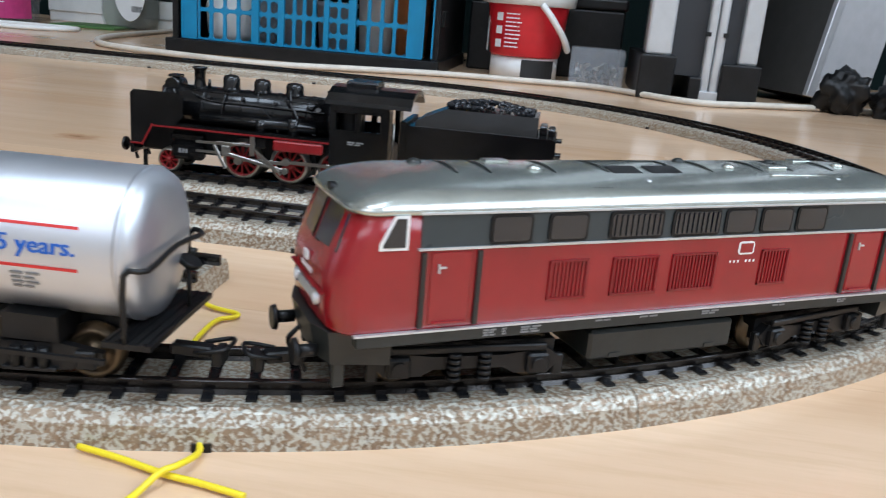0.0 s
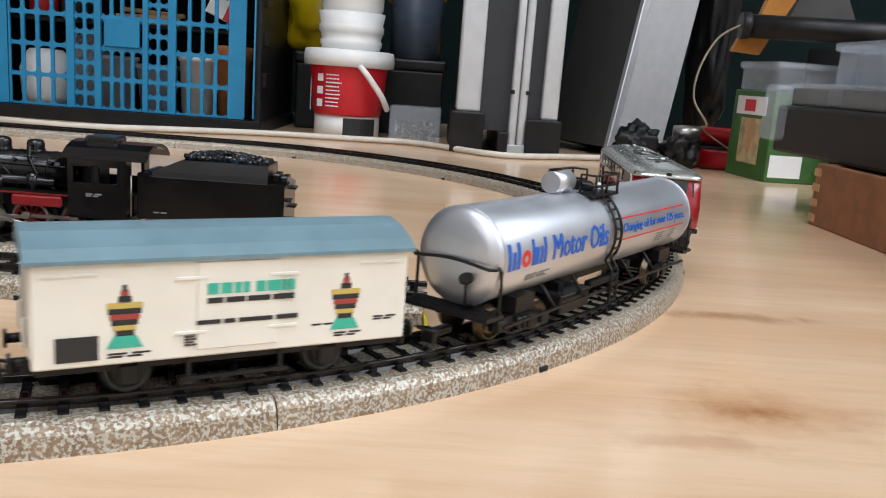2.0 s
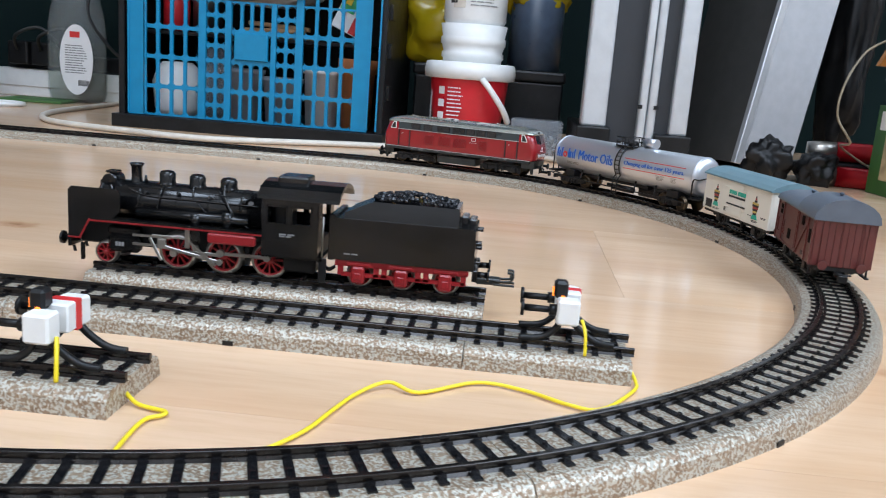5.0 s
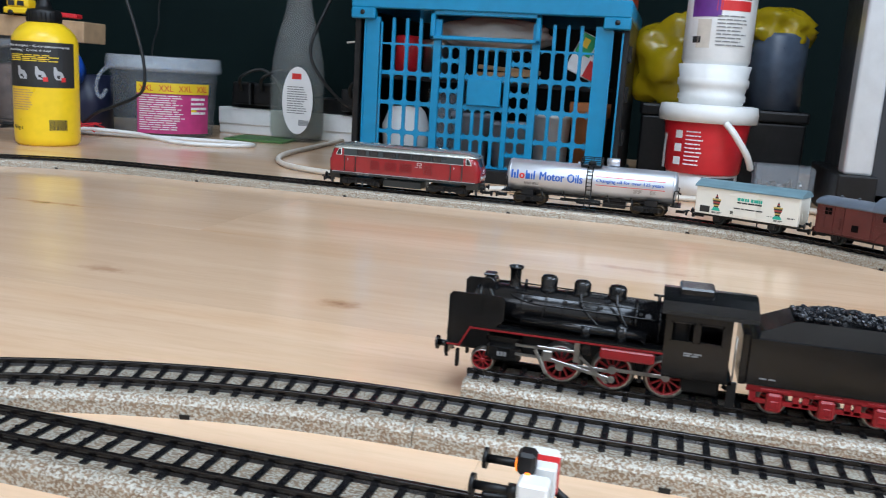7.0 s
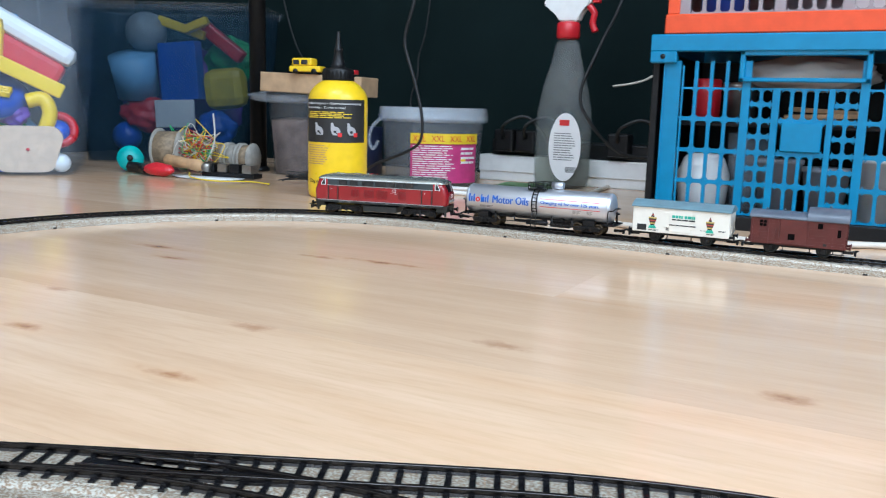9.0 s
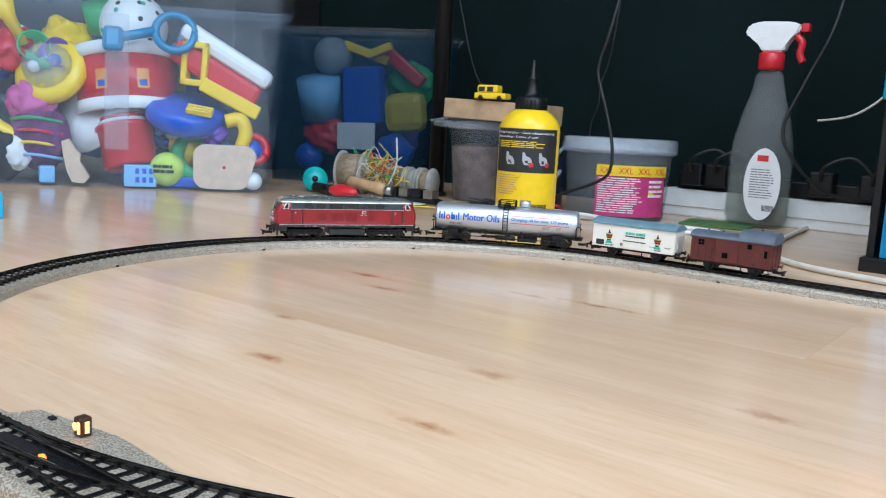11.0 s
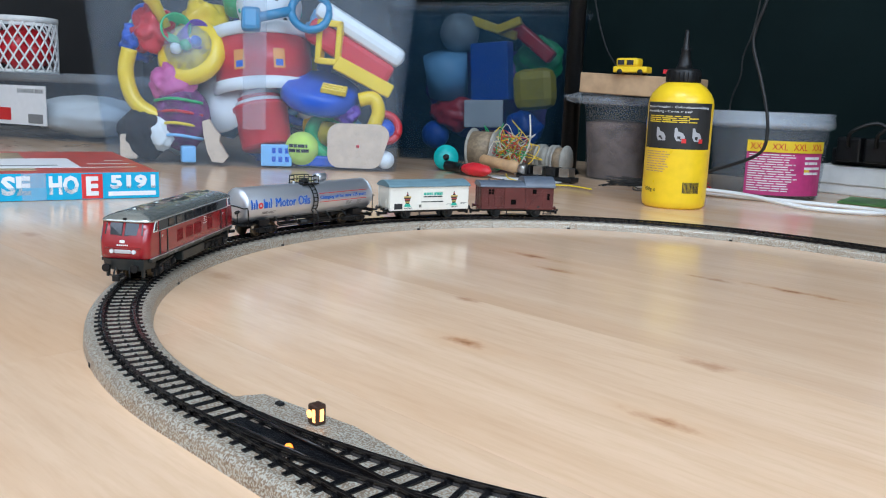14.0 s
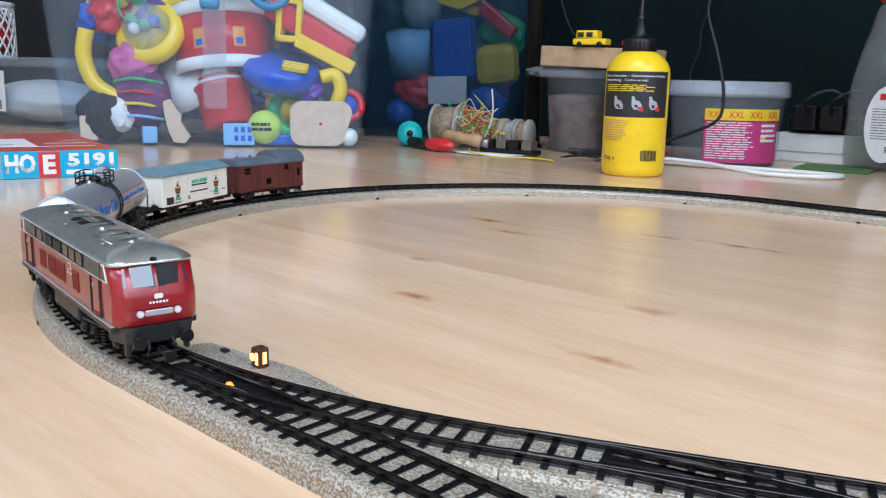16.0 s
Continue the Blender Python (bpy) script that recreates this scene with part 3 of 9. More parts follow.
buffer_stop(pose(SID_X + 0.18, SID_Y, 0))
buffer_stop(pose(low_x + 0.18, low_y, 0))

# ---- the train: diesel locomotive, tank wagon, white van, brown guard van ----
HALF_TURN = Matrix.Rotation(math.pi, 4, "Z")
WHEEL_R = 0.0056


def wheel_bm(r=WHEEL_R, dirt=0.0):
    bm = bmesh.new()
    lathe(bm, ((0, 0.0004), (r * 0.3, 0.0004), (r * 0.35, -0.0001), (r * 0.72, -0.0001), (r * 0.78, 0.0006), (r * 0.98, 0.0006), (r, -0.0012), (r * 1.14, -0.0016), (r * 1.14, -0.0023), (0, -0.0023)), 20)
    return bm


def wheel_pair(parent, x, r=WHEEL_R, material=None, name="wheel"):
    for s in (-1, 1):
        m = pose(x, s * 0.0092, r, -90 * s)
        part(name, wheel_bm(r), material or BRASS, parent, m=m)


def bars(bm, x, z, w, h, n, y, gap=0.45, m=None):
    """Lines of small unreadable writing on a side."""
    for k in range(n):
        zz = z - k * h * (1 + gap)
        f = (1.0, 0.8, 0.93, 0.7)[k % 4]
        box(bm, (x, y - 0.0001, zz - h), (x + w * f * 0.45, y, zz), 0, m)
        box(bm, (x + w * f * 0.55, y - 0.0001, zz - h), (x + w * f, y, zz), 0, m)


def coupler(parent, x, s):
    bm = bmesh.new()
    box(bm, (x if s > 0 else x - 0.009, -0.0016, 0.0042), (x + 0.009 if s > 0 else x, 0.0016, 0.0068), 0.0004)
    tube(bm, [(x + s * 0.006, -0.003, 0.006), (x + s * 0.0125, -0.0033, 0.0075), (x + s * 0.0125, 0.0033, 0.0075), (x + s * 0.006, 0.003, 0.006)], 0.0005, 6, 4)
    block(bm, (x + s * 0.0105, 0, 0.0048), (0.0022, 0.005, 0.004), 0.0004)
    part("coupler", bm, BLACK, parent, "black loop coupling")


def buffers(parent, x, s, z=0.0105, y=0.0098, material=None):
    for side in (-1, 1):
        bm = bmesh.new()
        rod(bm, (x, side * y, z), (x + s * 0.004, side * y, z), 0.0013)
        rod(bm, (x + s * 0.004, side * y, z), (x + s * 0.0048, side * y, z), 0.0026, 0.0024, 14)
        part("buffer", bm, material or BLACK, parent)


def ring_outline(L, W, z):
    """A plan outline with rounded ends, for the shell of the diesel."""
    front = min(0.0105, W * 0.6)
    half = [(L, 0.0), (L - 0.0002, front * 0.6)]
    for k in range(9):
        a = radians(90 * k / 8)
        half.append((L - 0.0004 - 0.0086 * (1 - math.cos(a)), front + (W - front) * math.sin(a)))
    half += [(L - 0.0100, W), (L - 0.0140, W), (L - 0.0300, W)]
    right = half[1:] + [(-x, y) for x, y in half[1:][::-1]] + [(-L, 0.0)]
    return [(L, 0.0, z)] + [(x, y, z) for x, y in right] + [(x, -y, z) for x, y in right[:-1][::-1]]


def bogie_for_loco(parent, x):
    bm = bmesh.new()
    for s in (-1, 1):
        prism(bm, [(-0.022, 0.0062), (-0.0185, 0.0088), (-0.008, 0.0075), (0.008, 0.0075), (0.0185, 0.0088), (0.022, 0.0062), (0.019, 0.0032), (0.011, 0.003), (0.008, 0.0045), (-0.008, 0.0045), (-0.011, 0.003), (-0.019, 0.0032)], -0.0012, 0.0012, pose(0, s * 0.0128, 0) @ SIDE)
        for ax in (-0.016, 0.016):
            block(bm, (ax, s * 0.0146, 0.0056), (0.0052, 0.002, 0.0048), 0.0005)
            rod(bm, (ax, s * 0.0146, 0.0056), (ax, s * 0.0164, 0.0056), 0.0017, seg=12)
        for sx in (-0.0035, 0.0035):
            for k in range(5):
                rod(bm, (sx, s * 0.0145, 0.0022 + k * 0.0014), (sx, s * 0.0145, 0.0030 + k * 0.0014), 0.0016, seg=8)
        block(bm, (0, s * 0.0142, 0.0094), (0.036, 0.0016, 0.0016), 0.0003)
        block(bm, (0.0215, s * 0.0128, 0.0045), (0.0025, 0.0018, 0.005), 0.0003)
        block(bm, (-0.0215, s * 0.0128, 0.0045), (0.0025, 0.0018, 0.005), 0.0003)
    box(bm, (-0.021, -0.0115, 0.0045), (0.021, 0.0115, 0.010))
    b = part("bogie", bm, BLACK, parent, "black bogie frame with springs", pose(x, 0, 0))
    wheel_pair(b, -0.016)
    wheel_pair(b, 0.016)


def loco_side(t, m):
    """All that sits on one flank; written for the -y flank."""
    y = -0.0177
    P = lambda name, bm, mat, lab="": part(name, bm, mat, t, lab, m)
    P("window_band", made(box, (-0.0655, y - 0.0002, 0.0318), (0.0655, y + 0.001, 0.0394)), BAND, "slate grey window band")
    for z in (0.0316, 0.0396):
        P("trim", made(box, (-0.066, y - 0.0006, z - 0.00028), (0.066, y + 0.001, z + 0.00028)), ALU, "bright trim line")
    for cx, w in ((-0.0456, 0.009), (-0.032, 0.009), (-0.0145, 0.0136), (0.002, 0.0128), (0.0149, 0.0085), (0.026, 0.009), (0.0372, 0.009)):
        bm = bmesh.new()
        poly = [(px + cx, pz + 0.0356) for px, pz in rounded(w + 0.0008, 0.0068, 0.0011, 3)]
        prism(bm, poly, 0, 0.0004, pose(0, y - 0.0002, 0) @ SIDE)
        f = P("window_frame", bm, BLACK)
        bm = bmesh.new()
        poly = [(px + cx, pz + 0.0356) for px, pz in rounded(w - 0.0004, 0.0056, 0.0008, 3)]
        prism(bm, poly, 0, 0.0002, pose(0, y - 0.0005, 0) @ SIDE)
        if w > 0.0125:
            for k in range(9):
                box(bm, (cx - w / 2 + 0.001 + k * w / 9.4, y - 0.0010, 0.0330), (cx - w / 2 + 0.0016 + k * w / 9.4, y - 0.0006, 0.0382))
        part("pane", bm, PANE, f)
    # cab windows with pale frames
    for s in (-1, 1):
        poly = [(s * 0.0682, 0.0316), (s * 0.0682, 0.0392), (s * 0.0712, 0.0392), (s * 0.0742, 0.0330), (s * 0.0742, 0.0316)]
        inner = [(s * 0.0689, 0.0323), (s * 0.0689, 0.0386), (s * 0.0709, 0.0386), (s * 0.0735, 0.0329), (s * 0.0735, 0.0323)]
        tilt = pose(0, -0.0172, 0)
        bm = bmesh.new()
        prism(bm, poly, 0, 0.0009, tilt @ SIDE)
        f = P("cab_window_frame", bm, WHITE, "white cab window frame")
        bm = bmesh.new()
        prism(bm, inner, 0.0006, 0.0011, tilt @ SIDE)
        part("pane", bm, PANE, f)
        # door between two grab rails
        P("cab_door", made(box, (s * 0.0585 - 0.0045, y - 0.0003, 0.0145), (s * 0.0585 + 0.0045, y + 0.001, 0.0308), 0.0002), RED)
        for dx in (-0.0062, 0.0062):
            P("grab_rail", made(box, (s * 0.0585 + dx - 0.0005, y - 0.0007, 0.0140), (s * 0.0585 + dx + 0.0005, y + 0.001, 0.0308)), FRAME_GREY, "brownish grab rail")
        bm = bmesh.new()
        box(bm, (s * 0.0585 - 0.003, y - 0.0007, 0.0272), (s * 0.0585 - 0.0012, y, 0.0276))
        box(bm, (s * 0.0585 - 0.003, y - 0.0007, 0.0262), (s * 0.0585 - 0.0026, y, 0.0282))
        P("door_handle", bm, ALU, "bright door handle")
        P("door_step", made(box, (s * 0.0585 - 0.0035, y - 0.0009, 0.0148), (s * 0.0585 + 0.0035, y, 0.0152)), RED)
    # louvred panels
    for cx, w in ((-0.0305, 0.0098), (-0.013, 0.0125), (0.0035, 0.013), (0.028, 0.0088)):
        bm = bmesh.new()
        for lo, hi in (((-w / 2, 0), (w / 2, 0.0005)), ((-w / 2, 0.0089), (w / 2, 0.0094)), ((-w / 2, 0), (-w / 2 + 0.0005, 0.0094)), ((w / 2 - 0.0005, 0), (w / 2, 0.0094))):
            box(bm, (cx + lo[0], y - 0.0004, 0.0182 + lo[1]), (cx + hi[0], y + 0.001, 0.0182 + hi[1]))
        n = int(w / 0.0009)
        for k in range(n):
            a = cx - w / 2 + (k + 0.5) * w / n
            box(bm, (a - 0.0002, y - 0.0003, 0.0185), (a + 0.0002, y + 0.001, 0.0273))
        P("louvre_panel", bm, surf_red_dark, "dark red louvred panel")
    bm = bmesh.new()
    prism(bm, [(a + 0.0185, b + 0.0283) for a, b in rounded(0.0048, 0.0034, 0.0008, 3)], 0, 0.0002, pose(0, y, 0) @ SIDE)
    badge = P("badge", bm, LABEL_WHITE, "small white rounded emblem")
    part("badge_field", made(box, (0.0166, y - 0.0003, 0.0271), (0.0204, y - 0.00025, 0.0295)), RED, badge)
    bm = bmesh.new()
    for k in range(7):
        if k != 3:
            box(bm, (0.0140 + k * 0.0012, y - 0.0001, 0.0245), (0.0145 + k * 0.0012, y, 0.0252))
    P("number_bars", bm, LABEL_WHITE, "small pale running number bars")
    bm = bmesh.new()
    for bx, w, n in ((-0.050, 0.003, 3), (-0.0455, 0.001, 3), (-0.041, 0.005, 3), (-0.022, 0.004, 1), (-0.010, 0.005, 1), (0.008, 0.005, 2), (0.030, 0.004, 1), (0.052, 0.003, 2)):
        bars(bm, bx, 0.0122, w, 0.0006, n, -0.0182)
    for cx in (-0.0456, -0.032, -0.0145, 0.002, 0.0149, 0.026, 0.0372):
        P("window_sill", made(box, (cx - 0.0042, y - 0.0009, 0.0317), (cx + 0.0042, y, 0.0320)), ALU)
    P("small_print", bm, PRINT_GREY, "tiny pale lettering bars")


def loco_end(t, m):
    """One nose, written for the +x end."""
    P = lambda name, bm, mat, lab="": part(name, bm, mat, t, lab, m)
    rake = math.atan2(0.0885 - 0.0815, 0.0395 - 0.0265)
    for s in (-1, 1):
        def on_nose(poly, lift):
            out = []
            for y, z in poly:
                x = 0.0885 - (z - 0.0265) * math.tan(rake) - max(0, abs(y) - 0.0105) * 0.55
                out.append(Vector((x + lift, y, z)))
            return out
        for grow, lift, mat, nm in ((0.0005, 0.0003, BLACK, "windscreen_seal"), (0.0, 0.0007, PANE, "windscreen")):
            poly = [(s * (0.0012 - grow), 0.0300 - grow), (s * (0.0134 + grow), 0.0302 - grow), (s * (0.0130 + grow), 0.0384 + grow), (s * (0.0012 - grow), 0.0388 + grow)]
            bm = bmesh.new()
            a, b = on_nose(poly, lift), on_nose(poly, lift - 0.0018)
            stack(bm, [[tuple(v) for v in b], [tuple(v) for v in a]], smooth=False)
            P(nm, bm, mat)
        for k, r in enumerate((0.0016, 0.0016)):
            bm = bmesh.new()
            rod(bm, (0.0865, s * (0.0078 + k * 0.0036), 0.0185), (0.0897 - k * 0.0022, s * (0.0078 + k * 0.0036), 0.0185), r, seg=14)
            lamp = P("headlight", bm, ALU, "round headlight with bright rim")
            bm = bmesh.new()
            rod(bm, (0.0890 - k * 0.0022, s * (0.0078 + k * 0.0036), 0.0185), (0.0899 - k * 0.0022, s * (0.0078 + k * 0.0036), 0.0185), 0.0011, seg=14)
            part("lens", bm, LABEL_WHITE if k == 0 else PRINT_RED, lamp)
    P("front_plate", made(box, (0.0880, -0.0058, 0.0172), (0.0896, 0.0058, 0.0198), 0.0003), ALU, "bright plate between the headlights")
    P("nose_trim", made(box, (0.0872, -0.0125, 0.0208), (0.0898, 0.0125, 0.0212)), surf_red_dark)
    bm = bmesh.new()
    prism(bm, [(a, b + 0.0258) for a, b in rounded(0.0036, 0.0022, 0.0007, 3)], 0, 0.0004, pose(0.0892, 0, 0, 0, 0, 90) @ SIDE)
    P("badge", bm, LABEL_WHITE, "small white rounded emblem")
    bm = bmesh.new()
    for k in range(6):
        box(bm, (0.0891, -0.0040 + k * 0.0014, 0.0226), (0.0894, -0.0031 + k * 0.0014, 0.0236))
    P("number_bars", bm, LABEL_WHITE, "small pale running number bars")
    bm = bmesh.new()
    rod(bm, (0.0805, 0, 0.0422), (0.0828, 0, 0.0422), 0.0014, seg=14)
    P("top_light", bm, BLACK, "dark round top light")
    bm = bmesh.new()
    stack(bm, [[(a, b, 0.0080) for a, b in ((0.070, -0.0165), (0.086, -0.0135), (0.0885, -0.0075), (0.0885, 0.0075), (0.086, 0.0135), (0.070, 0.0165))],
               [(a, b, 0.0130) for a, b in ((0.070, -0.0174), (0.0875, -0.0145), (0.0905, -0.008), (0.0905, 0.008), (0.0875, 0.0145), (0.070, 0.0174))]], smooth=False)
    P("buffer_beam", bm, FRAME_GREY, "olive grey buffer beam")
    for s in (-1, 1):
        P("rail_guard", made(box, (0.081, s * 0.0125 - 0.001, 0.0030), (0.085, s * 0.0125 + 0.001, 0.009), 0.0004), FRAME_GREY)
    for s in (-1, 1):
        bm = bmesh.new()
        rod(bm, (0.089, s * 0.0098, 0.0105), (0.0935, s * 0.0098, 0.0105), 0.0014)
        rod(bm, (0.0935, s * 0.0098, 0.0105), (0.0945, s * 0.0098, 0.0105), 0.0030, 0.0027, 14)
        P("buffer", bm, BLACK)
    bm = bmesh.new()
    tube(bm, [(0.0888, -0.005, 0.010), (0.0915, -0.0055, 0.007), (0.0905, -0.0057, 0.004)], 0.0006, 6)
    tube(bm, [(0.0888, 0.005, 0.010), (0.0915, 0.0055, 0.007), (0.0905, 0.0057, 0.004)], 0.0006, 6)
    P("brake_hose", bm, BLACK)


def fit_shell(t):
    """Bring the heights and the length of the shell to those of the prototype."""
    zs = ((0.0, 0.0), (0.0080, 0.0085), (0.0088, 0.0132), (0.0130, 0.0160), (0.0316, 0.0338), (0.0396, 0.0412), (0.0490, 0.0473), (0.06, 0.0583))
    xs = ((0.0, 0.0), (0.0742, 0.0748), (0.0898, 0.0848), (0.12, 0.115))
    def between(table, v):
        for (a, fa), (b, fb) in zip(table, table[1:]):
            if v <= b:
                return fa + (fb - fa) * (v - a) / (b - a)
        return v
    for ob in t.children_recursive:
        if ob.type != "MESH":
            continue
        low = ob.name.split(".")[0] in ("buffer", "brake_hose", "rail_guard", "coupler", "fuel_tank", "hook", "loop")
        for v in ob.data.vertices:
            v.co.x = math.copysign(between(xs, abs(v.co.x)), v.co.x)
            if not low:
                v.co.z = between(zs, max(v.co.z, 0.0))


surf_red_dark = surf("dark_red_louvres", (0.20, 0.009, 0.012), 0.35, var=0.1)


def diesel():
    t = thing("diesel_locomotive", "wine-red model diesel locomotive with silver-grey roof on the track", "locomotive")
    bm = bmesh.new()
    stack(bm, [ring_outline(L, W, z) for z, L, W in ((0.0128, 0.0872, 0.0172), (0.0140, 0.0885, 0.0176), (0.0180, 0.0890, 0.0177), (0.0245, 0.0892, 0.0177), (0.0265, 0.0885, 0.0177), (0.0330, 0.0850, 0.0177), (0.0396, 0.0815, 0.0176))], smooth=True)
    part("body", bm, RED, t, "wine-red body shell")
    bm = bmesh.new()
    stack(bm, [ring_outline(L, W, z) for z, L, W in ((0.0392, 0.0832, 0.0179), (0.0404, 0.0836, 0.0179), (0.0420, 0.0815, 0.0173), (0.0444, 0.0775, 0.0155), (0.0466, 0.0725, 0.0122), (0.0482, 0.0675, 0.0080), (0.0489, 0.0630, 0.0035), (0.0490, 0.060, 0.0008))], smooth=True)
    part("roof", bm, ROOF_GREY, t, "silver-grey rounded roof")
    part("under_frame", made(box, (-0.080, -0.0181, 0.0088), (0.080, 0.0181, 0.0130), 0.0004), FRAME_GREY, t, "olive grey frame")
    part("sill_line", made(box, (-0.081, -0.0184, 0.0128), (0.081, 0.0184, 0.0133)), ALU, t, "bright sill line")
    bm = bmesh.new()
    box(bm, (-0.021, -0.0158, 0.0040), (0.021, 0.0158, 0.0115), 0.0008)
    for x in (-0.014, 0.014):
        block(bm, (x, 0, 0.0052), (0.003, 0.0322, 0.001))
    part("fuel_tank", bm, FRAME_GREY, t, "grey box between the bogies")
    # roof equipment
    arch = lambda y: 0.0490 - 0.0095 * (abs(y) / 0.0179) ** 2.4
    def strap(x, w, y0, y1, h, mat, name):
        bm = bmesh.new()
        ys = [y0 + (y1 - y0) * k / 10 for k in range(11)]
        rings = [[(x - w / 2, y, arch(y) - 0.001), (x + w / 2, y, arch(y) - 0.001), (x + w / 2, y, arch(y) + h), (x - w / 2, y, arch(y) + h)] for y in ys]
        stack(bm, rings, smooth=False)
        part(name, bm, mat, t)
    for x in (-0.054, -0.046, -0.030, -0.016, 0.004, 0.014, 0.030, 0.040, 0.054):
        strap(x, 0.0007, -0.0145, 0.0145, 0.0004, FRAME_GREY, "roof_rib")
    strap(-0.006, 0.018, -0.0125, 0.0125, 0.0002, ROOF_GREY, "roof_hatch")
    for x, w in ((-0.011, 0.008), (0.0, 0.009)):
        for s in (-1, 1):
            bm = bmesh.new()
            ys = [s * (0.003 + 0.009 * k / 6) for k in range(7)]
            stack(bm, [[(x - w / 2, y, arch(y)), (x + w / 2, y, arch(y)), (x + w / 2, y, arch(y) + 0.0005), (x - w / 2, y, arch(y) + 0.0005)] for y in ys], smooth=False)
            part("roof_vent", bm, BLACK if s < 0 else FRAME_GREY, t, "dark roof vent")
    for s in (-1, 1):
        bm = bmesh.new()
        for k in range(6):
            block(bm, (-0.024 - 0.0 + k * 0.0011, s * 0.0125, arch(0.0125) + 0.0002), (0.0005, 0.0034, 0.0008), 0, None)
        part("roof_grille", bm, FRAME_GREY, t)
    for k in range(6):
        bm = bmesh.new()
        lathe(bm, ((0.0017, 0), (0.0017, 0.001), (0.0008, 0.0016), (0, 0.0017)), 12, pose((-0.060, -0.034, 0.012, 0.022, 0.040, 0.060)[k], (0.003, -0.004, 0.004, -0.003, 0.002, -0.002)[k], 0.0482))
        part("roof_cap", bm, ROOF_GREY if k % 2 else FRAME_GREY, t)
    for k in range(3):
        part("roof_box", made(block, ((-0.040, 0.036, 0.052)[k], (0.004, -0.004, 0.004)[k], 0.0488), (0.006, 0.0035, 0.0014), 0.0003), ROOF_GREY, t)
    for s in (-1, 1):
        part("roof_seam", made(box, (-0.046, s * 0.0138 - 0.0002, arch(0.0138) - 0.0006), (0.030, s * 0.0138 + 0.0002, arch(0.0138) + 0.0003)), FRAME_GREY, t)
    for k in range(12):
        bm = bmesh.new()
        lathe(bm, ((0.0007, -0.0005), (0.0007, 0.0004), (0.0004, 0.0008), (0, 0.0009)), 8, pose(-0.057 + k * 0.0098, (0.0090, -0.0105, 0.0115)[k % 3] * (-1) ** k, arch(0.0105)))
        part("lifting_eye", bm, ALU, t, "tiny bright eye on the roof")
    bm = bmesh.new()
    rod(bm, (0.030, -0.0095, 0.0476), (0.056, -0.0095, 0.0476), 0.0006, seg=6)
    part("roof_pipe", bm, ROOF_GREY, t)
    for m in (Matrix(), HALF_TURN):
        loco_side(t, m)
        loco_end(t, m)
    coupler(t, 0.089, 1)
    coupler(t, -0.089, -1)
    fit_shell(t)
    bogie_for_loco(t, 0.049)
    bogie_for_loco(t, -0.049)
    return t


def bent_text(body, size, x0, x1, z0, z1, r, zc):
    """Letters laid on a lying cylinder's -y flank."""
    bm = text_mesh(body, size, 0.00006)
    stretch_to(bm, x0, x1, z0, z1)
    whole = bm.verts[:] + bm.edges[:] + bm.faces[:]
    for k, shift in enumerate((-0.00030, 0.00030, -0.00015, 0.00015)):
        twin = bmesh.ops.duplicate(bm, geom=whole)["geom"]
        for v in twin:
            if isinstance(v, bmesh.types.BMVert):
                v.co.x += shift * (z1 - z0) / 0.0088
                v.co.y -= 0.00001 * (k + 1)
    for k in range(1, 10):
        bmesh.ops.bisect_plane(bm, geom=bm.verts[:] + bm.edges[:] + bm.faces[:], plane_co=(0, 0, z0 + (z1 - z0) * k / 10), plane_no=(0, 0, 1))
    return bend(bm, r, zc)


def bend(bm, r, zc):
    for v in bm.verts:
        a = (v.co.z - zc) / r
        out = r + 0.00012 - v.co.y
        v.co.y, v.co.z = -out * math.cos(a), zc + out * math.sin(a)
    return bm


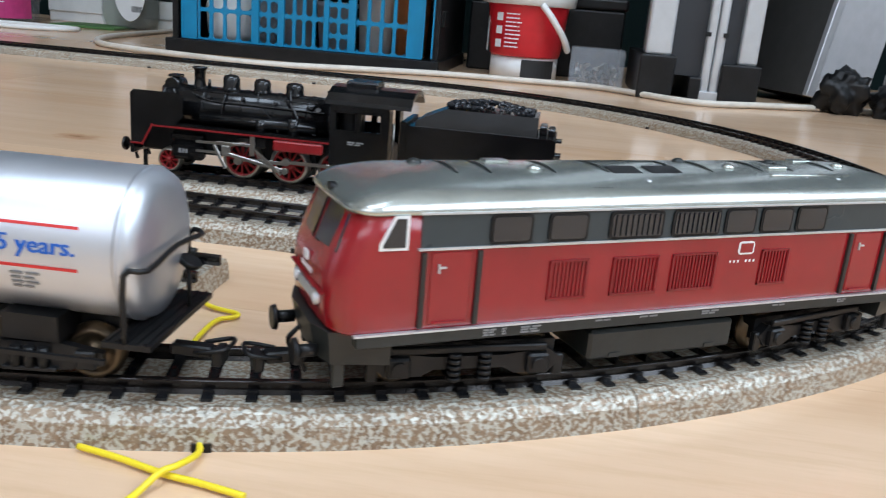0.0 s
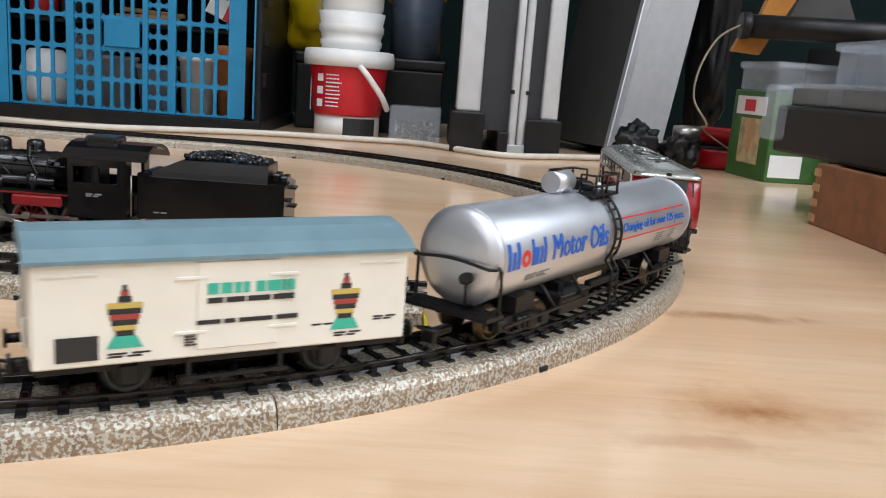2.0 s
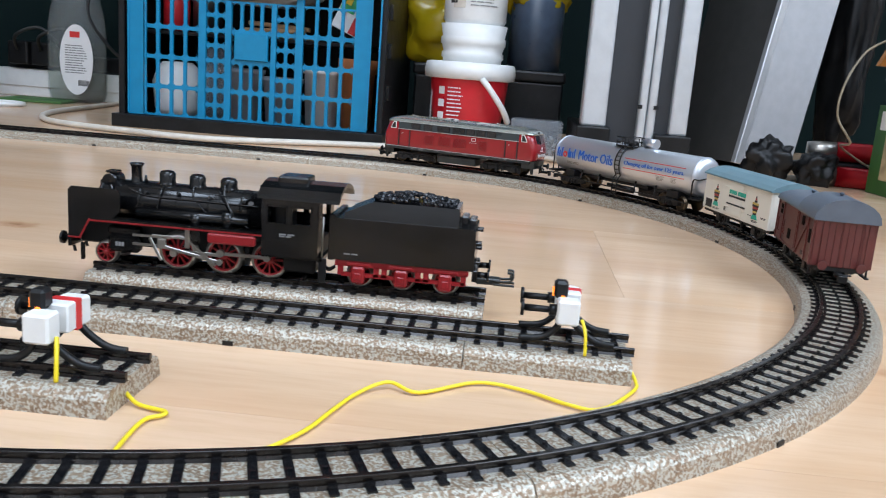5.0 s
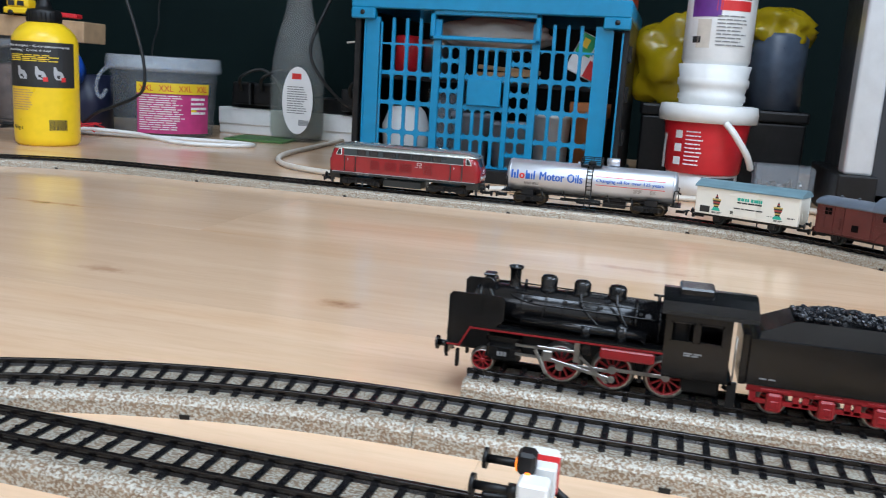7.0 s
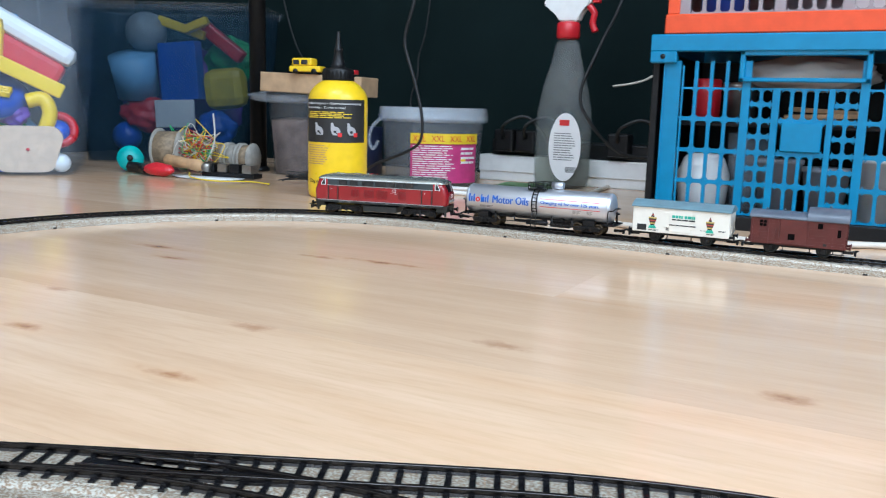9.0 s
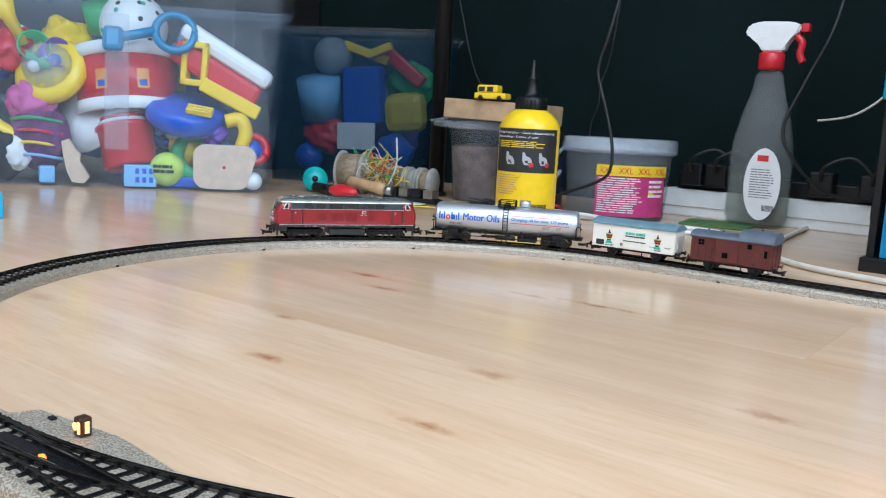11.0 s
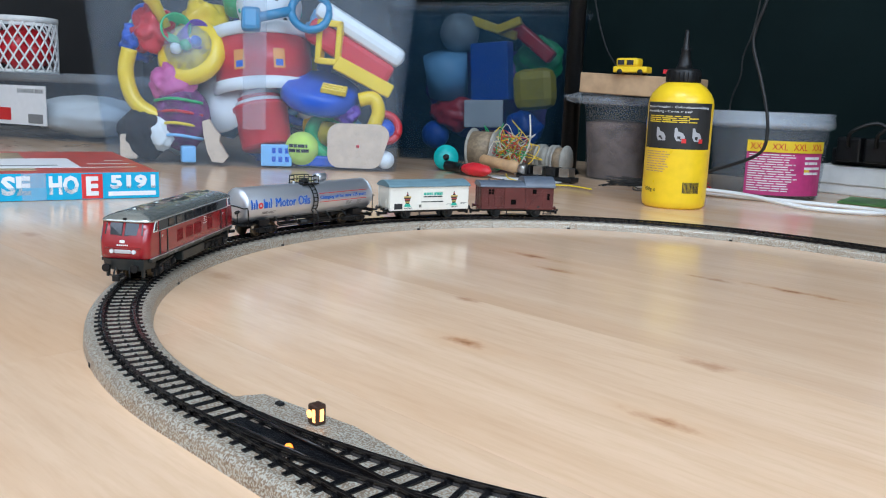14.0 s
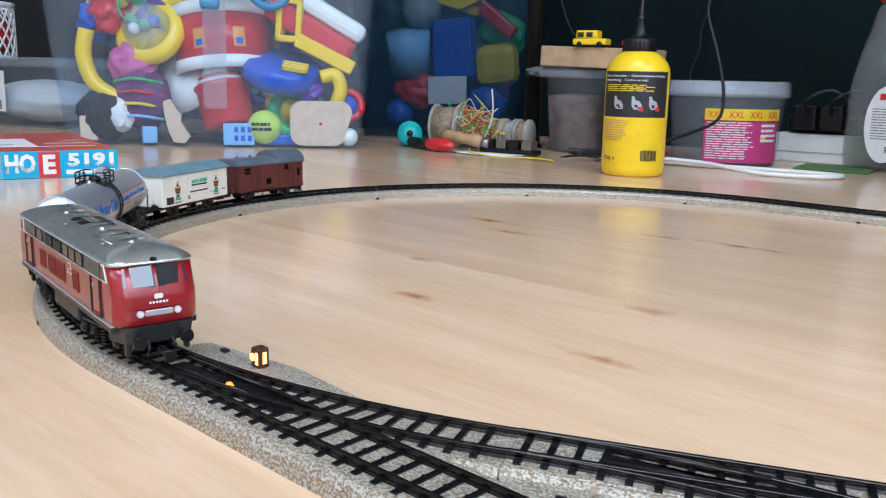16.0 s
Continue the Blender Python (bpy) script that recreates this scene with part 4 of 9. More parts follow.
def tank_side(t, m, r, zc):
    P = lambda name, bm, mat, lab="": part(name, bm, mat, t, lab, m)
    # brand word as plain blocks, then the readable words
    x = -0.0795
    ringed = bmesh.new()
    zl, zh = zc - 0.0026, zc + 0.0060
    zx = zl + 0.0058
    for kind, bits in (("b", ((0, 0.0019, zh), (0.0028, 0.0047, zh - 0.0028), (0.0056, 0.0075, zh))), ("o", ()), ("b", ((0, 0.0016, zh), (0.0016, 0.0046, zx))), ("b", ((0, 0.0016, zx), )), ("b", ((0, 0.0016, zh), ))):
        w = bits[-1][1] if bits else 0.0056
        for a, b, ztop in bits:
            bm = made(box, (x + a, -0.00006, zl), (x + b, 0.00006, ztop))
            for k in range(1, 8):
                bmesh.ops.bisect_plane(bm, geom=bm.verts[:] + bm.edges[:] + bm.faces[:], plane_co=(0, 0, zl + (zh - zl) * k / 8), plane_no=(0, 0, 1))
            P("brand_block", bend(bm, r, zc), PRINT_BLUE, "blue block of a brand word")
        if kind == "o":
            outer = [(x + w / 2 + w / 2 * math.cos(a), zl + 0.0028 + 0.0028 * math.sin(a)) for a in (2 * math.pi * k / 20 for k in range(20))]
            inner = [(x + w / 2 + w / 4.6 * math.cos(a), zl + 0.0028 + 0.0012 * math.sin(a)) for a in (2 * math.pi * k / 20 for k in range(20))]
            for k in range(20):
                q = [outer[k], outer[(k + 1) % 20], inner[(k + 1) % 20], inner[k]]
                prism(ringed, q, -0.00006, 0.00006, SIDE)
        x += w + 0.0009
    P("brand_ring", bend(ringed, r, zc), PRINT_RED, "red ring in the brand word")
    P("lettering", bent_text("Motor Oils", 0.008, -0.0500, -0.0068, zl, zh, r, zc), PRINT_BLUE, "large blue lettering")
    P("lettering", bent_text("Changing oil for over 125 years.", 0.005, 0.0070, 0.0735, zc - 0.0004, zc + 0.0040, r, zc), PRINT_BLUE, "blue slogan lettering")
    for z in (zc + 0.0062, zc - 0.0022):
        b = made(box, (0.0065, -0.00006, z - 0.0003), (0.0740, 0.00006, z + 0.0003))
        P("stripe", bend(b, r, zc), PRINT_RED, "thin red line")
    b = bmesh.new()
    bars(b, 0.0440, zc - 0.0036, 0.0090, 0.0005, 4, 0, 1.2)
    bars(b, 0.0600, zc - 0.0036, 0.0060, 0.0005, 4, 0, 1.2)
    bars(b, -0.066, zc - 0.0058, 0.016, 0.0006, 3, 0)
    P("small_print", bend(b, r, zc), PRINT_GREY, "tiny grey data lines")
    # running board, struts, ladder
    b = bmesh.new()
    box(b, (-0.079, -0.0166, 0.0074), (0.079, -0.0156, 0.0083))
    P("side_rail", b, BLACK)
    for x in (-0.045, -0.022, 0.022, 0.045):
        b = bmesh.new()
        rod(b, (x, -0.0161, 0.0079), (x - 0.003, -0.0112, 0.0158), 0.0008, seg=6)
        P("strut", b, BLACK)
    b = bmesh.new()
    for dx in (-0.0027, 0.0027):
        line = [(dx, -0.0172, 0.0022), (dx, -0.0172, 0.0150)] + [(dx, -(r + 0.0011) * math.cos(a), zc + (r + 0.0011) * math.sin(a)) for a in (radians(-35 + 11 * k) for k in range(10))]
        tube(b, line, 0.0006, 6, 2)
    P("ladder_stile", b, BLACK)
    for k in range(12):
        if k < 4:
            p = (-0.0172, 0.0034 + k * 0.0034)
        else:
            a = radians(-42 + (k - 3) * 13)
            p = (-(r + 0.0011) * math.cos(a), zc + (r + 0.0011) * math.sin(a))
        P("ladder_rung", made(block, (0, p[0], p[1]), (0.0054, 0.0008, 0.0007)), BLACK)


def tank_bogie(t, x):
    bm = bmesh.new()
    for s in (-1, 1):
        prism(bm, [(-0.0145, 0.0072), (-0.006, 0.0090), (0.006, 0.0090), (0.0145, 0.0072), (0.0145, 0.0045), (0.007, 0.0032), (-0.007, 0.0032), (-0.0145, 0.0045)], -0.001, 0.001, pose(0, s * 0.0122, 0) @ SIDE)
        for ax in (-0.0112, 0.0112):
            block(bm, (ax, s * 0.0134, 0.0058), (0.0042, 0.0018, 0.0040), 0.0004)
        for k in (-0.0028, 0, 0.0028):
            rod(bm, (k, s * 0.0138, 0.0040), (k, s * 0.0138, 0.0082), 0.0011, seg=8)
        block(bm, (0, s * 0.0135, 0.0035), (0.011, 0.002, 0.0009), 0.0002)
    box(bm, (-0.004, -0.011, 0.0050), (0.004, 0.011, 0.0095))
    b = part("bogie", bm, BLACK, t, "black bogie frame", pose(x, 0, 0))
    wheel_pair(b, -0.0112)
    wheel_pair(b, 0.0112)


def tank_wagon():
    t = thing("tank_wagon", "silver model tank wagon with blue lettering on the track", "wagon")
    r, zc = 0.0160, 0.0284
    half = 0.0840
    lying = pose(0, 0, zc, 0, 90) @ pose(0, 0, 0)
    bm = bmesh.new()
    lathe(bm, ((0, -half - 0.0022), (0.006, -half - 0.0019), (0.0115, -half - 0.0010), (0.0152, -half + 0.0003), (r, -half + 0.0022), (r, half - 0.0022), (0.0152, half - 0.0003), (0.0115, half + 0.0010), (0.006, half + 0.0019), (0, half + 0.0022)), 48, lying)
    part("tank", bm, SILVER, t, "silver cylindrical tank")
    for x in (-half + 0.0026, half - 0.0026):
        bm = bmesh.new()
        lathe(bm, ((r, -0.0004), (r + 0.0003, -0.0004), (r + 0.0003, 0.0004), (r, 0.0004)), 48, pose(x, 0, zc, 0, 90), closed=False)
        part("weld_seam", bm, SILVER, t)
    bm = bmesh.new()
    box(bm, (-0.080, -0.0045, 0.0102), (0.080, 0.0045, 0.0128))
    for x in (-0.062, 0.062):
        box(bm, (x - 0.006, -0.0135, 0.0095), (x + 0.006, 0.0135, 0.0150))
    for x in (-0.03, 0.03):
        box(bm, (x - 0.002, -0.010, 0.0105), (x + 0.002, 0.010, 0.0135))
    part("under_frame", bm, BLACK, t)
    for s in (-1, 1):
        bm = bmesh.new()
        box(bm, (s * 0.0845 - 0.0060, -0.0165, 0.0112), (s * 0.0845 + 0.0040, 0.0165, 0.0124))
        plat = part("end_platform", bm, BLACK, t)
        for k in range(5):
            part("slat", made(box, (s * 0.0845 - 0.0055 + k * 0.002, -0.0160, 0.0124), (s * 0.0845 - 0.0048 + k * 0.002, 0.0160, 0.0128)), BLACK, plat)
        bm = bmesh.new()
        x = s * 0.0872
        tube(bm, [(x - s * 0.004, -0.0160, 0.012), (x - s * 0.004, -0.0160, 0.0262), (x, -0.0140, 0.0272), (x, 0, 0.0285), (x, 0.0140, 0.0272), (x - s * 0.004, 0.0160, 0.0262), (x - s * 0.004, 0.0160, 0.012)], 0.0006, 6, 3)
        part("end_railing", bm, BLACK, t)
        bm = bmesh.new()
        rod(bm, (x, s * 0.006, 0.012), (x, s * 0.006, 0.0225), 0.0005, seg=6)
        rod(bm, (x, s * 0.006, 0.0225), (x + s * 0.0006, s * 0.006, 0.0236), 0.0024, seg=12)
        part("brake_wheel", bm, BLACK, t)
        coupler(t, s * 0.086, s)
        tank_bogie(t, s * 0.060)
    bm = bmesh.new()
    box(bm, (-0.037, -0.014, 0.0030), (-0.014, 0.002, 0.0090), 0.0006)
    vb = part("valve_box", bm, BLACK, t, "black box under the tank")
    part("box_lid", made(box, (-0.0372, -0.0142, 0.0090), (-0.0138, 0.0022, 0.0104), 0.0003), surf("dark_glossy_lid", (0.02, 0.021, 0.023), 0.15), vb, "glossy dark lid")
    bm = bmesh.new()
    box(bm, (0.004, -0.006, 0.0045), (0.030, -0.003, 0.0075), 0.0004)
    rod(bm, (-0.012, 0.006, 0.007), (0.012, 0.006, 0.007), 0.0028)
    part("brake_gear", bm, BLACK, t)
    # top platform, hatch and drum
    top = zc + r
    part("top_platform", made(box, (-0.0105, -0.0105, top - 0.0012), (0.0105, 0.0105, top - 0.0002)), BLACK, t)
    bm = bmesh.new()
    lathe(bm, ((0.0042, top - 0.001), (0.0042, top + 0.0022), (0.0030, top + 0.0034), (0.0012, top + 0.0036), (0, top + 0.0042)), 16)
    part("hatch", bm, BLACK, t)
    for s in (-1, 1):
        bm = bmesh.new()
        for z in (top + 0.0028, top + 0.0068):
            line = [(-0.0098, s * 0.0036, z), (-0.0098, s * 0.0100, z), (0.0098, s * 0.0100, z), (0.0098, s * 0.0036, z)]
            if z > top + 0.004:
                line = [(-0.0098, s * 0.0036, top)] + line + [(0.0098, s * 0.0036, top)]
            tube(bm, line, 0.0005, 6, 0)
        for x in (-0.0098, 0.0, 0.0098):
            rod(bm, (x, s * 0.0100, top - 0.001), (x, s * 0.0100, top + 0.0068), 0.0005, seg=6)
        part("top_railing", bm, BLACK, t)
    bm = bmesh.new()
    rod(bm, (-0.0272, 0, top + 0.0042), (-0.0145, 0, top + 0.0042), 0.0040, seg=24)
    drum = part("drum", bm, SILVER, t, "small silver drum on the tank")
    for x in (-0.0235, -0.0162):
        part("drum_foot", made(box, (x - 0.0005, -0.0028, top - 0.0012), (x + 0.0005, 0.0028, top + 0.0010)), SILVER, drum)
    bm = bmesh.new()
    lathe(bm, ((0.0013, top - 0.0003), (0.0013, top + 0.0014), (0.0006, top + 0.002), (0, top + 0.0021)), 12, pose(0.0135, 0, 0))
    part("valve_cap", bm, SILVER, t)
    for m in (Matrix(), HALF_TURN):
        tank_side(t, m, r, zc)
    return t


def axle_gear(t, xs, W=0.0145):
    for x in xs:
        wheel_pair(t, x, 0.0058, FRAME_GREY)
        for s in (-1, 1):
            bm = bmesh.new()
            block(bm, (x, s * 0.0126, 0.0060), (0.0052, 0.0022, 0.0056), 0.0006)
            block(bm, (x, s * 0.0124, 0.0092), (0.0145, 0.0014, 0.0012), 0.0004)
            prism(bm, [(x - 0.0058, 0.0100), (x - 0.0024, 0.0030), (x + 0.0024, 0.0030), (x + 0.0058, 0.0100)], -0.0005, 0.0005, pose(0, s * 0.0118, 0) @ SIDE)
            part("axle_box", bm, BLACK, t)


def white_van():
    t = thing("refrigerator_wagon", "cream-white model van wagon with blue-grey roof on the track", "wagon")
    L, W = 0.0480, 0.0158
    part("body", made(box, (-L, -W, 0.0098), (L, W, 0.0360), 0.0005), CREAM, t, "cream-white body")
    bm = bmesh.new()
    poly = [(-0.0172, 0.0352), (-0.0172, 0.0362), (-0.0135, 0.0385), (-0.006, 0.0412), (0, 0.0420), (0.006, 0.0412), (0.0135, 0.0385), (0.0172, 0.0362), (0.0172, 0.0352)]
    prism(bm, poly, -0.0495, 0.0495, Matrix.Rotation(radians(90), 4, "Z") @ SIDE)
    part("roof", bm, BLUEGREY, t, "blue-grey ridged roof")
    bm = bmesh.new()
    box(bm, (-0.047, -0.0130, 0.0075), (0.047, 0.0130, 0.0098))
    box(bm, (-0.014, -0.0150, 0.0035), (0.014, -0.0138, 0.0045))
    box(bm, (-0.014, 0.0138, 0.0035), (0.014, 0.0150, 0.0045))
    for x in (-0.012, 0.012):
        for s in (-1, 1):
            box(bm, (x - 0.0005, s * 0.0144 - 0.0005, 0.0035), (x + 0.0005, s * 0.0144 + 0.0005, 0.009))
    part("under_frame", bm, BLACK, t)
    axle_gear(t, (-0.026, 0.026))
    for s in (-1, 1):
        buffers(t, s * 0.048, s)
        coupler(t, s * 0.044, s)
        part("end_board", made(box, (s * 0.0482 - 0.0002, -0.0140, 0.0125), (s * 0.0482 + 0.0002, 0.0140, 0.0340)), CREAM, t)
        for y in (-0.008, 0.008):
            bm = bmesh.new()
            tube(bm, [(s * 0.048, y, 0.0135), (s * 0.0492, y, 0.0142), (s * 0.0492, y, 0.0205), (s * 0.048, y, 0.0212)], 0.0004, 6, 0)
            part("grab_iron", bm, CREAM, t)
    for m in (Matrix(), HALF_TURN):
        P = lambda name, bm, mat, lab="": part(name, bm, mat, t, lab, m)
        y = -W
        P("door", made(box, (-0.0105, y - 0.0004, 0.0118), (0.0105, y + 0.001, 0.0345), 0.0002), CREAM)
        for z in (0.0165, 0.0305):
            for x in (-0.0125, 0.0110):
                P("hinge", made(box, (x - 0.003, y - 0.0006, z - 0.0004), (x + 0.0045, y + 0.001, z + 0.0004), 0.0001), CREAM)
        for x in (-0.043, -0.036, 0.036, 0.043):
            P("rib", made(box, (x - 0.0025, y - 0.0004, 0.0322), (x + 0.0025, y + 0.001, 0.0328)), CREAM)
        P("black_field", made(box, (-0.0430, y - 0.0003, 0.0115), (-0.0335, y + 0.001, 0.0175)), PRINT_BLACK, "black square panel")
        for cx in (-0.0275, 0.0295):
            bm1, bm2, bm3, bm4 = bmesh.new(), bmesh.new(), bmesh.new(), bmesh.new()
            for k, (z, w) in enumerate(((0.0290, 0.0010), (0.0277, 0.0018), (0.0262, 0.0030), (0.0246, 0.0082), (0.0232, 0.0076), (0.0218, 0.0068), (0.0204, 0.0060), (0.0190, 0.0050), (0.0178, 0.0042))):
                tgt = bm2 if k % 4 == 3 else bm4 if k % 4 == 1 else bm1
                box(tgt, (cx - w / 2, y - 0.0003, z - 0.0007), (cx + w / 2, y, z + 0.0007))
            prism(bm3, [(cx - 0.0042, 0.0140), (cx + 0.0042, 0.0140), (cx + 0.0026, 0.0170), (cx - 0.0026, 0.0170)], 0, 0.0003, pose(0, y, 0) @ SIDE)
            emblem = P("emblem", bm1, PRINT_BLACK, "striped emblem of dark bars")
            part("emblem_stripe", bm2, surf_ochre, emblem)
            part("emblem_stripe", bm4, surf_brick, emblem)
            part("emblem_base", bm3, PRINT_GREEN, emblem)
        bm = bmesh.new()
        for x, w in ((-0.0080, 0.0028), (-0.0046, 0.0028), (-0.0012, 0.0018), (0.0011, 0.0016), (0.0044, 0.0024), (0.0073, 0.0038), (0.0116, 0.0010), (0.0131, 0.0016)):
            box(bm, (x, y - 0.0006, 0.0262), (x + w, y, 0.0290))
        P("brand_bars", bm, PRINT_GREEN, "green brand word as plain blocks")
        bm = bmesh.new()
        for x, w in ((-0.0080, 0.0040), (-0.0034, 0.0050), (0.0022, 0.0060), (0.0088, 0.0058)):
            box(bm, (x, y - 0.0006, 0.0238), (x + w, y, 0.0252))
        for x, w in ((-0.0105, 0.0060), (-0.0038, 0.0030), (0.0, 0.0090), (0.0098, 0.0060)):
            box(bm, (x, y - 0.0006, 0.0184), (x + w, y, 0.0195))
        bars(bm, -0.0315, 0.0128, 0.010, 0.0005, 2, y)
        bars(bm, -0.0135, 0.0165, 0.003, 0.0005, 5, y - 0.0004)
        bars(bm, 0.0200, 0.0160, 0.006, 0.0005, 1, y)
        bars(bm, 0.0265, 0.0132, 0.008, 0.0005, 2, y)
        bars(bm, 0.0380, 0.0170, 0.007, 0.0005, 2, y)
        P("small_print", bm, PRINT_BLACK, "small dark writing as bars")
    return t


surf_brick = surf("brick_red_print", (0.36, 0.05, 0.04), 0.45, var=0.05, relief=0)
surf_ochre = surf("ochre_print", (0.55, 0.40, 0.10), 0.45, var=0.05, relief=0)


def guard_van():
    t = thing("guard_wagon", "red-brown model guard van with dark roof and raised lookout", "wagon")
    L, W = 0.0418, 0.0155
    part("body", made(box, (-L, -W, 0.0092), (L, W, 0.0350), 0.0004), BROWN, t, "red-brown boarded body")
    def vault(x0, x1, z0, h, w):
        bm = bmesh.new()
        poly = [(-w, z0 - 0.0009), (-w, z0)] + [(-w * math.cos(a), z0 + h * math.sin(a)) for a in (math.pi * k / 12 for k in range(1, 12))] + [(w, z0), (w, z0 - 0.0009)]
        prism(bm, poly, x0, x1, Matrix.Rotation(radians(90), 4, "Z") @ SIDE)
        bm.normal_update()
        for f in bm.faces:
            f.smooth = abs(f.normal.x) < 0.5
        for e in bm.edges:
            e.smooth = not any(abs(f.normal.x) > 0.5 for f in e.link_faces)
        return bm
    part("roof", vault(-0.0080, 0.0436, 0.0350, 0.0056, 0.0168), DARKROOF, t, "dark grey arched roof")
    part("lookout_roof", vault(-0.0436, -0.0078, 0.0350, 0.0112, 0.0170), DARKROOF, t, "raised dark grey lookout roof")
    part("lookout_wall", vault(-0.0418, -0.0098, 0.0345, 0.0102, 0.0155), BROWN, t)
    for k, x in enumerate((-0.026, 0.014, 0.030)):
        bm = bmesh.new()
        lathe(bm, ((0.0009, 0), (0.0009, 0.0012), (0.0014, 0.0014), (0.0010, 0.0022), (0, 0.0024)), 10, pose(x, 0, 0.0458 if k == 0 else 0.0402))
        part("roof_vent", bm, DARKROOF, t)
    bm = bmesh.new()
    box(bm, (-0.0418, -0.0125, 0.0070), (0.0418, 0.0125, 0.0092))
    for s in (-1, 1):
        box(bm, (-0.014, s * 0.0150 - 0.0010, 0.0038), (0.014, s * 0.0150 + 0.0010, 0.0046))
        box(bm, (-0.042, s * 0.0150 - 0.0010, 0.0042), (-0.030, s * 0.0150 + 0.0010, 0.0050))
        for x in (-0.040, -0.032, -0.012, 0.012):
            box(bm, (x - 0.0004, s * 0.0148 - 0.0004, 0.004), (x + 0.0004, s * 0.0148 + 0.0004, 0.009))
    part("under_frame", bm, BLACK, t)
    axle_gear(t, (-0.0235, 0.0235))
    for s in (-1, 1):
        buffers(t, s * 0.0418, s, material=BROWN)
        coupler(t, s * 0.040, s)
        for y in (-0.0105, 0.0, 0.0105):
            part("end_post", made(box, (s * 0.0422 - 0.0005, y - 0.0007, 0.0095), (s * 0.0422 + 0.0005, y + 0.0007, 0.034)), BROWN, t)
        for k in range(9):
            part("end_board", made(box, (s * 0.0420 - 0.0003, -0.0150 + k * 0.00335, 0.0098), (s * 0.0420 + 0.0003, -0.0150 + k * 0.00335 + 0.0030, 0.0345)), BROWN, t)
    for m in (Matrix(), HALF_TURN):
        flip = m is HALF_TURN
        sx = -1 if flip else 1
        P = lambda name, bm, mat, lab="": part(name, bm, mat, t, lab, m)
        y = -W
        # horizontal boards
        for k in range(9):
            P("board", made(box, (-L + 0.0003, y - 0.0002, 0.0098 + k * 0.0028), (L - 0.0003, y + 0.0008, 0.0098 + k * 0.0028 + 0.0025)), BROWN)
        for x in (-0.0410, -0.0300, -0.0095, 0.0168, 0.0262, 0.0410):
            P("post", made(box, (sx * x - 0.0006, y - 0.0008, 0.0095), (sx * x + 0.0006, y + 0.001, 0.0350)), BROWN)
        for x0_, z0_, x1_, z1_ in ((-0.029, 0.030, -0.0115, 0.011),):
            bm = bmesh.new()
            d = Vector((x1_ - x0_, 0, z1_ - z0_))
            block(bm, (0, 0, 0), (d.length, 0.0009, 0.0013), 0, pose(sx * (x0_ + x1_) / 2, y - 0.0004, (z0_ + z1_) / 2, 0, -sx * math.degrees(math.atan2(d.z, d.x)), 0))
            P("brace", bm, BROWN)
        P("sliding_door", made(box, (sx * 0.0035 - 0.0120, y - 0.0010, 0.0105), (sx * 0.0035 + 0.0120, y + 0.001, 0.0340), 0.0002), BROWN)
        P("door_rail", made(box, (sx * 0.006 - 0.020, y - 0.0014, 0.0108), (sx * 0.006 + 0.020, y, 0.0114)), BROWN)
        P("slate_board", made(box, (sx * 0.005 - 0.0030, y - 0.0013, 0.0150), (sx * 0.005 + 0.0030, y, 0.0207)), OPENING, "black slate board")
        P("slate_board", made(box, (sx * -0.0245 - 0.0015, y - 0.0006, 0.0115), (sx * -0.0245 + 0.0015, y, 0.0138)), PRINT_BLACK)
        bm = bmesh.new()
        for i in range(2):
            for j in range(2):
                cx, cz = sx * 0.0310 + (i - 0.5) * 0.0034, 0.0290 + (j - 0.5) * 0.0031
                box(bm, (cx - 0.0014, y - 0.0006, cz - 0.0013), (cx + 0.0014, y, cz + 0.0013))
        win = P("window", bm, OPENING, "four-pane window")
        P("window", made(box, (sx * -0.0195 - 0.0022, y - 0.0006, 0.0275), (sx * -0.0195 + 0.0022, y, 0.0324)), OPENING)
        P("window", made(box, (sx * -0.0360 - 0.0015, y - 0.0006, 0.0205), (sx * -0.0360 + 0.0015, y, 0.0278)), OPENING)
        for x in (0.0335, 0.0190):
            bm = bmesh.new()
            tube(bm, [(sx * x, y, 0.0150), (sx * x, y - 0.0012, 0.0155), (sx * x, y - 0.0012, 0.0235), (sx * x, y, 0.0240)], 0.0004, 6, 0)
            P("grab_iron", bm, BROWN)
    return t


loco, tank, van, guard = diesel(), tank_wagon(), white_van(), guard_van()

# ---- the standing steam engine and its tender ----
def along_x(x, z, y=0.0):
    return pose(x, y, z, 0, 90)


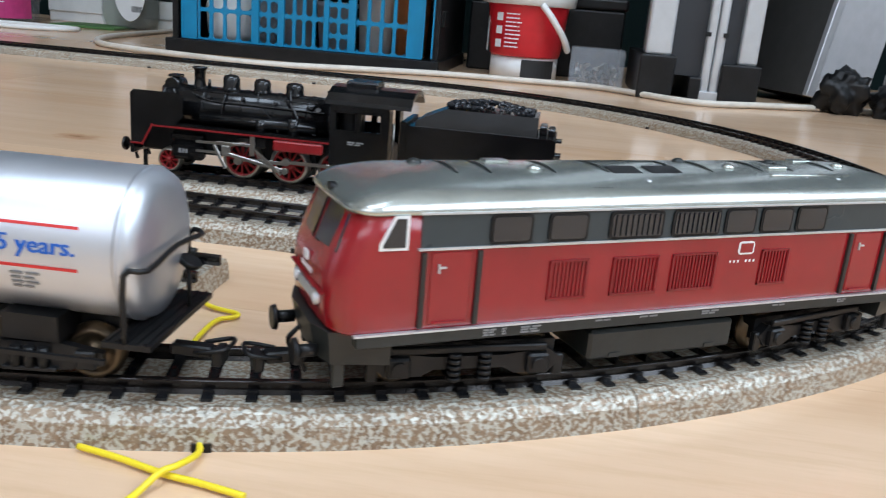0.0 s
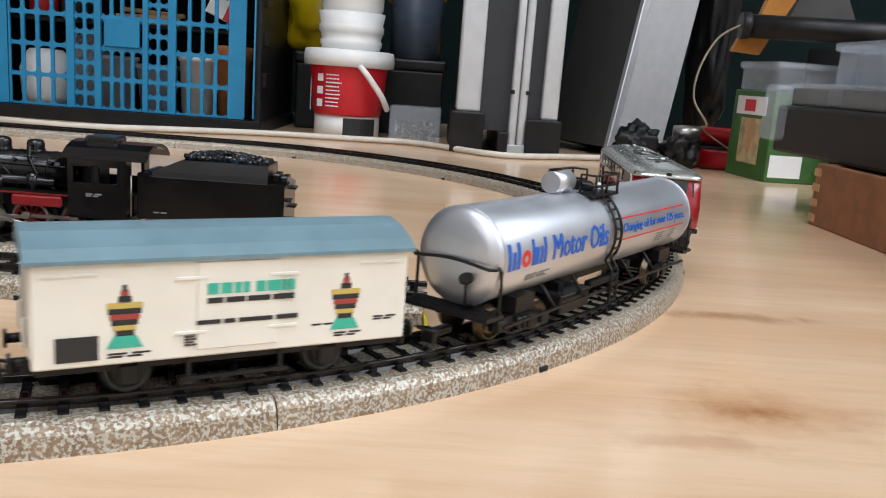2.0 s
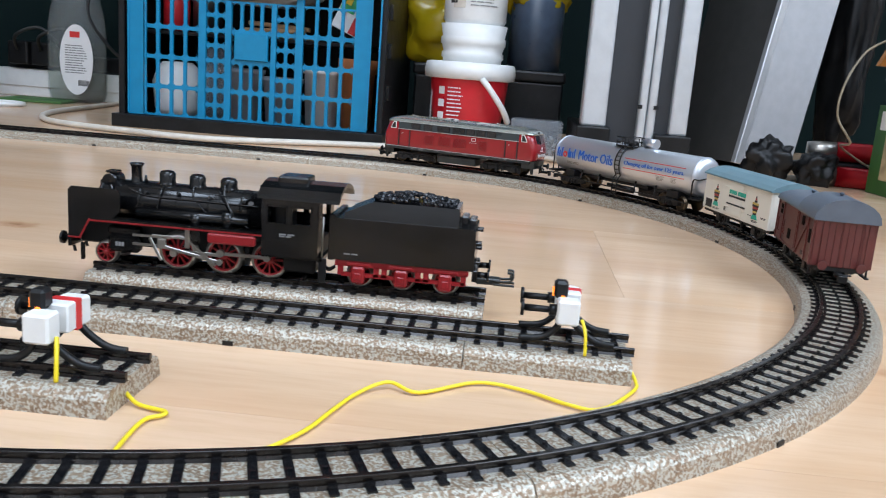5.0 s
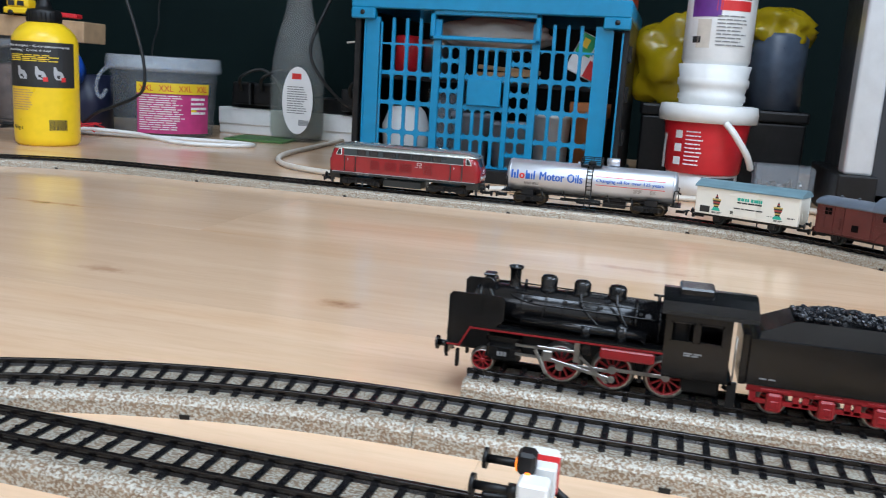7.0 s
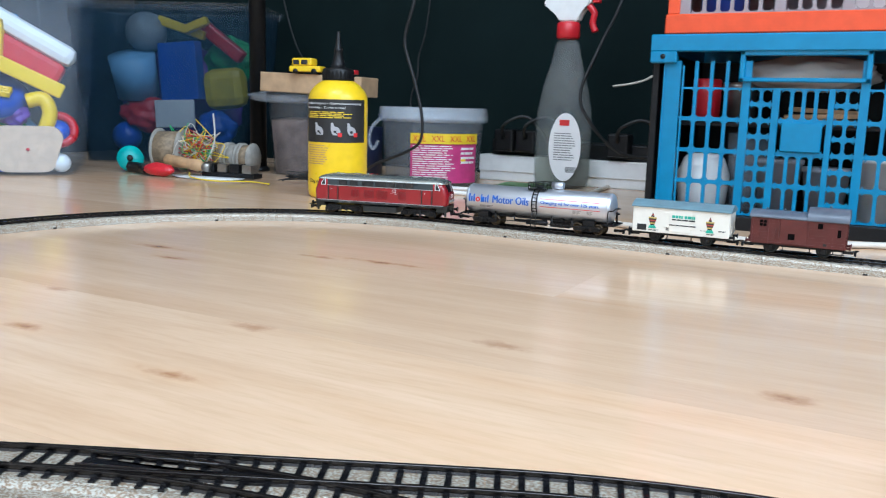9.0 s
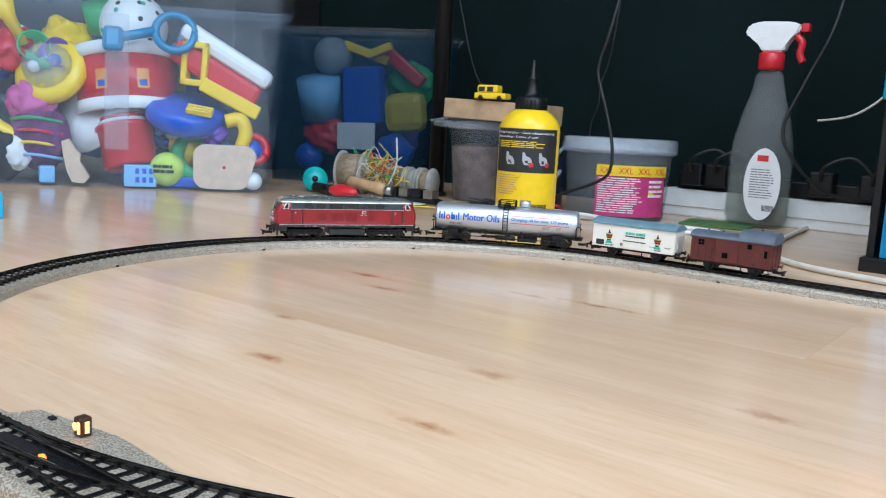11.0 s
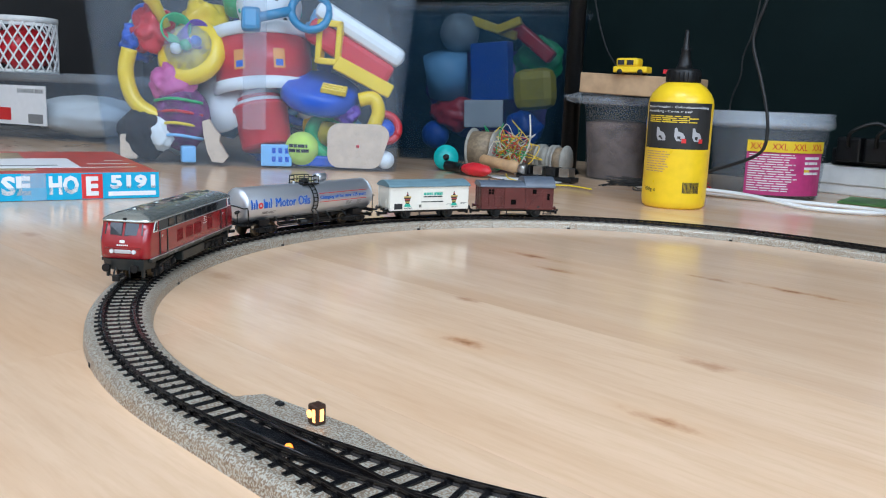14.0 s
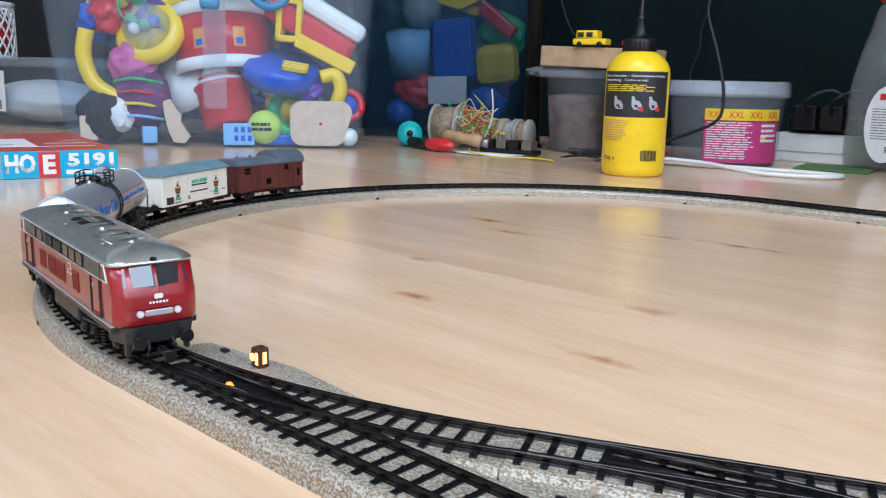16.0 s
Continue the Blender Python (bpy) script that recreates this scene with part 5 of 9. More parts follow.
def spoked_wheel(parent, x, s, r, spokes, y=0.0092, material=None):
    m = pose(x, s * y, r, -90 * s)
    bm = bmesh.new()
    lathe(bm, ((r * 0.86, 0.0008), (r, 0.0006), (r, -0.0012), (r * 1.1, -0.0016), (r * 1.1, -0.0022), (r * 0.86, -0.0022)), 28, m, closed=False)
    rim = part("wheel", bm, STEEL, parent, "bright steel tyre with red spokes")
    bm = bmesh.new()
    lathe(bm, ((r * 0.88, 0.0004), (r * 0.88, -0.0018), (r * 0.78, -0.0018), (r * 0.78, 0.0004), (r * 0.88, 0.0004)), 28, m, closed=False)
    lathe(bm, ((0, 0.0012), (r * 0.24, 0.0012), (r * 0.26, -0.0018), (0, -0.0018)), 16, m)
    for k in range(spokes):
        a = 2 * math.pi * k / spokes
        block(bm, (r * 0.5, 0, -0.0004), (r * 0.62, 0.0007, 0.0013), 0, m @ Matrix.Rotation(a, 4, "Z"))
    part("spokes", bm, LOCO_RED, rim)
    part("wheel_back", made(lathe, ((0, -0.0022), (r * 0.85, -0.0022), (r * 0.85, -0.0026), (0, -0.0026)), 20, m), BLACK, rim)


def steam_engine():
    t = thing("steam_locomotive", "black model steam locomotive with red wheels on a track section", "locomotive", pose(0.0012, LOCO_Y, RAIL_Z))
    P = lambda name, bm, mat=LOCO_BLACK, lab="": part(name, bm, mat, t, lab)
    zb, rb = 0.0285, 0.0088
    bm = bmesh.new()
    lathe(bm, ((0, -0.0125), (0.005, -0.0123), (0.0078, -0.0115), (rb, -0.0105), (rb, 0.0640)), 32, along_x(0, zb))
    P("boiler", bm, lab="black boiler barrel")
    for x in (-0.0100, 0.0075, 0.0245, 0.0385, 0.0520, 0.0600):
        bm = bmesh.new()
        lathe(bm, ((rb, -0.0004), (rb + 0.0003, -0.0004), (rb + 0.0003, 0.0004), (rb, 0.0004)), 32, along_x(x, zb), closed=False)
        P("boiler_band", bm)
    bm = bmesh.new()
    lathe(bm, ((0, -0.0142), (0.003, -0.0140), (0.0062, -0.0126), (0.0066, -0.0118)), 24, along_x(0, zb))
    P("smokebox_door", bm)
    bm = bmesh.new()
    lathe(bm, ((0.0030, 0.0362), (0.0026, 0.0378), (0.0023, 0.0395), (0.0025, 0.0440), (0.0032, 0.0448), (0.0032, 0.0455), (0.0023, 0.0455), (0.0021, 0.0410)), 20, pose(0.0032, 0, 0), closed=False)
    P("chimney", bm)
    for x, r, h in ((0.0172, 0.0036, 0.0434), (0.0308, 0.0036, 0.0428), (0.0449, 0.0038, 0.0424)):
        bm = bmesh.new()
        lathe(bm, ((r + 0.0012, 0.0355), (r + 0.0002, 0.0376), (r, 0.0385), (r, h - 0.0016), (r - 0.0008, h - 0.0004), (r - 0.0024, h), (0, h + 0.0002)), 22, pose(x, 0, 0))
        P("dome", bm, lab="glossy black steam dome")
    for p, q, r, r2 in (
        ((0.0449, -0.0030, 0.0402), (0.0449, -0.0062, 0.0402), 0.0009, None), ((0.0080, -0.0015, 0.0372), (0.0080, -0.0015, 0.0405), 0.0009, 0.0005),
        ((0.0590, -0.003, 0.036), (0.0590, -0.003, 0.0408), 0.0006, None), ((0.0612, 0.002, 0.036), (0.0612, 0.002, 0.0412), 0.0009, None),
        ((0.0570, 0.0, 0.0400), (0.0625, 0.0, 0.0400), 0.0005, None),
    ):
        P("valve", made(rod, p, q, r, r2, 8))
    bm = bmesh.new()
    rod(bm, (-0.0075, -0.005, 0.0372), (-0.0075, 0.005, 0.0372), 0.0030, seg=18)
    block(bm, (-0.0075, 0, 0.0408), (0.005, 0.006, 0.0012), 0.0004)
    P("preheater", bm, lab="round feed water heater across the smokebox")
    for s in (-1, 1):
        # deflectors, running boards, piping
        bm = bmesh.new()
        prism(bm, [(-0.0210, 0.0120), (-0.0210, 0.0335), (-0.0195, 0.0350), (0.0005, 0.0350), (0.0022, 0.0335), (0.0022, 0.0250), (-0.0005, 0.0225), (-0.0005, 0.0215), (-0.0110, 0.0215), (-0.0155, 0.0130), (-0.0180, 0.0120)], -0.0004, 0.0004, pose(0, s * 0.0150, 0) @ SIDE)
        P("smoke_deflector", bm, lab="tall black smoke deflector plate")
        bm = bmesh.new()
        box(bm, (-0.0110, s * 0.0125 - 0.0030, 0.0208), (0.0640, s * 0.0125 + 0.0030, 0.0216))
        P("running_board", bm)
        bm = bmesh.new()
        box(bm, (-0.0112, s * 0.0156 - 0.0002, 0.0200), (0.0640, s * 0.0156 + 0.0002, 0.0207))
        block(bm, (0, 0, 0), (0.0105, 0.0004, 0.0007), 0, pose(-0.0136, s * 0.0156, 0.0163, 0, -63, 0))
        box(bm, (-0.0210, s * 0.0156 - 0.0002, 0.0118), (-0.0158, s * 0.0156 + 0.0002, 0.0124))
        P("red_line", bm, LOCO_RED, "thin red edge line")
        P("air_tank", made(box, (0.0380, s * 0.0150 - 0.0012, 0.0148), (0.0592, s * 0.0150 + 0.0012, 0.0196), 0.0008), LOCO_RED, "red box under the running board")
        bm = bmesh.new()
        box(bm, (-0.0085, s * 0.0112 - 0.0012, 0.0060), (0.0062, s * 0.0112 + 0.0042, 0.0140), 0.0016)
        box(bm, (-0.0085, s * 0.0112 - 0.0010, 0.0140), (0.0062, s * 0.0112 + 0.0036, 0.0180), 0.0010)
        cyl = P("cylinder", bm, lab="black cylinder block")
        b = bmesh.new()
        for k in range(3):
            box(b, (-0.0030 + k * 0.0014, s * 0.0155 - 0.0002, 0.0098), (-0.0020 + k * 0.0014, s * 0.0155 + 0.0002, 0.0116))
        part("small_print", b, PRINT_GREY, cyl)
        # motion work
        y = s * 0.0142
        bm = bmesh.new()
        block(bm, (0.0535, y - s * 0.001, 0.0100), (0.0225, 0.0007, 0.0016), 0.0002)
        block(bm, (0.0320, y - s * 0.001, 0.0092), (0.0225, 0.0007, 0.0016), 0.0002)
        for x, z in ((0.0227, 0.0085), (0.0434, 0.0102), (0.0641, 0.0102)):
            rod(bm, (x, y - s * 0.0015, z), (x, y + s * 0.0008, z), 0.0017, seg=12)
        P("coupling_rod", bm, STEEL, "steel coupling rod")
        bm = bmesh.new()
        block(bm, (0, 0, 0), (0.0250, 0.0008, 0.0015), 0.0002, pose(0.0312, y + s * 0.0010, 0.0088, 0, 11, 0))
        rod(bm, (0.0434, y, 0.0064), (0.0434, y + s * 0.0018, 0.0064), 0.0014, seg=10)
        P("main_rod", bm, STEEL, "steel connecting rod")
        bm = bmesh.new()
        block(bm, (0.0125, y, 0.0152), (0.0165, 0.0009, 0.0010))
        block(bm, (0.0125, y, 0.0112), (0.0165, 0.0009, 0.0010))
        block(bm, (0.0175, y + s * 0.0004, 0.0125), (0.0040, 0.0016, 0.0046), 0.0004)
        P("crosshead", bm, STEEL, "steel crosshead and slide bars")
        bm = bmesh.new()
        block(bm, (0, 0, 0), (0.0110, 0.0007, 0.0014), 0.0002, pose(0.0150, y + s * 0.0012, 0.0098, 0, 62, 0))
        block(bm, (0.0215, y + s * 0.0008, 0.0158), (0.0165, 0.0007, 0.0012), 0.0002)
        block(bm, (0.0290, y + s * 0.0008, 0.0160), (0.0022, 0.0009, 0.0092), 0.0003)
        block(bm, (0, 0, 0), (0.0150, 0.0006, 0.0011), 0, pose(0.0362, y + s * 0.0016, 0.0096, 0, 40, 0))
        P("valve_gear", bm, STEEL, "steel valve gear links")
        P("gear_bracket", made(box, (0.0305, s * 0.0145 - 0.0006, 0.0150), (0.0345, s * 0.0145 + 0.0006, 0.0202), 0.0003), LOCO_BLACK)
        for x in (0.0227, 0.0434, 0.0641):
            spoked_wheel(t, x, s, 0.0083, 12)
        spoked_wheel(t, -0.0100, s, 0.0050, 9, 0.0092)
        part("brake_shoe", made(box, (0.0535, s * 0.009 - 0.001, 0.005), (0.0550, s * 0.009 + 0.001, 0.013)), BLACK, t)
        # boiler piping
        P("pipe", made(tube, [(0.0030, s * 0.0080, 0.0350), (0.012, s * 0.0090, 0.0325), (0.030, s * 0.0092, 0.0322), (0.060, s * 0.0092, 0.0318)], 0.0004, 6))
        P("pipe", made(tube, [(0.0310, s * 0.0050, 0.0380), (0.0325, s * 0.0086, 0.0330), (0.0400, s * 0.0105, 0.0255), (0.0415, s * 0.0110, 0.0218)], 0.0004, 6))
        P("pipe", made(tube, [(0.0172, s * 0.0040, 0.0370), (0.0172, s * 0.0086, 0.0330), (0.0160, s * 0.0105, 0.0220)], 0.0005, 6))
        bm = bmesh.new()
        rod(bm, (0.0085, s * 0.0112, 0.0252), (0.0560, s * 0.0112, 0.0252), 0.0022, seg=12)
        P("side_tank", bm)
        for x, z in ((0.011, 0.0335), (0.0255, 0.0340), (0.0395, 0.0335), (0.0535, 0.0330)):
            P("handrail_knob", made(rod, (x, s * 0.0072, z), (x, s * 0.0096, z + 0.0006), 0.0007, None, 8))
        for x, h in ((0.0480, 0.0070), (0.0345, 0.0050)):
            P("pump", made(rod, (x, s * 0.0122, 0.0216), (x, s * 0.0122, 0.0216 + h), 0.0021, None, 14))
        P("inspection_lid", made(rod, (0.0560, s * 0.0078, 0.0322), (0.0560, s * 0.0094, 0.0330), 0.0011, None, 10))
        P("pipe", made(tube, [(0.0449, s * 0.0060, 0.0398), (0.0460, s * 0.0086, 0.0345), (0.0500, s * 0.0108, 0.0270), (0.0560, s * 0.0118, 0.0222)], 0.0005, 6))
        P("pipe", made(tube, [(-0.0060, s * 0.0060, 0.0355), (-0.0030, s * 0.0092, 0.0300), (-0.0020, s * 0.0112, 0.0220)], 0.0009, 8))
        bm = bmesh.new()
        rod(bm, (0.0030, s * 0.0090, 0.0362), (0.0610, s * 0.0090, 0.0352), 0.0003, seg=6)
        P("handrail", bm)
        # cab side with two windows
        bm = bmesh.new()
        y0_, y1_ = s * 0.0155 - 0.0004, s * 0.0155 + 0.0004
        for xa, xb, za, zz in ((0.0620, 0.0870, 0.0120, 0.0262), (0.0620, 0.0870, 0.0345, 0.0390), (0.0620, 0.0640, 0.0262, 0.0345), (0.0735, 0.0750, 0.0262, 0.0345), (0.0845, 0.0870, 0.0262, 0.0345)):
            box(bm, (xa, y0_, za), (xb, y1_, zz))
        cab = P("cab_side", bm, lab="black cab side with two windows")
        b = bmesh.new()
        bars(b, 0.0700, 0.0222, 0.007, 0.0006, 2, -0.0160) if s < 0 else bars(b, 0.0700, 0.0222, 0.007, 0.0006, 2, 0.0161)
        part("number_bars", b, PRINT_GREY, cab)
        for xa, xb in ((0.0640, 0.0735), (0.0750, 0.0845)):
            b = bmesh.new()
            for lo, hi in (((xa, 0.0262), (xb, 0.0268)), ((xa, 0.0339), (xb, 0.0345)), ((xa, 0.0262), (xa + 0.0006, 0.0345)), ((xb - 0.0006, 0.0262), (xb, 0.0345))):
                box(b, (lo[0], s * 0.0155 - 0.0007, lo[1]), (hi[0], s * 0.0155 + 0.0007, hi[1]))
            part("window_frame", b, LOCO_BLACK, cab)
        bm = bmesh.new()
        rod(bm, (0.0905, s * 0.0145, 0.0130), (0.0905, s * 0.0145, 0.0310), 0.0005, seg=6)
        P("handrail", bm, STEEL, "worn pale handrail")
        bm = bmesh.new()
        rod(bm, (-0.0215, s * 0.0100, 0.0102), (-0.0255, s * 0.0100, 0.0102), 0.0014)
        rod(bm, (-0.0255, s * 0.0100, 0.0102), (-0.0265, s * 0.0100, 0.0102), 0.0030, seg=14)
        P("buffer", bm)
        bm = bmesh.new()
        tube(bm, [(-0.0215, s * 0.0055, 0.0085), (-0.0237, s * 0.0055, 0.0065), (-0.0230, s * 0.0055, 0.0030)], 0.0007, 6)
        block(bm, (-0.0175, s * 0.0095, 0.0045), (0.0016, 0.0016, 0.008), 0.0003)
        P("hose", bm)
        bm = bmesh.new()
        lathe(bm, ((0.0016, 0), (0.0018, 0.0012), (0.0014, 0.0024), (0, 0.0026)), 12, pose(-0.0200, s * 0.0085, 0.0126))
        P("lamp", bm)
    for s in (-1, 1):
        P("cab_back", made(box, (0.0868, min(s * 0.0155, s * 0.0085), 0.0125), (0.0878, max(s * 0.0155, s * 0.0085), 0.0375)), LOCO_BLACK)
    P("cab_front", made(box, (0.0618, -0.0150, 0.0200), (0.0626, 0.0150, 0.0392)))
    P("cab_floor", made(box, (0.0620, -0.0150, 0.0110), (0.0905, 0.0150, 0.0125)))
    P("boiler_backhead", made(block, (0.068, 0, 0.0255), (0.008, 0.017, 0.02), 0.002), BLACK)
    bm = bmesh.new()
    poly = [(-0.0170, 0.0372), (-0.0168, 0.0388), (-0.0125, 0.0416), (-0.0065, 0.0436), (0, 0.0443), (0.0065, 0.0436), (0.0125, 0.0416), (0.0168, 0.0388), (0.0170, 0.0372), (0.0120, 0.0402), (0, 0.0430), (-0.0120, 0.0402)]
    prism(bm, poly, 0.0602, 0.1005, Matrix.Rotation(radians(90), 4, "Z") @ SIDE)
    P("cab_roof", bm, lab="black arched cab roof")
    P("roof_vent", made(box, (0.0660, -0.0070, 0.0425), (0.0800, 0.0070, 0.0462), 0.0008))
    P("buffer_beam", made(box, (-0.0222, -0.0140, 0.0072), (-0.0206, 0.0140, 0.0126), 0.0003))
    P("frame", made(box, (-0.0206, -0.0062, 0.0080), (0.0880, 0.0062, 0.0205), 0.0008), BLACK)
    P("ash_pan", made(box, (0.0700, -0.010, 0.0035), (0.0860, 0.010, 0.0115), 0.0010), BLACK)
    P("cab_step", made(box, (0.0885, -0.0150, 0.0015), (0.0945, -0.0140, 0.0125), 0.0003), BLACK)
    bm = bmesh.new()
    tube(bm, [(0.088, 0, 0.0055), (0.092, -0.001, 0.0045), (0.0965, 0, 0.006)], 0.0010, 6)
    P("drawbar", bm, BLACK)
    fit_engine(t)
    return t


def fit_engine(t):
    """Set the wheels, the rods and the cab to the prototype's spacing."""
    low = ((-0.0300, -0.0300), (-0.0205, -0.0205), (-0.0150, -0.0112), (-0.0085, -0.0042), (0.0227, 0.0277), (0.0641, 0.0702), (0.0885, 0.0935), (0.0970, 0.0985))
    high = ((-0.0300, -0.0300), (-0.0210, -0.0205), (0.0, 0.0010), (0.0450, 0.0476), (0.0615, 0.0675), (0.0870, 0.0925), (0.1010, 0.1025))
    gear = ("cylinder", "small_print", "coupling_rod", "main_rod", "crosshead", "valve_gear", "gear_bracket", "brake_shoe", "air_tank", "ash_pan", "cab_step", "drawbar")
    def between(table, v):
        for (a, fa), (b, fb) in zip(table, table[1:]):
            if v <= b:
                return fa + (fb - fa) * (v - a) / (b - a)
        return v
    for ob in t.children_recursive:
        kind = ob.name.split(".")[0]
        vs = ob.data.vertices
        if kind in ("wheel", "spokes", "wheel_back", "dome", "chimney"):
            mid = (max(v.co.x for v in vs) + min(v.co.x for v in vs)) / 2
            step = between(high if kind in ("dome", "chimney") else low, mid) - mid
            for v in vs:
                v.co.x += step
        else:
            for v in vs:
                v.co.x = between(low if kind in gear else high, v.co.x)


COAL = surf("shiny_coal", (0.012, 0.013, 0.016), 0.22, var=0.4)


def tender():
    t = thing("tender", "black model tender heaped with coal on red wheels", "tender", pose(0.006, LOCO_Y, RAIL_Z))
    P = lambda name, bm, mat=LOCO_BLACK, lab="": part(name, bm, mat, t, lab)
    bm = bmesh.new()
    prism(bm, [(0.0955, 0.0128), (0.1570, 0.0128), (0.1570, 0.0305), (0.1548, 0.0312), (0.0955, 0.0312)], -0.0152, 0.0152, SIDE)
    P("water_tank", bm, lab="black tender tank")
    bm = bmesh.new()
    stack(bm, [[(0.0985, -0.0130, 0.031), (0.1490, -0.0130, 0.031), (0.1490, 0.0130, 0.031), (0.0985, 0.0130, 0.031)],
               [(0.0990, -0.0125, 0.0335), (0.1490, -0.0125, 0.0335), (0.1490, 0.0125, 0.0335), (0.0990, 0.0125, 0.0335)],
               [(0.1110, -0.0112, 0.0390), (0.1490, -0.0112, 0.0390), (0.1490, 0.0112, 0.0390), (0.1110, 0.0112, 0.0390)]], smooth=False)
    P("coal_bunker", bm, lab="sloping black coal bunker")
    rnd = random.Random(5)
    bm = bmesh.new()
    for k in range(240):
        x, y = rnd.uniform(0.1110, 0.1470), rnd.uniform(-0.0100, 0.0100)
        heap = 0.0396 + 0.0032 * max(0, 1 - ((x - 0.127) / 0.020) ** 2) * (1 - (y / 0.0125) ** 2)
        r = rnd.uniform(0.0008, 0.0016)
        bmesh.ops.create_icosphere(bm, subdivisions=1, radius=r, matrix=pose(x, y, heap - 0.0004, rnd.uniform(0, 90), rnd.uniform(0, 90), rnd.uniform(0, 90)) @ Matrix.Diagonal((1, rnd.uniform(0.6, 1), rnd.uniform(0.6, 1), 1)))
    coal = part("coal", bm, COAL, t, "heap of shiny coal lumps")
    tagged(coal, kind="stuff")
    for x, z, h in ((0.1515, 0.0312, 0.004), (0.1550, 0.0312, 0.003)):
        P("tank_lid", made(box, (x - 0.0018, -0.006, z), (x + 0.0014, 0.006, z + h), 0.0006))
    for k in range(4):
        P("rear_step", made(box, (0.1570, -0.010 + (k % 2) * 0.012, 0.0150 + k * 0.0042), (0.1595, -0.004 + (k % 2) * 0.012, 0.0162 + k * 0.0042), 0.0002))
    P("front_plate", made(box, (0.0925, -0.0140, 0.0120), (0.0955, 0.0140, 0.0325), 0.0004))
    for s in (-1, 1):
        bm = bmesh.new()
        y = s * 0.0135
        box(bm, (0.0960, y - 0.0008, 0.0100), (0.1550, y + 0.0008, 0.0128))
        box(bm, (0.0990, y - 0.0008, 0.0055), (0.1535, y + 0.0008, 0.0072))
        for x in (0.0985, 0.1145, 0.1180, 0.1330, 0.1365, 0.1530):
            box(bm, (x - 0.0012, y - 0.0008, 0.0060), (x + 0.0012, y + 0.0008, 0.0105))
        frame_ = P("tender_frame", bm, LOCO_RED, "red tender frame")
        for x in (0.1065, 0.1255, 0.1450):
            b = bmesh.new()
            block(b, (x, y + s * 0.0010, 0.0065), (0.0058, 0.0030, 0.0075), 0.0008)
            block(b, (x, y + s * 0.0022, 0.0060), (0.0034, 0.0012, 0.0034), 0.0005)
            block(b, (x, y + s * 0.0008, 0.0112), (0.0110, 0.0012, 0.0018), 0.0005)
            part("axle_box", b, LOCO_RED, frame_)
            spoked_wheel(t, x, s, 0.0058, 9)
        bm = bmesh.new()
        rod(bm, (0.1585, s * 0.0098, 0.0105), (0.1630, s * 0.0098, 0.0105), 0.0014)
        rod(bm, (0.1630, s * 0.0098, 0.0105), (0.1640, s * 0.0098, 0.0105), 0.0028, seg=14)
        P("buffer", bm)
        b = bmesh.new()
        bars(b, 0.100, 0.0160, 0.006, 0.0006, 1, s * 0.0153 + (0.0001 if s > 0 else 0))
        P("small_print", b, PRINT_GREY)
    P("buffer_beam", made(box, (0.1565, -0.0140, 0.0080), (0.1588, 0.0140, 0.0130), 0.0003))
    bm = bmesh.new()
    box(bm, (0.1580, -0.0030, 0.0045), (0.1690, 0.0030, 0.0075), 0.0006)
    for y in (-0.0028, 0.0028):
        tube(bm, [(0.166, y, 0.0065), (0.1735, y, 0.0070), (0.1745, y, 0.0105), (0.172, y, 0.0108)], 0.0006, 6)
        tube(bm, [(0.166, y, 0.0050), (0.1755, y, 0.0050)], 0.0006, 6)
    rod(bm, (0.1738, -0.0035, 0.0088), (0.1738, 0.0035, 0.0088), 0.0006, seg=6)
    P("coupler", bm, FRAME_GREY, "steel loop coupling")
    return t


steam_engine()
tender()

# ---- things along the wall ----
def wrap(bm, r, az, lift=0.0003):
    """Lays a flat xz form round an upright cylinder, its middle at azimuth az (degrees)."""
    for v in bm.verts:
        a = radians(az) + v.co.x / r
        out = r + lift - v.co.y
        v.co.x, v.co.y = out * math.cos(a), out * math.sin(a)
    return bm


def patch(w, z0, z1, n=16):
    bm = bmesh.new()
    for k in range(n):
        box(bm, (-w / 2 + w * k / n, -0.0001, z0), (-w / 2 + w * (k + 1) / n, 0.0001, z1))
    bmesh.ops.remove_doubles(bm, verts=bm.verts[:], dist=1e-6)
    return bm


def flat_bars(rows, x0, x1, z1, h, gap, seed, lift=0.0004, words=4):
    """Lines of unreadable writing in a flat field."""
    rnd, bm = random.Random(seed), bmesh.new()
    for k in range(rows):
        x, z = x0, z1 - k * (h + gap)
        end = x0 + (x1 - x0) * rnd.uniform(0.75, 1)
        while x < end:
            w = min((x1 - x0) / words * rnd.uniform(0.4, 1.3), end - x)
            for i in range(3):
                box(bm, (x + w * i / 3, -lift - 0.0001, z - h), (x + w * (i + 1) / 3, -lift + 0.0001, z))
            x += w + (x1 - x0) * 0.03
    return bm


def shell(bm, profile, seg=40, wall=0.0015, m=None):
    """An open turned vessel with a wall."""
    inner = [(max(r - wall, 0.0005), z + (wall if i == 0 else 0)) for i, (r, z) in enumerate(profile)]
    lathe(bm, list(profile) + inner[::-1], seg, m, closed=False)
    vs = [bm.verts.new((0, 0, z)) for z in (profile[0][1], profile[0][1] + wall)]
    for z, r in ((profile[0][1], profile[0][0]), (profile[0][1] + wall, inner[0][0])):
        bm.faces.new([bm.verts.new(((m or Matrix()) @ Vector((r * math.cos(2 * math.pi * k / seg), r * math.sin(2 * math.pi * k / seg), z)))) for k in range(seg)])
    for v in vs:
        bm.verts.remove(v)


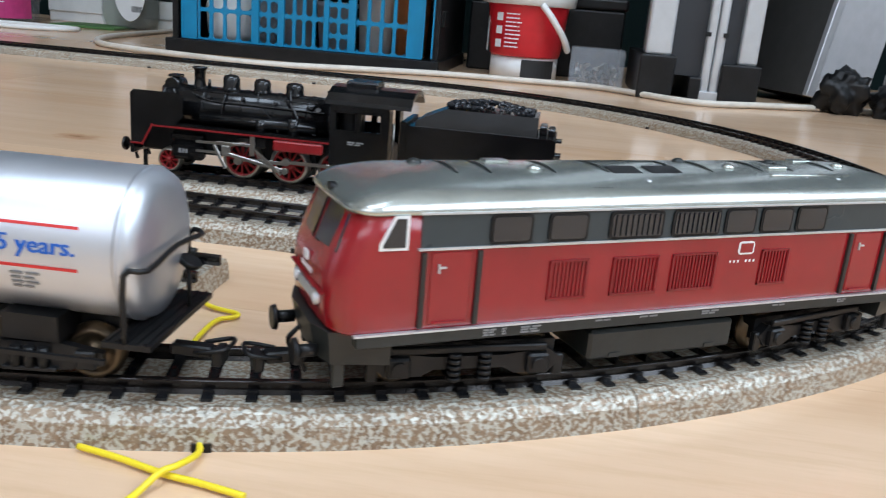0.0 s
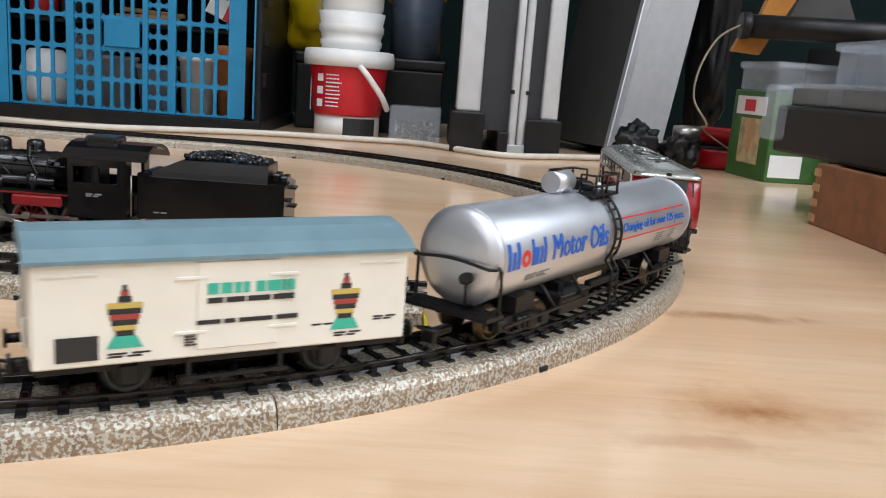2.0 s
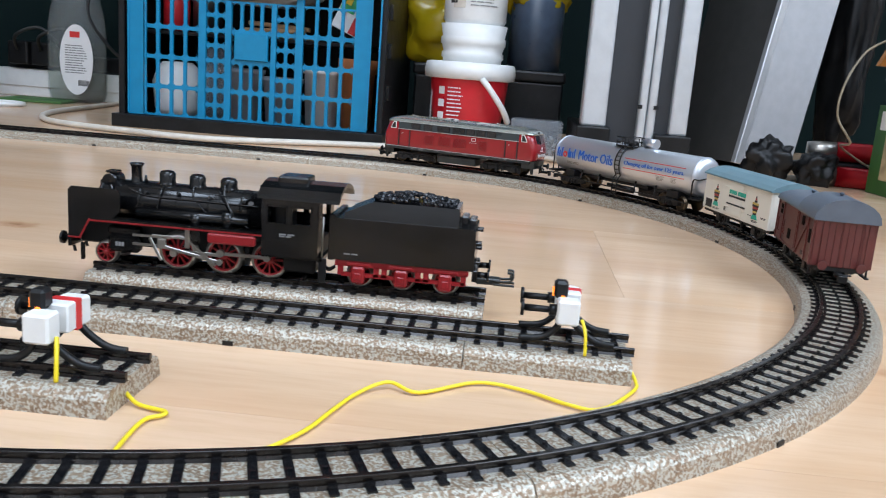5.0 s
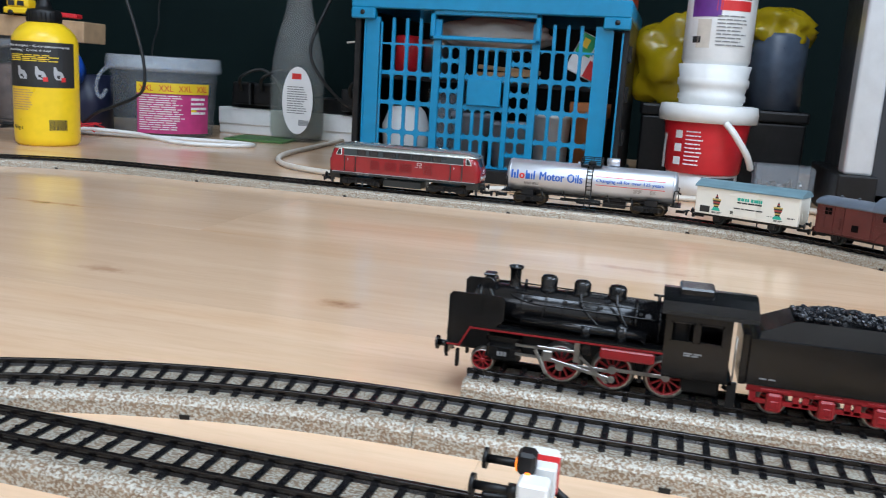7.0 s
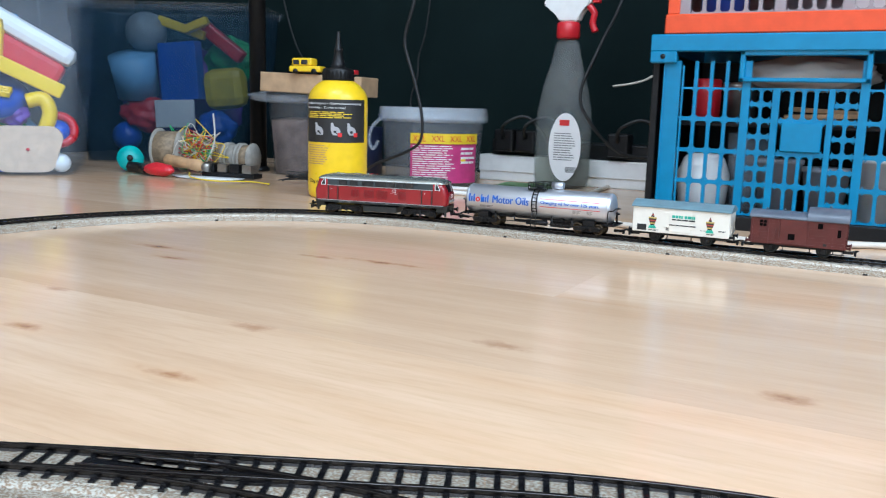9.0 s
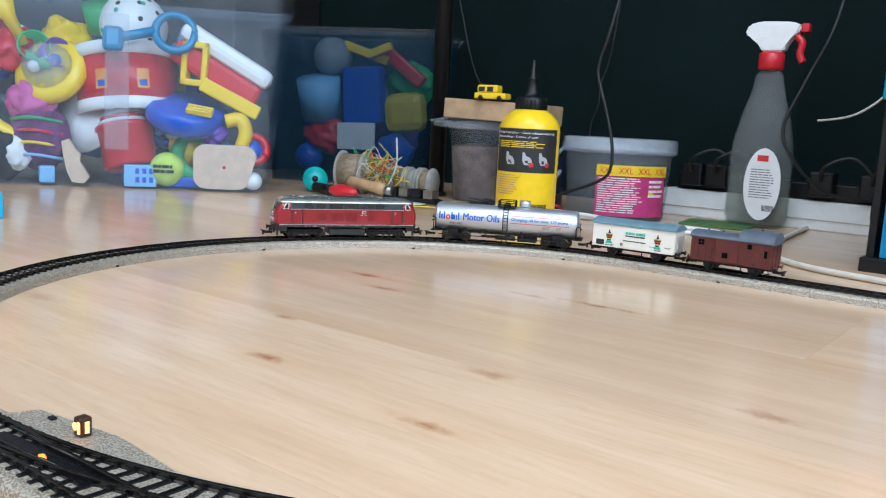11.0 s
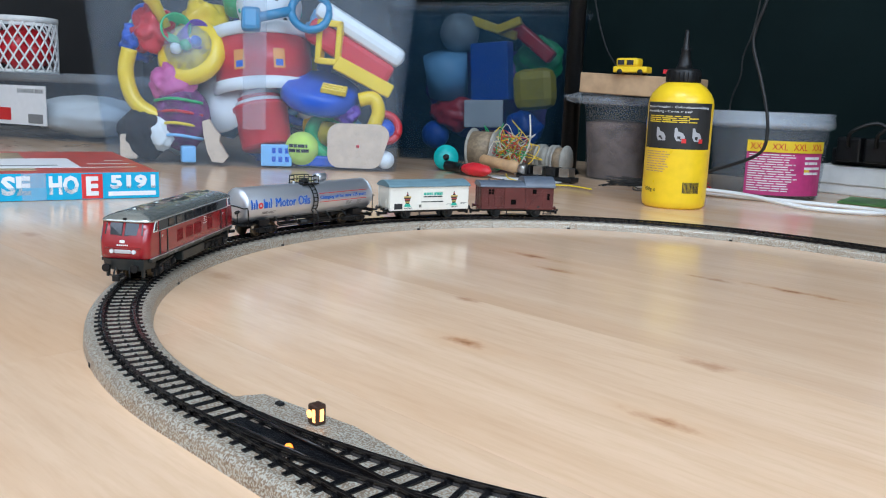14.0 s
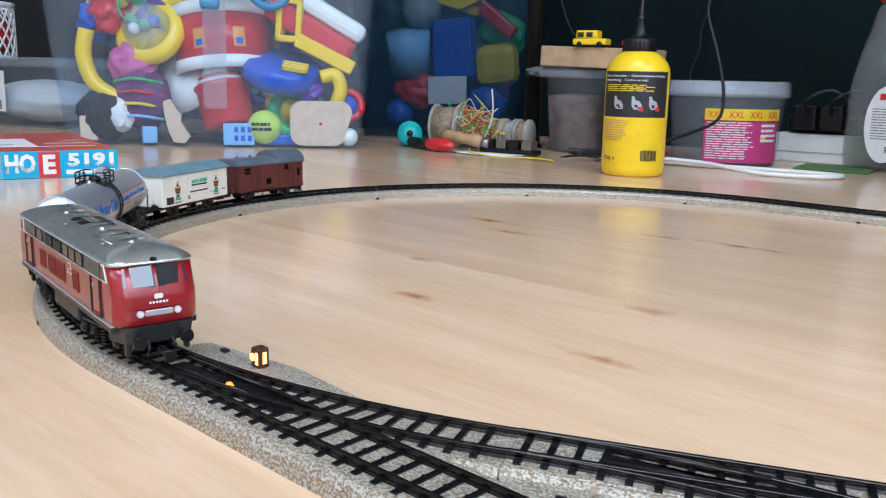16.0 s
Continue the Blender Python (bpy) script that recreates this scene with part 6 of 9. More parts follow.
def crate_panel(x0, x1, z0, z1, y, rows, blocks, thick=0.004, skip=None):
    """A lattice of rounded openings: blocks of (start, end, columns, rows)."""
    bm = bmesh.new()
    W, H = x1 - x0, z1 - z0
    edges = [0.0]
    for a, b, *_ in blocks:
        edges += [a, b]
    edges.append(1.0)
    for a, b in zip(edges[::2], edges[1::2]):
        box(bm, (x0 + W * a, y - 0.0015, z0), (x0 + W * b, y + thick, z1))
    for a, b, cols, nr in blocks:
        bw = W * (b - a) / cols
        vb, hb = (0.0042, 0.0050) if nr < 8 else (0.0036, 0.0046)
        for c in range(1, cols):
            x = x0 + W * a + bw * c
            box(bm, (x - vb / 2, y, z0 + 0.001), (x + vb / 2, y + thick, z1 - 0.001))
        for r in range(nr + 1):
            z = z0 + H * r / nr
            box(bm, (x0 + W * a, y + 0.0003, max(z0, z - hb / 2)), (x0 + W * b, y + thick - 0.0003, min(z1, z + hb / 2)))
        for c in range(cols):
            for r in range(nr):
                xa, xb = x0 + W * a + bw * c + vb / 2, x0 + W * a + bw * (c + 1) - vb / 2
                za, zb = z0 + H * r / nr + hb / 2, z0 + H * (r + 1) / nr - hb / 2
                k = min(0.0028, (xb - xa) * 0.3)
                for px, pz, sx, sz in ((xa, za, 1, 1), (xb, za, -1, 1), (xb, zb, -1, -1), (xa, zb, 1, -1)):
                    tri = [(px, pz), (px + sx * k, pz), (px, pz + sz * k)]
                    prism(bm, tri if sx * sz > 0 else tri[::-1], -y - thick + 0.0006, -y - 0.0006, SIDE)
    return bm


BLOCKS = ((0.065, 0.295, 4, 4), (0.325, 0.405, 2, 8), (0.430, 0.595, 4, 4), (0.615, 0.695, 2, 8), (0.725, 0.935, 4, 4))


def blue_crate():
    t = thing("folding_crate", "turquoise folding crate with latticed front, full of odds and ends", "crate")
    x0, x1, y0, y1 = -0.352, -0.010, 0.585, 0.845
    P = lambda n, bm, mat, lab="": part(n, bm, mat, t, lab)
    front = P("front_panel", crate_panel(x0 + 0.006, x1 - 0.010, 0.018, 0.174, y0, 4, BLOCKS), CRATE_BLUE, "turquoise lattice panel")
    upper = bmesh.new()
    xa, xb = x0 + 0.006, x1 - 0.010
    W = xb - xa
    for a, b in ((0, 0.065), (0.295, 0.325), (0.695, 0.725), (0.935, 1)):
        box(upper, (xa + W * a, y0 - 0.0015, 0.174), (xa + W * b, y0 + 0.004, 0.206))
    for a, b in ((0.065, 0.295), (0.725, 0.935)):
        for c in range(1, 4):
            x = xa + W * (a + (b - a) * c / 4)
            box(upper, (x - 0.0021, y0, 0.174), (x + 0.0021, y0 + 0.004, 0.206))
    P("upper_lattice", upper, CRATE_BLUE)
    rim = bmesh.new()
    box(rim, (-0.363, y0 - 0.010, 0.217), (0.001, y0 + 0.006, 0.238), 0.0015)
    box(rim, (-0.363, y0 - 0.010, 0.203), (-0.330, y0 + 0.004, 0.218), 0.0015)
    box(rim, (-0.032, y0 - 0.010, 0.203), (0.001, y0 + 0.004, 0.218), 0.0015)
    box(rim, (-0.363, y0 + 0.006, 0.217), (-0.350, y1, 0.238), 0.0015)
    box(rim, (-0.012, y0 + 0.006, 0.217), (0.001, y1, 0.238), 0.0015)
    box(rim, (-0.363, y1, 0.217), (0.001, y1 + 0.01, 0.238), 0.0015)
    P("rim", rim, CRATE_BLUE, "thick turquoise rim")
    handle = bmesh.new()
    for lo, hi in (((-0.254, 0.181), (-0.110, 0.186)), ((-0.254, 0.212), (-0.110, 0.219)), ((-0.254, 0.181), (-0.248, 0.219)), ((-0.116, 0.181), (-0.110, 0.219))):
        box(handle, (lo[0], y0 - 0.007, lo[1]), (hi[0], y0 + 0.006, hi[1]), 0.001)
    P("handle_frame", handle, CRATE_BLUE)
    P("plate", made(box, (-0.201, y0 - 0.0035, 0.099), (-0.156, y0 + 0.003, 0.134), 0.001), CRATE_BLUE, "small blank plate")
    for x in (-0.345, -0.3215, -0.020, -0.0075):
        rod_bm = made(box, (x - 0.001, y0 - 0.003, 0.02), (x + 0.001, y0, 0.2))
        P("edge_rib", rod_bm, CRATE_BLUE)
    for x in (-0.347, -0.015):
        P("rim_rivet", made(lathe, ((0, 0), (0.0032, 0), (0.0032, 0.0008), (0, 0.0008)), 14, pose(x, y0 - 0.010, 0.211, 90)), BLACK)
    for nm, lo, hi in (("side_wall", (-0.362, y0 + 0.004, 0.0), (-0.353, y1, 0.217)), ("side_wall", (-0.009, y0 + 0.004, 0.0), (0.0, y1, 0.217)), ("back_wall", (-0.353, y1 - 0.006, 0.0), (-0.009, y1, 0.217)), ("base", (-0.366, y0 - 0.010, 0.0), (0.004, y1, 0.017))):
        P(nm, made(box, lo, hi, 0.001), BLACK, "black plastic")
    for z in (0.06, 0.115, 0.165):
        P("side_catch", made(box, (-0.004, y0 + 0.02, z), (0.004, y0 + 0.05, z + 0.02), 0.001), BLACK)
        P("side_catch", made(box, (-0.366, y0 + 0.02, z), (-0.358, y0 + 0.05, z + 0.02), 0.001), BLACK)
    return t


blue_crate()


def simple_thing(name, bm, mat, label, category, m=None, group=""):
    ob = part(name, bm, mat, None, "", m)
    return tagged(ob, label, category, group)


def vessel(name, label, category, x, y, z, profile, mat, group=""):
    return simple_thing(name, made(lathe, profile, 28), mat, label, category, pose(x, y, z), group)


PALE_TUB = surf("greyish_tub_plastic", (0.42, 0.44, 0.48), 0.35, var=0.08)
TERRACOTTA = surf("terracotta", (0.48, 0.16, 0.05), 0.7, var=0.15)
BAG = clear("crinkled_clear_bag", (0.75, 0.72, 0.68), 0.1, 0.5)
ZC = 0.0175
vessel("jar", "white glazed jar in the crate", "jar", -0.298, 0.635, ZC, ((0.026, 0), (0.031, 0.01), (0.034, 0.045), (0.026, 0.066), (0.020, 0.072), (0, 0.073)), WHITE)
for k, (x, y, h) in enumerate(((-0.205, 0.640, 0.070), (-0.150, 0.640, 0.062))):
    vessel("tub", "grey translucent plastic tub in the crate", "tub", x, y, ZC, ((0.022, 0), (0.027, h - 0.006), (0.029, h - 0.006), (0.029, h), (0, h)), PALE_TUB, "tubs in the crate")
vessel("tub", "white plastic tub in the crate", "tub", -0.093, 0.636, ZC, ((0.022, 0), (0.025, 0.070), (0.027, 0.070), (0.027, 0.078), (0, 0.08)), WHITE, "tubs in the crate")
vessel("flower_pot", "orange terracotta pot in the crate", "pot", -0.044, 0.632, ZC, ((0.020, 0), (0.024, 0.075), (0.027, 0.076), (0.027, 0.094), (0.022, 0.094), (0.020, 0.08)), TERRACOTTA)
vessel("drinking_glass", "clear glass lying among things in the crate", "glass", -0.245, 0.66, ZC, ((0.022, 0), (0.030, 0.10), (0.0285, 0.10), (0.021, 0.003)), CLEAR)
for k in range(4):
    simple_thing("wooden_stick", made(block, (0, 0, 0), (0.085, 0.012, 0.006), 0.001), WOOD, "pale wooden stick lying in the crate", "stick", pose(-0.165 + 0.003 * k, 0.625 + 0.011 * k, 0.135 + 0.0065 * (k % 3), 0, (1, -2, 3, 0)[k], (2, -4, 3, -1)[k]), "sticks in the crate")
simple_thing("storage_tray", made(box, (-0.33, 0.61, 0.126), (-0.03, 0.82, 0.131), 0.001), BLACK, "dark tray resting inside the crate", "tray")
packet = thing("seed_packet", "green and white paper packet with red corner", "packet", pose(-0.052, 0.615, 0.170, 0, 24, 12))
part("sheet", made(block, (0, 0, 0), (0.038, 0.004, 0.052), 0.001), LABEL_WHITE, packet)
part("green_field", made(block, (-0.008, -0.0022, 0.012), (0.020, 0.0006, 0.026)), TOY_GREEN, packet)
part("yellow_field", made(block, (-0.010, -0.0024, 0.014), (0.008, 0.0006, 0.012)), PRINT_YELLOW, packet)
part("red_field", made(block, (0.012, -0.0022, -0.014), (0.014, 0.0006, 0.022)), PRINT_RED, packet)
vessel("can", "small red tin can in the crate", "can", -0.302, 0.640, 0.132, ((0.018, 0), (0.018, 0.052), (0.016, 0.054), (0, 0.054)), TOY_RED)
vessel("can", "bright metal lid jar in the crate", "can", -0.262, 0.650, 0.132, ((0.020, 0), (0.020, 0.040), (0.022, 0.041), (0.022, 0.050), (0, 0.051)), STEEL)


def crumpled(bm, c, size, seed, sub=4, amount=0.22):
    geo = bmesh.ops.create_icosphere(bm, subdivisions=max(sub, 4), radius=1.0)
    for v in geo["verts"]:
        fold = 1 - 2 * abs(noise.noise(v.co * 3.1 + Vector((seed, 0, seed * 3))))
        n = noise.noise(v.co * 1.9 + Vector((seed, seed * 2, 0))) + 0.45 * fold + 0.18 * noise.noise(v.co * 8 + Vector((0, seed, seed)))
        v.co *= 1 + amount * n
        v.co = Vector((c[0] + v.co.x * size[0], c[1] + v.co.y * size[1], c[2] + v.co.z * size[2]))
    for f in bm.faces:
        f.smooth = True


simple_thing("plastic_bag", made(crumpled, (-0.180, 0.640, 0.193), (0.075, 0.03, 0.020), 3), BAG, "crinkled clear bag of brown things in the crate", "bag")
simple_thing("bag_contents", made(crumpled, (-0.180, 0.645, 0.190), (0.066, 0.024, 0.015), 5), WOOD, "brown dried things inside the clear bag", "contents")


def red_crate():
    t = thing("red_crate", "orange-red crate with grey slotted panel stacked on the turquoise crate", "crate")
    y0, z0 = 0.585, 0.2385
    part("base_rim", made(box, (-0.348, y0 - 0.006, z0), (-0.006, y0 + 0.25, z0 + 0.024), 0.0015), CRATE_RED, t, "orange-red base rim")
    for x in (-0.346, -0.024):
        part("post", made(box, (x, y0 - 0.004, z0 + 0.024), (x + 0.014, y0 + 0.012, z0 + 0.16), 0.001), CRATE_RED, t)
    part("top_rim", made(box, (-0.35, y0 - 0.008, z0 + 0.16), (-0.004, y0 + 0.25, z0 + 0.185), 0.0015), CRATE_RED, t)
    grey = surf("mauve_grey_plastic", (0.30, 0.26, 0.27), 0.4, var=0.06)
    part("slotted_panel", crate_panel(-0.332, -0.024, z0 + 0.024, z0 + 0.16, y0 + 0.002, 3, ((0.04, 0.36, 6, 3), (0.40, 0.60, 4, 5), (0.64, 0.96, 6, 3)), 0.004), grey, t, "mauve-grey slotted panel")
    for lo, hi in (((-0.348, y0 + 0.012), (-0.342, y0 + 0.25)), ((-0.012, y0 + 0.012), (-0.006, y0 + 0.25)), ((-0.342, y0 + 0.244), (-0.012, y0 + 0.25))):
        part("wall", made(box, (lo[0], lo[1], z0 + 0.024), (hi[0], hi[1], z0 + 0.16)), grey, t)


red_crate()
vessel("bottle", "blue bottle standing in the red crate", "bottle", -0.290, 0.65, 0.263, ((0.03, 0), (0.03, 0.10), (0.012, 0.12), (0, 0.121)), TOY_BLUE)
simple_thing("paper_bundle", made(block, (-0.10, 0.64, 0.315), (0.10, 0.05, 0.10), 0.002), LABEL_WHITE, "white printed papers in the red crate", "paper")


def glue_bottle():
    t = thing("glue_bottle", "yellow wood glue bottle with black label and pointed cap", "bottle", pose(-0.828, 0.555, 0))
    r = 0.0447
    part("bottle_body", made(lathe, ((0, 0), (0.040, 0), (0.0435, 0.004), (r, 0.012), (r, 0.146), (0.0435, 0.153), (0.040, 0.160), (0.033, 0.168), (0.026, 0.173), (0.020, 0.176), (0, 0.176)), 48), YELLOW, t, "yellow plastic body")
    cap = part("cap", made(lathe, ((0.0225, 0.174), (0.0232, 0.176), (0.0232, 0.190), (0.0215, 0.193), (0.012, 0.194), (0.0095, 0.200), (0.0060, 0.216), (0.0066, 0.218), (0.0066, 0.222), (0.0045, 0.224), (0.0028, 0.244), (0.0022, 0.247), (0, 0.2475)), 24), BLACK, t, "black screw cap with nozzle")
    ribs = bmesh.new()
    for k in range(24):
        a = 2 * math.pi * k / 24
        block(ribs, (0.0232 * math.cos(a), 0.0232 * math.sin(a), 0.182), (0.0012, 0.0012, 0.013))
    part("cap_ribs", ribs, BLACK, cap)
    az = -64
    lab = part("label", wrap(patch(0.108, 0.084, 0.147), r, az), PRINT_BLACK, t, "black label with pictures")
    for s, z, h in (("Mode d'emploi - Gebruiksaanwijzing", 0.1385, 0.0042), ("Anwendung - Come si usa?", 0.1325, 0.0042)):
        b = stretch_to(text_mesh(s, 0.004, 0.0001), -0.050, 0.045 if h and s[0] == "M" else 0.018, z, z + h)
        part("lettering", wrap(b, r, az, 0.0006), LABEL_WHITE, lab, "white instruction heading")
    part("small_print", wrap(flat_bars(4, -0.045, 0.030, 0.129, 0.0013, 0.0013, 4), r, az), PRINT_YELLOW, lab)
    for x in (-0.024, 0.002, 0.026):
        pic = bmesh.new()
        prism(pic, [(x - 0.005, 0.113), (x - 0.002, 0.113), (x, 0.108), (x + 0.006, 0.106), (x + 0.009, 0.101), (x + 0.009, 0.095), (x - 0.002, 0.095), (x - 0.005, 0.101)], 0.0002, 0.0005, SIDE)
        part("picture", wrap(pic, r, az), BOARD, lab, "small grey picture")
        part("picture_mark", wrap(made(block, (x + 0.001, -0.0007, 0.100), (0.004, 0.0003, 0.003)), r, az), PRINT_BLACK, lab)
    for x in (0.010, 0.034):
        part("picture_mark", wrap(made(block, (x, -0.0006, 0.0955), (0.006, 0.0003, 0.006)), r, az, 0.0005), PRINT_RED, lab, "small red mark")
    low = part("small_print", wrap(flat_bars(9, -0.046, -0.006, 0.080, 0.0012, 0.0022, 9), r, az), WOOD, t, "small brown writing on yellow")
    b = stretch_to(text_mesh("750g e", 0.006, 0.0001), -0.046, -0.024, 0.022, 0.029)
    part("lettering", wrap(b, r, az, 0.0004), PRINT_BLACK, t)
    code = bmesh.new()
    for k in range(14):
        block(code, (0.014 + k * 0.0018, -0.0003, 0.031), (0.0009 if k % 3 else 0.0013, 0.0002, 0.015))
    part("bar_code", wrap(code, r, az), PRINT_BLACK, t)


glue_bottle()


def clear_bucket():
    t = thing("plastic_bucket", "clear plastic bucket with pink and yellow label", "bucket", pose(-0.828, 0.855, 0))
    part("bucket_body", made(shell, ((0.083, 0), (0.085, 0.004), (0.094, 0.115), (0.094, 0.117)), 48), MILKY, t, "translucent bucket wall")
    part("rim", made(shell, ((0.094, 0.112), (0.100, 0.113), (0.101, 0.124), (0.099, 0.126), (0.099, 0.138)), 48, 0.004), FROSTED, t, "clear stacked rim")
    az = -45
    lab = part("label", wrap(patch(0.128, 0.008, 0.076), 0.0895, az, 0.002), surf("magenta_print", (0.55, 0.05, 0.20), 0.4, var=0.1, relief=0), t, "magenta label")
    band = part("label_band", wrap(patch(0.130, 0.076, 0.094), 0.0915, az, 0.002), PRINT_YELLOW, t, "yellow label band")
    for k in range(4):
        b = stretch_to(text_mesh("XXL", 0.01, 0.0001), -0.060 + k * 0.032, -0.060 + k * 0.032 + 0.023, 0.080, 0.090)
        part("lettering", wrap(b, 0.0915, az, 0.0026), PRINT_RED, band, "red letters")
    part("small_print", wrap(flat_bars(16, -0.060, 0.018, 0.073, 0.0016, 0.0022, 11), 0.0895, az, 0.0022), LABEL_WHITE, lab)
    part("small_print", wrap(flat_bars(4, 0.026, 0.060, 0.070, 0.004, 0.004, 12, words=2), 0.0895, az, 0.0022), LABEL_WHITE, lab)
    part("price_mark", wrap(patch(0.01, 0.045, 0.052, 3), 0.0895, az + 20, 0.0024), PRINT_YELLOW, lab)
    h = bmesh.new()
    tube(h, [(-0.094, -0.030, 0.116), (-0.106, -0.040, 0.100), (-0.112, -0.042, 0.075), (-0.104, -0.040, 0.060), (-0.095, -0.036, 0.075)], 0.0035, 8)
    part("handle", h, FROSTED, t, "clear plastic handle")


clear_bucket()


def powder_bucket():
    t = thing("plastic_tub", "clear tub of grey-brown powder with a crumpled lid", "tub", pose(-1.118, 0.845, 0))
    part("tub_wall", made(shell, ((0.054, 0), (0.056, 0.003), (0.066, 0.140), (0.069, 0.142), (0.069, 0.152)), 36), MILKY, t)
    part("rim", made(shell, ((0.068, 0.138), (0.073, 0.140), (0.073, 0.150), (0.070, 0.154)), 36, 0.003), FROSTED, t, "frosted rim")
    part("powder", made(lathe, ((0.052, 0.003), (0.0605, 0.105), (0.03, 0.110), (0, 0.108)), 32), surf("grey_brown_powder", (0.15, 0.095, 0.075), 0.9, var=0.4, scale=40), t, "grey-brown powder")
    part("lid", made(crumpled, (-0.030, -0.02, 0.150), (0.060, 0.055, 0.012), 2, 4, 0.3), FROSTED, t, "crumpled clear lid")


powder_bucket()
simple_thing("wooden_block", made(box, (-0.085, -0.035, 0), (0.130, 0.035, 0.036), 0.0015), surf("pine_offcut", (0.46, 0.30, 0.17), 0.6, var=0.15, scale=30), "bare wooden block lying on the tub", "block", pose(-1.070, 0.800, 0.157, 0, 2, 6))
van_toy = thing("toy_car", "small yellow toy car on the wooden block", "toy car", pose(-1.050, 0.772, 0.1925, 0, 0, 12) @ Matrix.Scale(1.2, 4))
part("car_body", made(box, (-0.026, -0.012, 0.003), (0.026, 0.012, 0.012), 0.002), YELLOW, van_toy)
part("cabin", made(box, (-0.022, -0.011, 0.012), (0.012, 0.011, 0.024), 0.003), YELLOW, van_toy)
for x in (-0.014, 0.0):
    part("window", made(box, (x - 0.005, -0.0115, 0.014), (x + 0.005, 0.0115, 0.021)), PANE, van_toy)
for x in (-0.015, 0.016):
    for s in (-1, 1):
        part("wheel", made(lathe, ((0, -0.002), (0.004, -0.002), (0.004, 0.002), (0, 0.002)), 12, pose(x, s * 0.011, 0.004, 90)), BLACK, van_toy)
simple_thing("toy_part", made(box, (-0.02, -0.01, 0), (0.02, 0.01, 0.008), 0.002), TOY_RED, "small red plastic piece on the wooden block", "toy", pose(-0.975, 0.79, 0.194, 0, 3, 10))
simple_thing("dark_blue_cap", made(lathe, ((0.03, 0), (0.034, 0.03), (0.03, 0.05), (0.012, 0.058), (0, 0.058)), 20), TOY_BLUE, "dark blue rounded cap behind the glue bottle", "cap", pose(-0.985, 0.80, 0.10, 70, 0, 20))
vessel("paint_pot", "dark blue paint pot behind the glue bottle", "pot", -0.980, 0.84, 0, ((0.045, 0), (0.045, 0.098), (0.0, 0.099)), surf("dark_navy_plastic", (0.01, 0.014, 0.04), 0.4))


def spray_bottle():
    t = thing("spray_bottle", "clear spray bottle with white and red trigger head", "bottle", pose(-0.609, 0.945, 0))
    prof = ((0.040, 0), (0.049, 0.004), (0.053, 0.02), (0.053, 0.11), (0.050, 0.145), (0.040, 0.19), (0.029, 0.225), (0.023, 0.255), (0.017, 0.262), (0.016, 0.268))
    flat = Matrix.Diagonal((1, 0.62, 1, 1))
    part("bottle_body", made(shell, prof, 36, 0.0015, flat), CLEAR_BOTTLE, t, "frosted clear bottle")
    part("liquid", made(lathe, ((0.044, 0.004), (0.050, 0.02), (0.050, 0.105), (0, 0.106)), 32, flat), LIQUID, t, "pale yellowish liquid")
    part("collar", made(lathe, ((0.018, 0.264), (0.0205, 0.267), (0.0205, 0.290), (0.017, 0.293), (0, 0.293)), 24), TOY_RED, t, "red screw collar")
    bm = bmesh.new()
    prism(bm, [(-0.016, 0.293), (0.020, 0.293), (0.026, 0.315), (0.040, 0.322), (0.046, 0.335), (0.030, 0.341), (-0.020, 0.343), (-0.040, 0.338), (-0.046, 0.322), (-0.030, 0.316), (-0.020, 0.308)], -0.011, 0.011, SIDE)
    bmesh.ops.bevel(bm, geom=bm.edges[:], offset=0.003, segments=2, affect="EDGES")
    part("trigger_head", bm, WHITE, t, "white spray head")
    bm = bmesh.new()
    tube(bm, [(0.036, 0, 0.320), (0.046, 0, 0.308), (0.044, 0, 0.290), (0.050, 0, 0.276)], 0.006, 8)
    part("trigger", bm, TOY_RED, t, "red trigger")
    part("nozzle", made(block, (0.050, 0, 0.331), (0.012, 0.016, 0.014), 0.002), TOY_RED, t)
    oval = [(0.016 + 0.030 * math.cos(a), 0.075 + 0.060 * math.sin(a)) for a in (2 * math.pi * k / 28 for k in range(28))]
    bm = bmesh.new()
    prism(bm, oval, 0.0335, 0.0342, SIDE)
    lab = part("label", bm, LABEL_WHITE, t, "white oval label")
    part("small_print", flat_bars(12, -0.004, 0.036, 0.100, 0.0016, 0.0026, 21, 0.0345), PRINT_GREY, lab)
    part("brand_block", made(block, (0.014, -0.0346, 0.118), (0.018, 0.0004, 0.010)), PRINT_RED, lab)
    code = bmesh.new()
    for k in range(10):
        block(code, (0.020 + k * 0.002, -0.0346, 0.036), (0.001, 0.0003, 0.010))
    part("bar_code", code, PRINT_BLACK, lab)


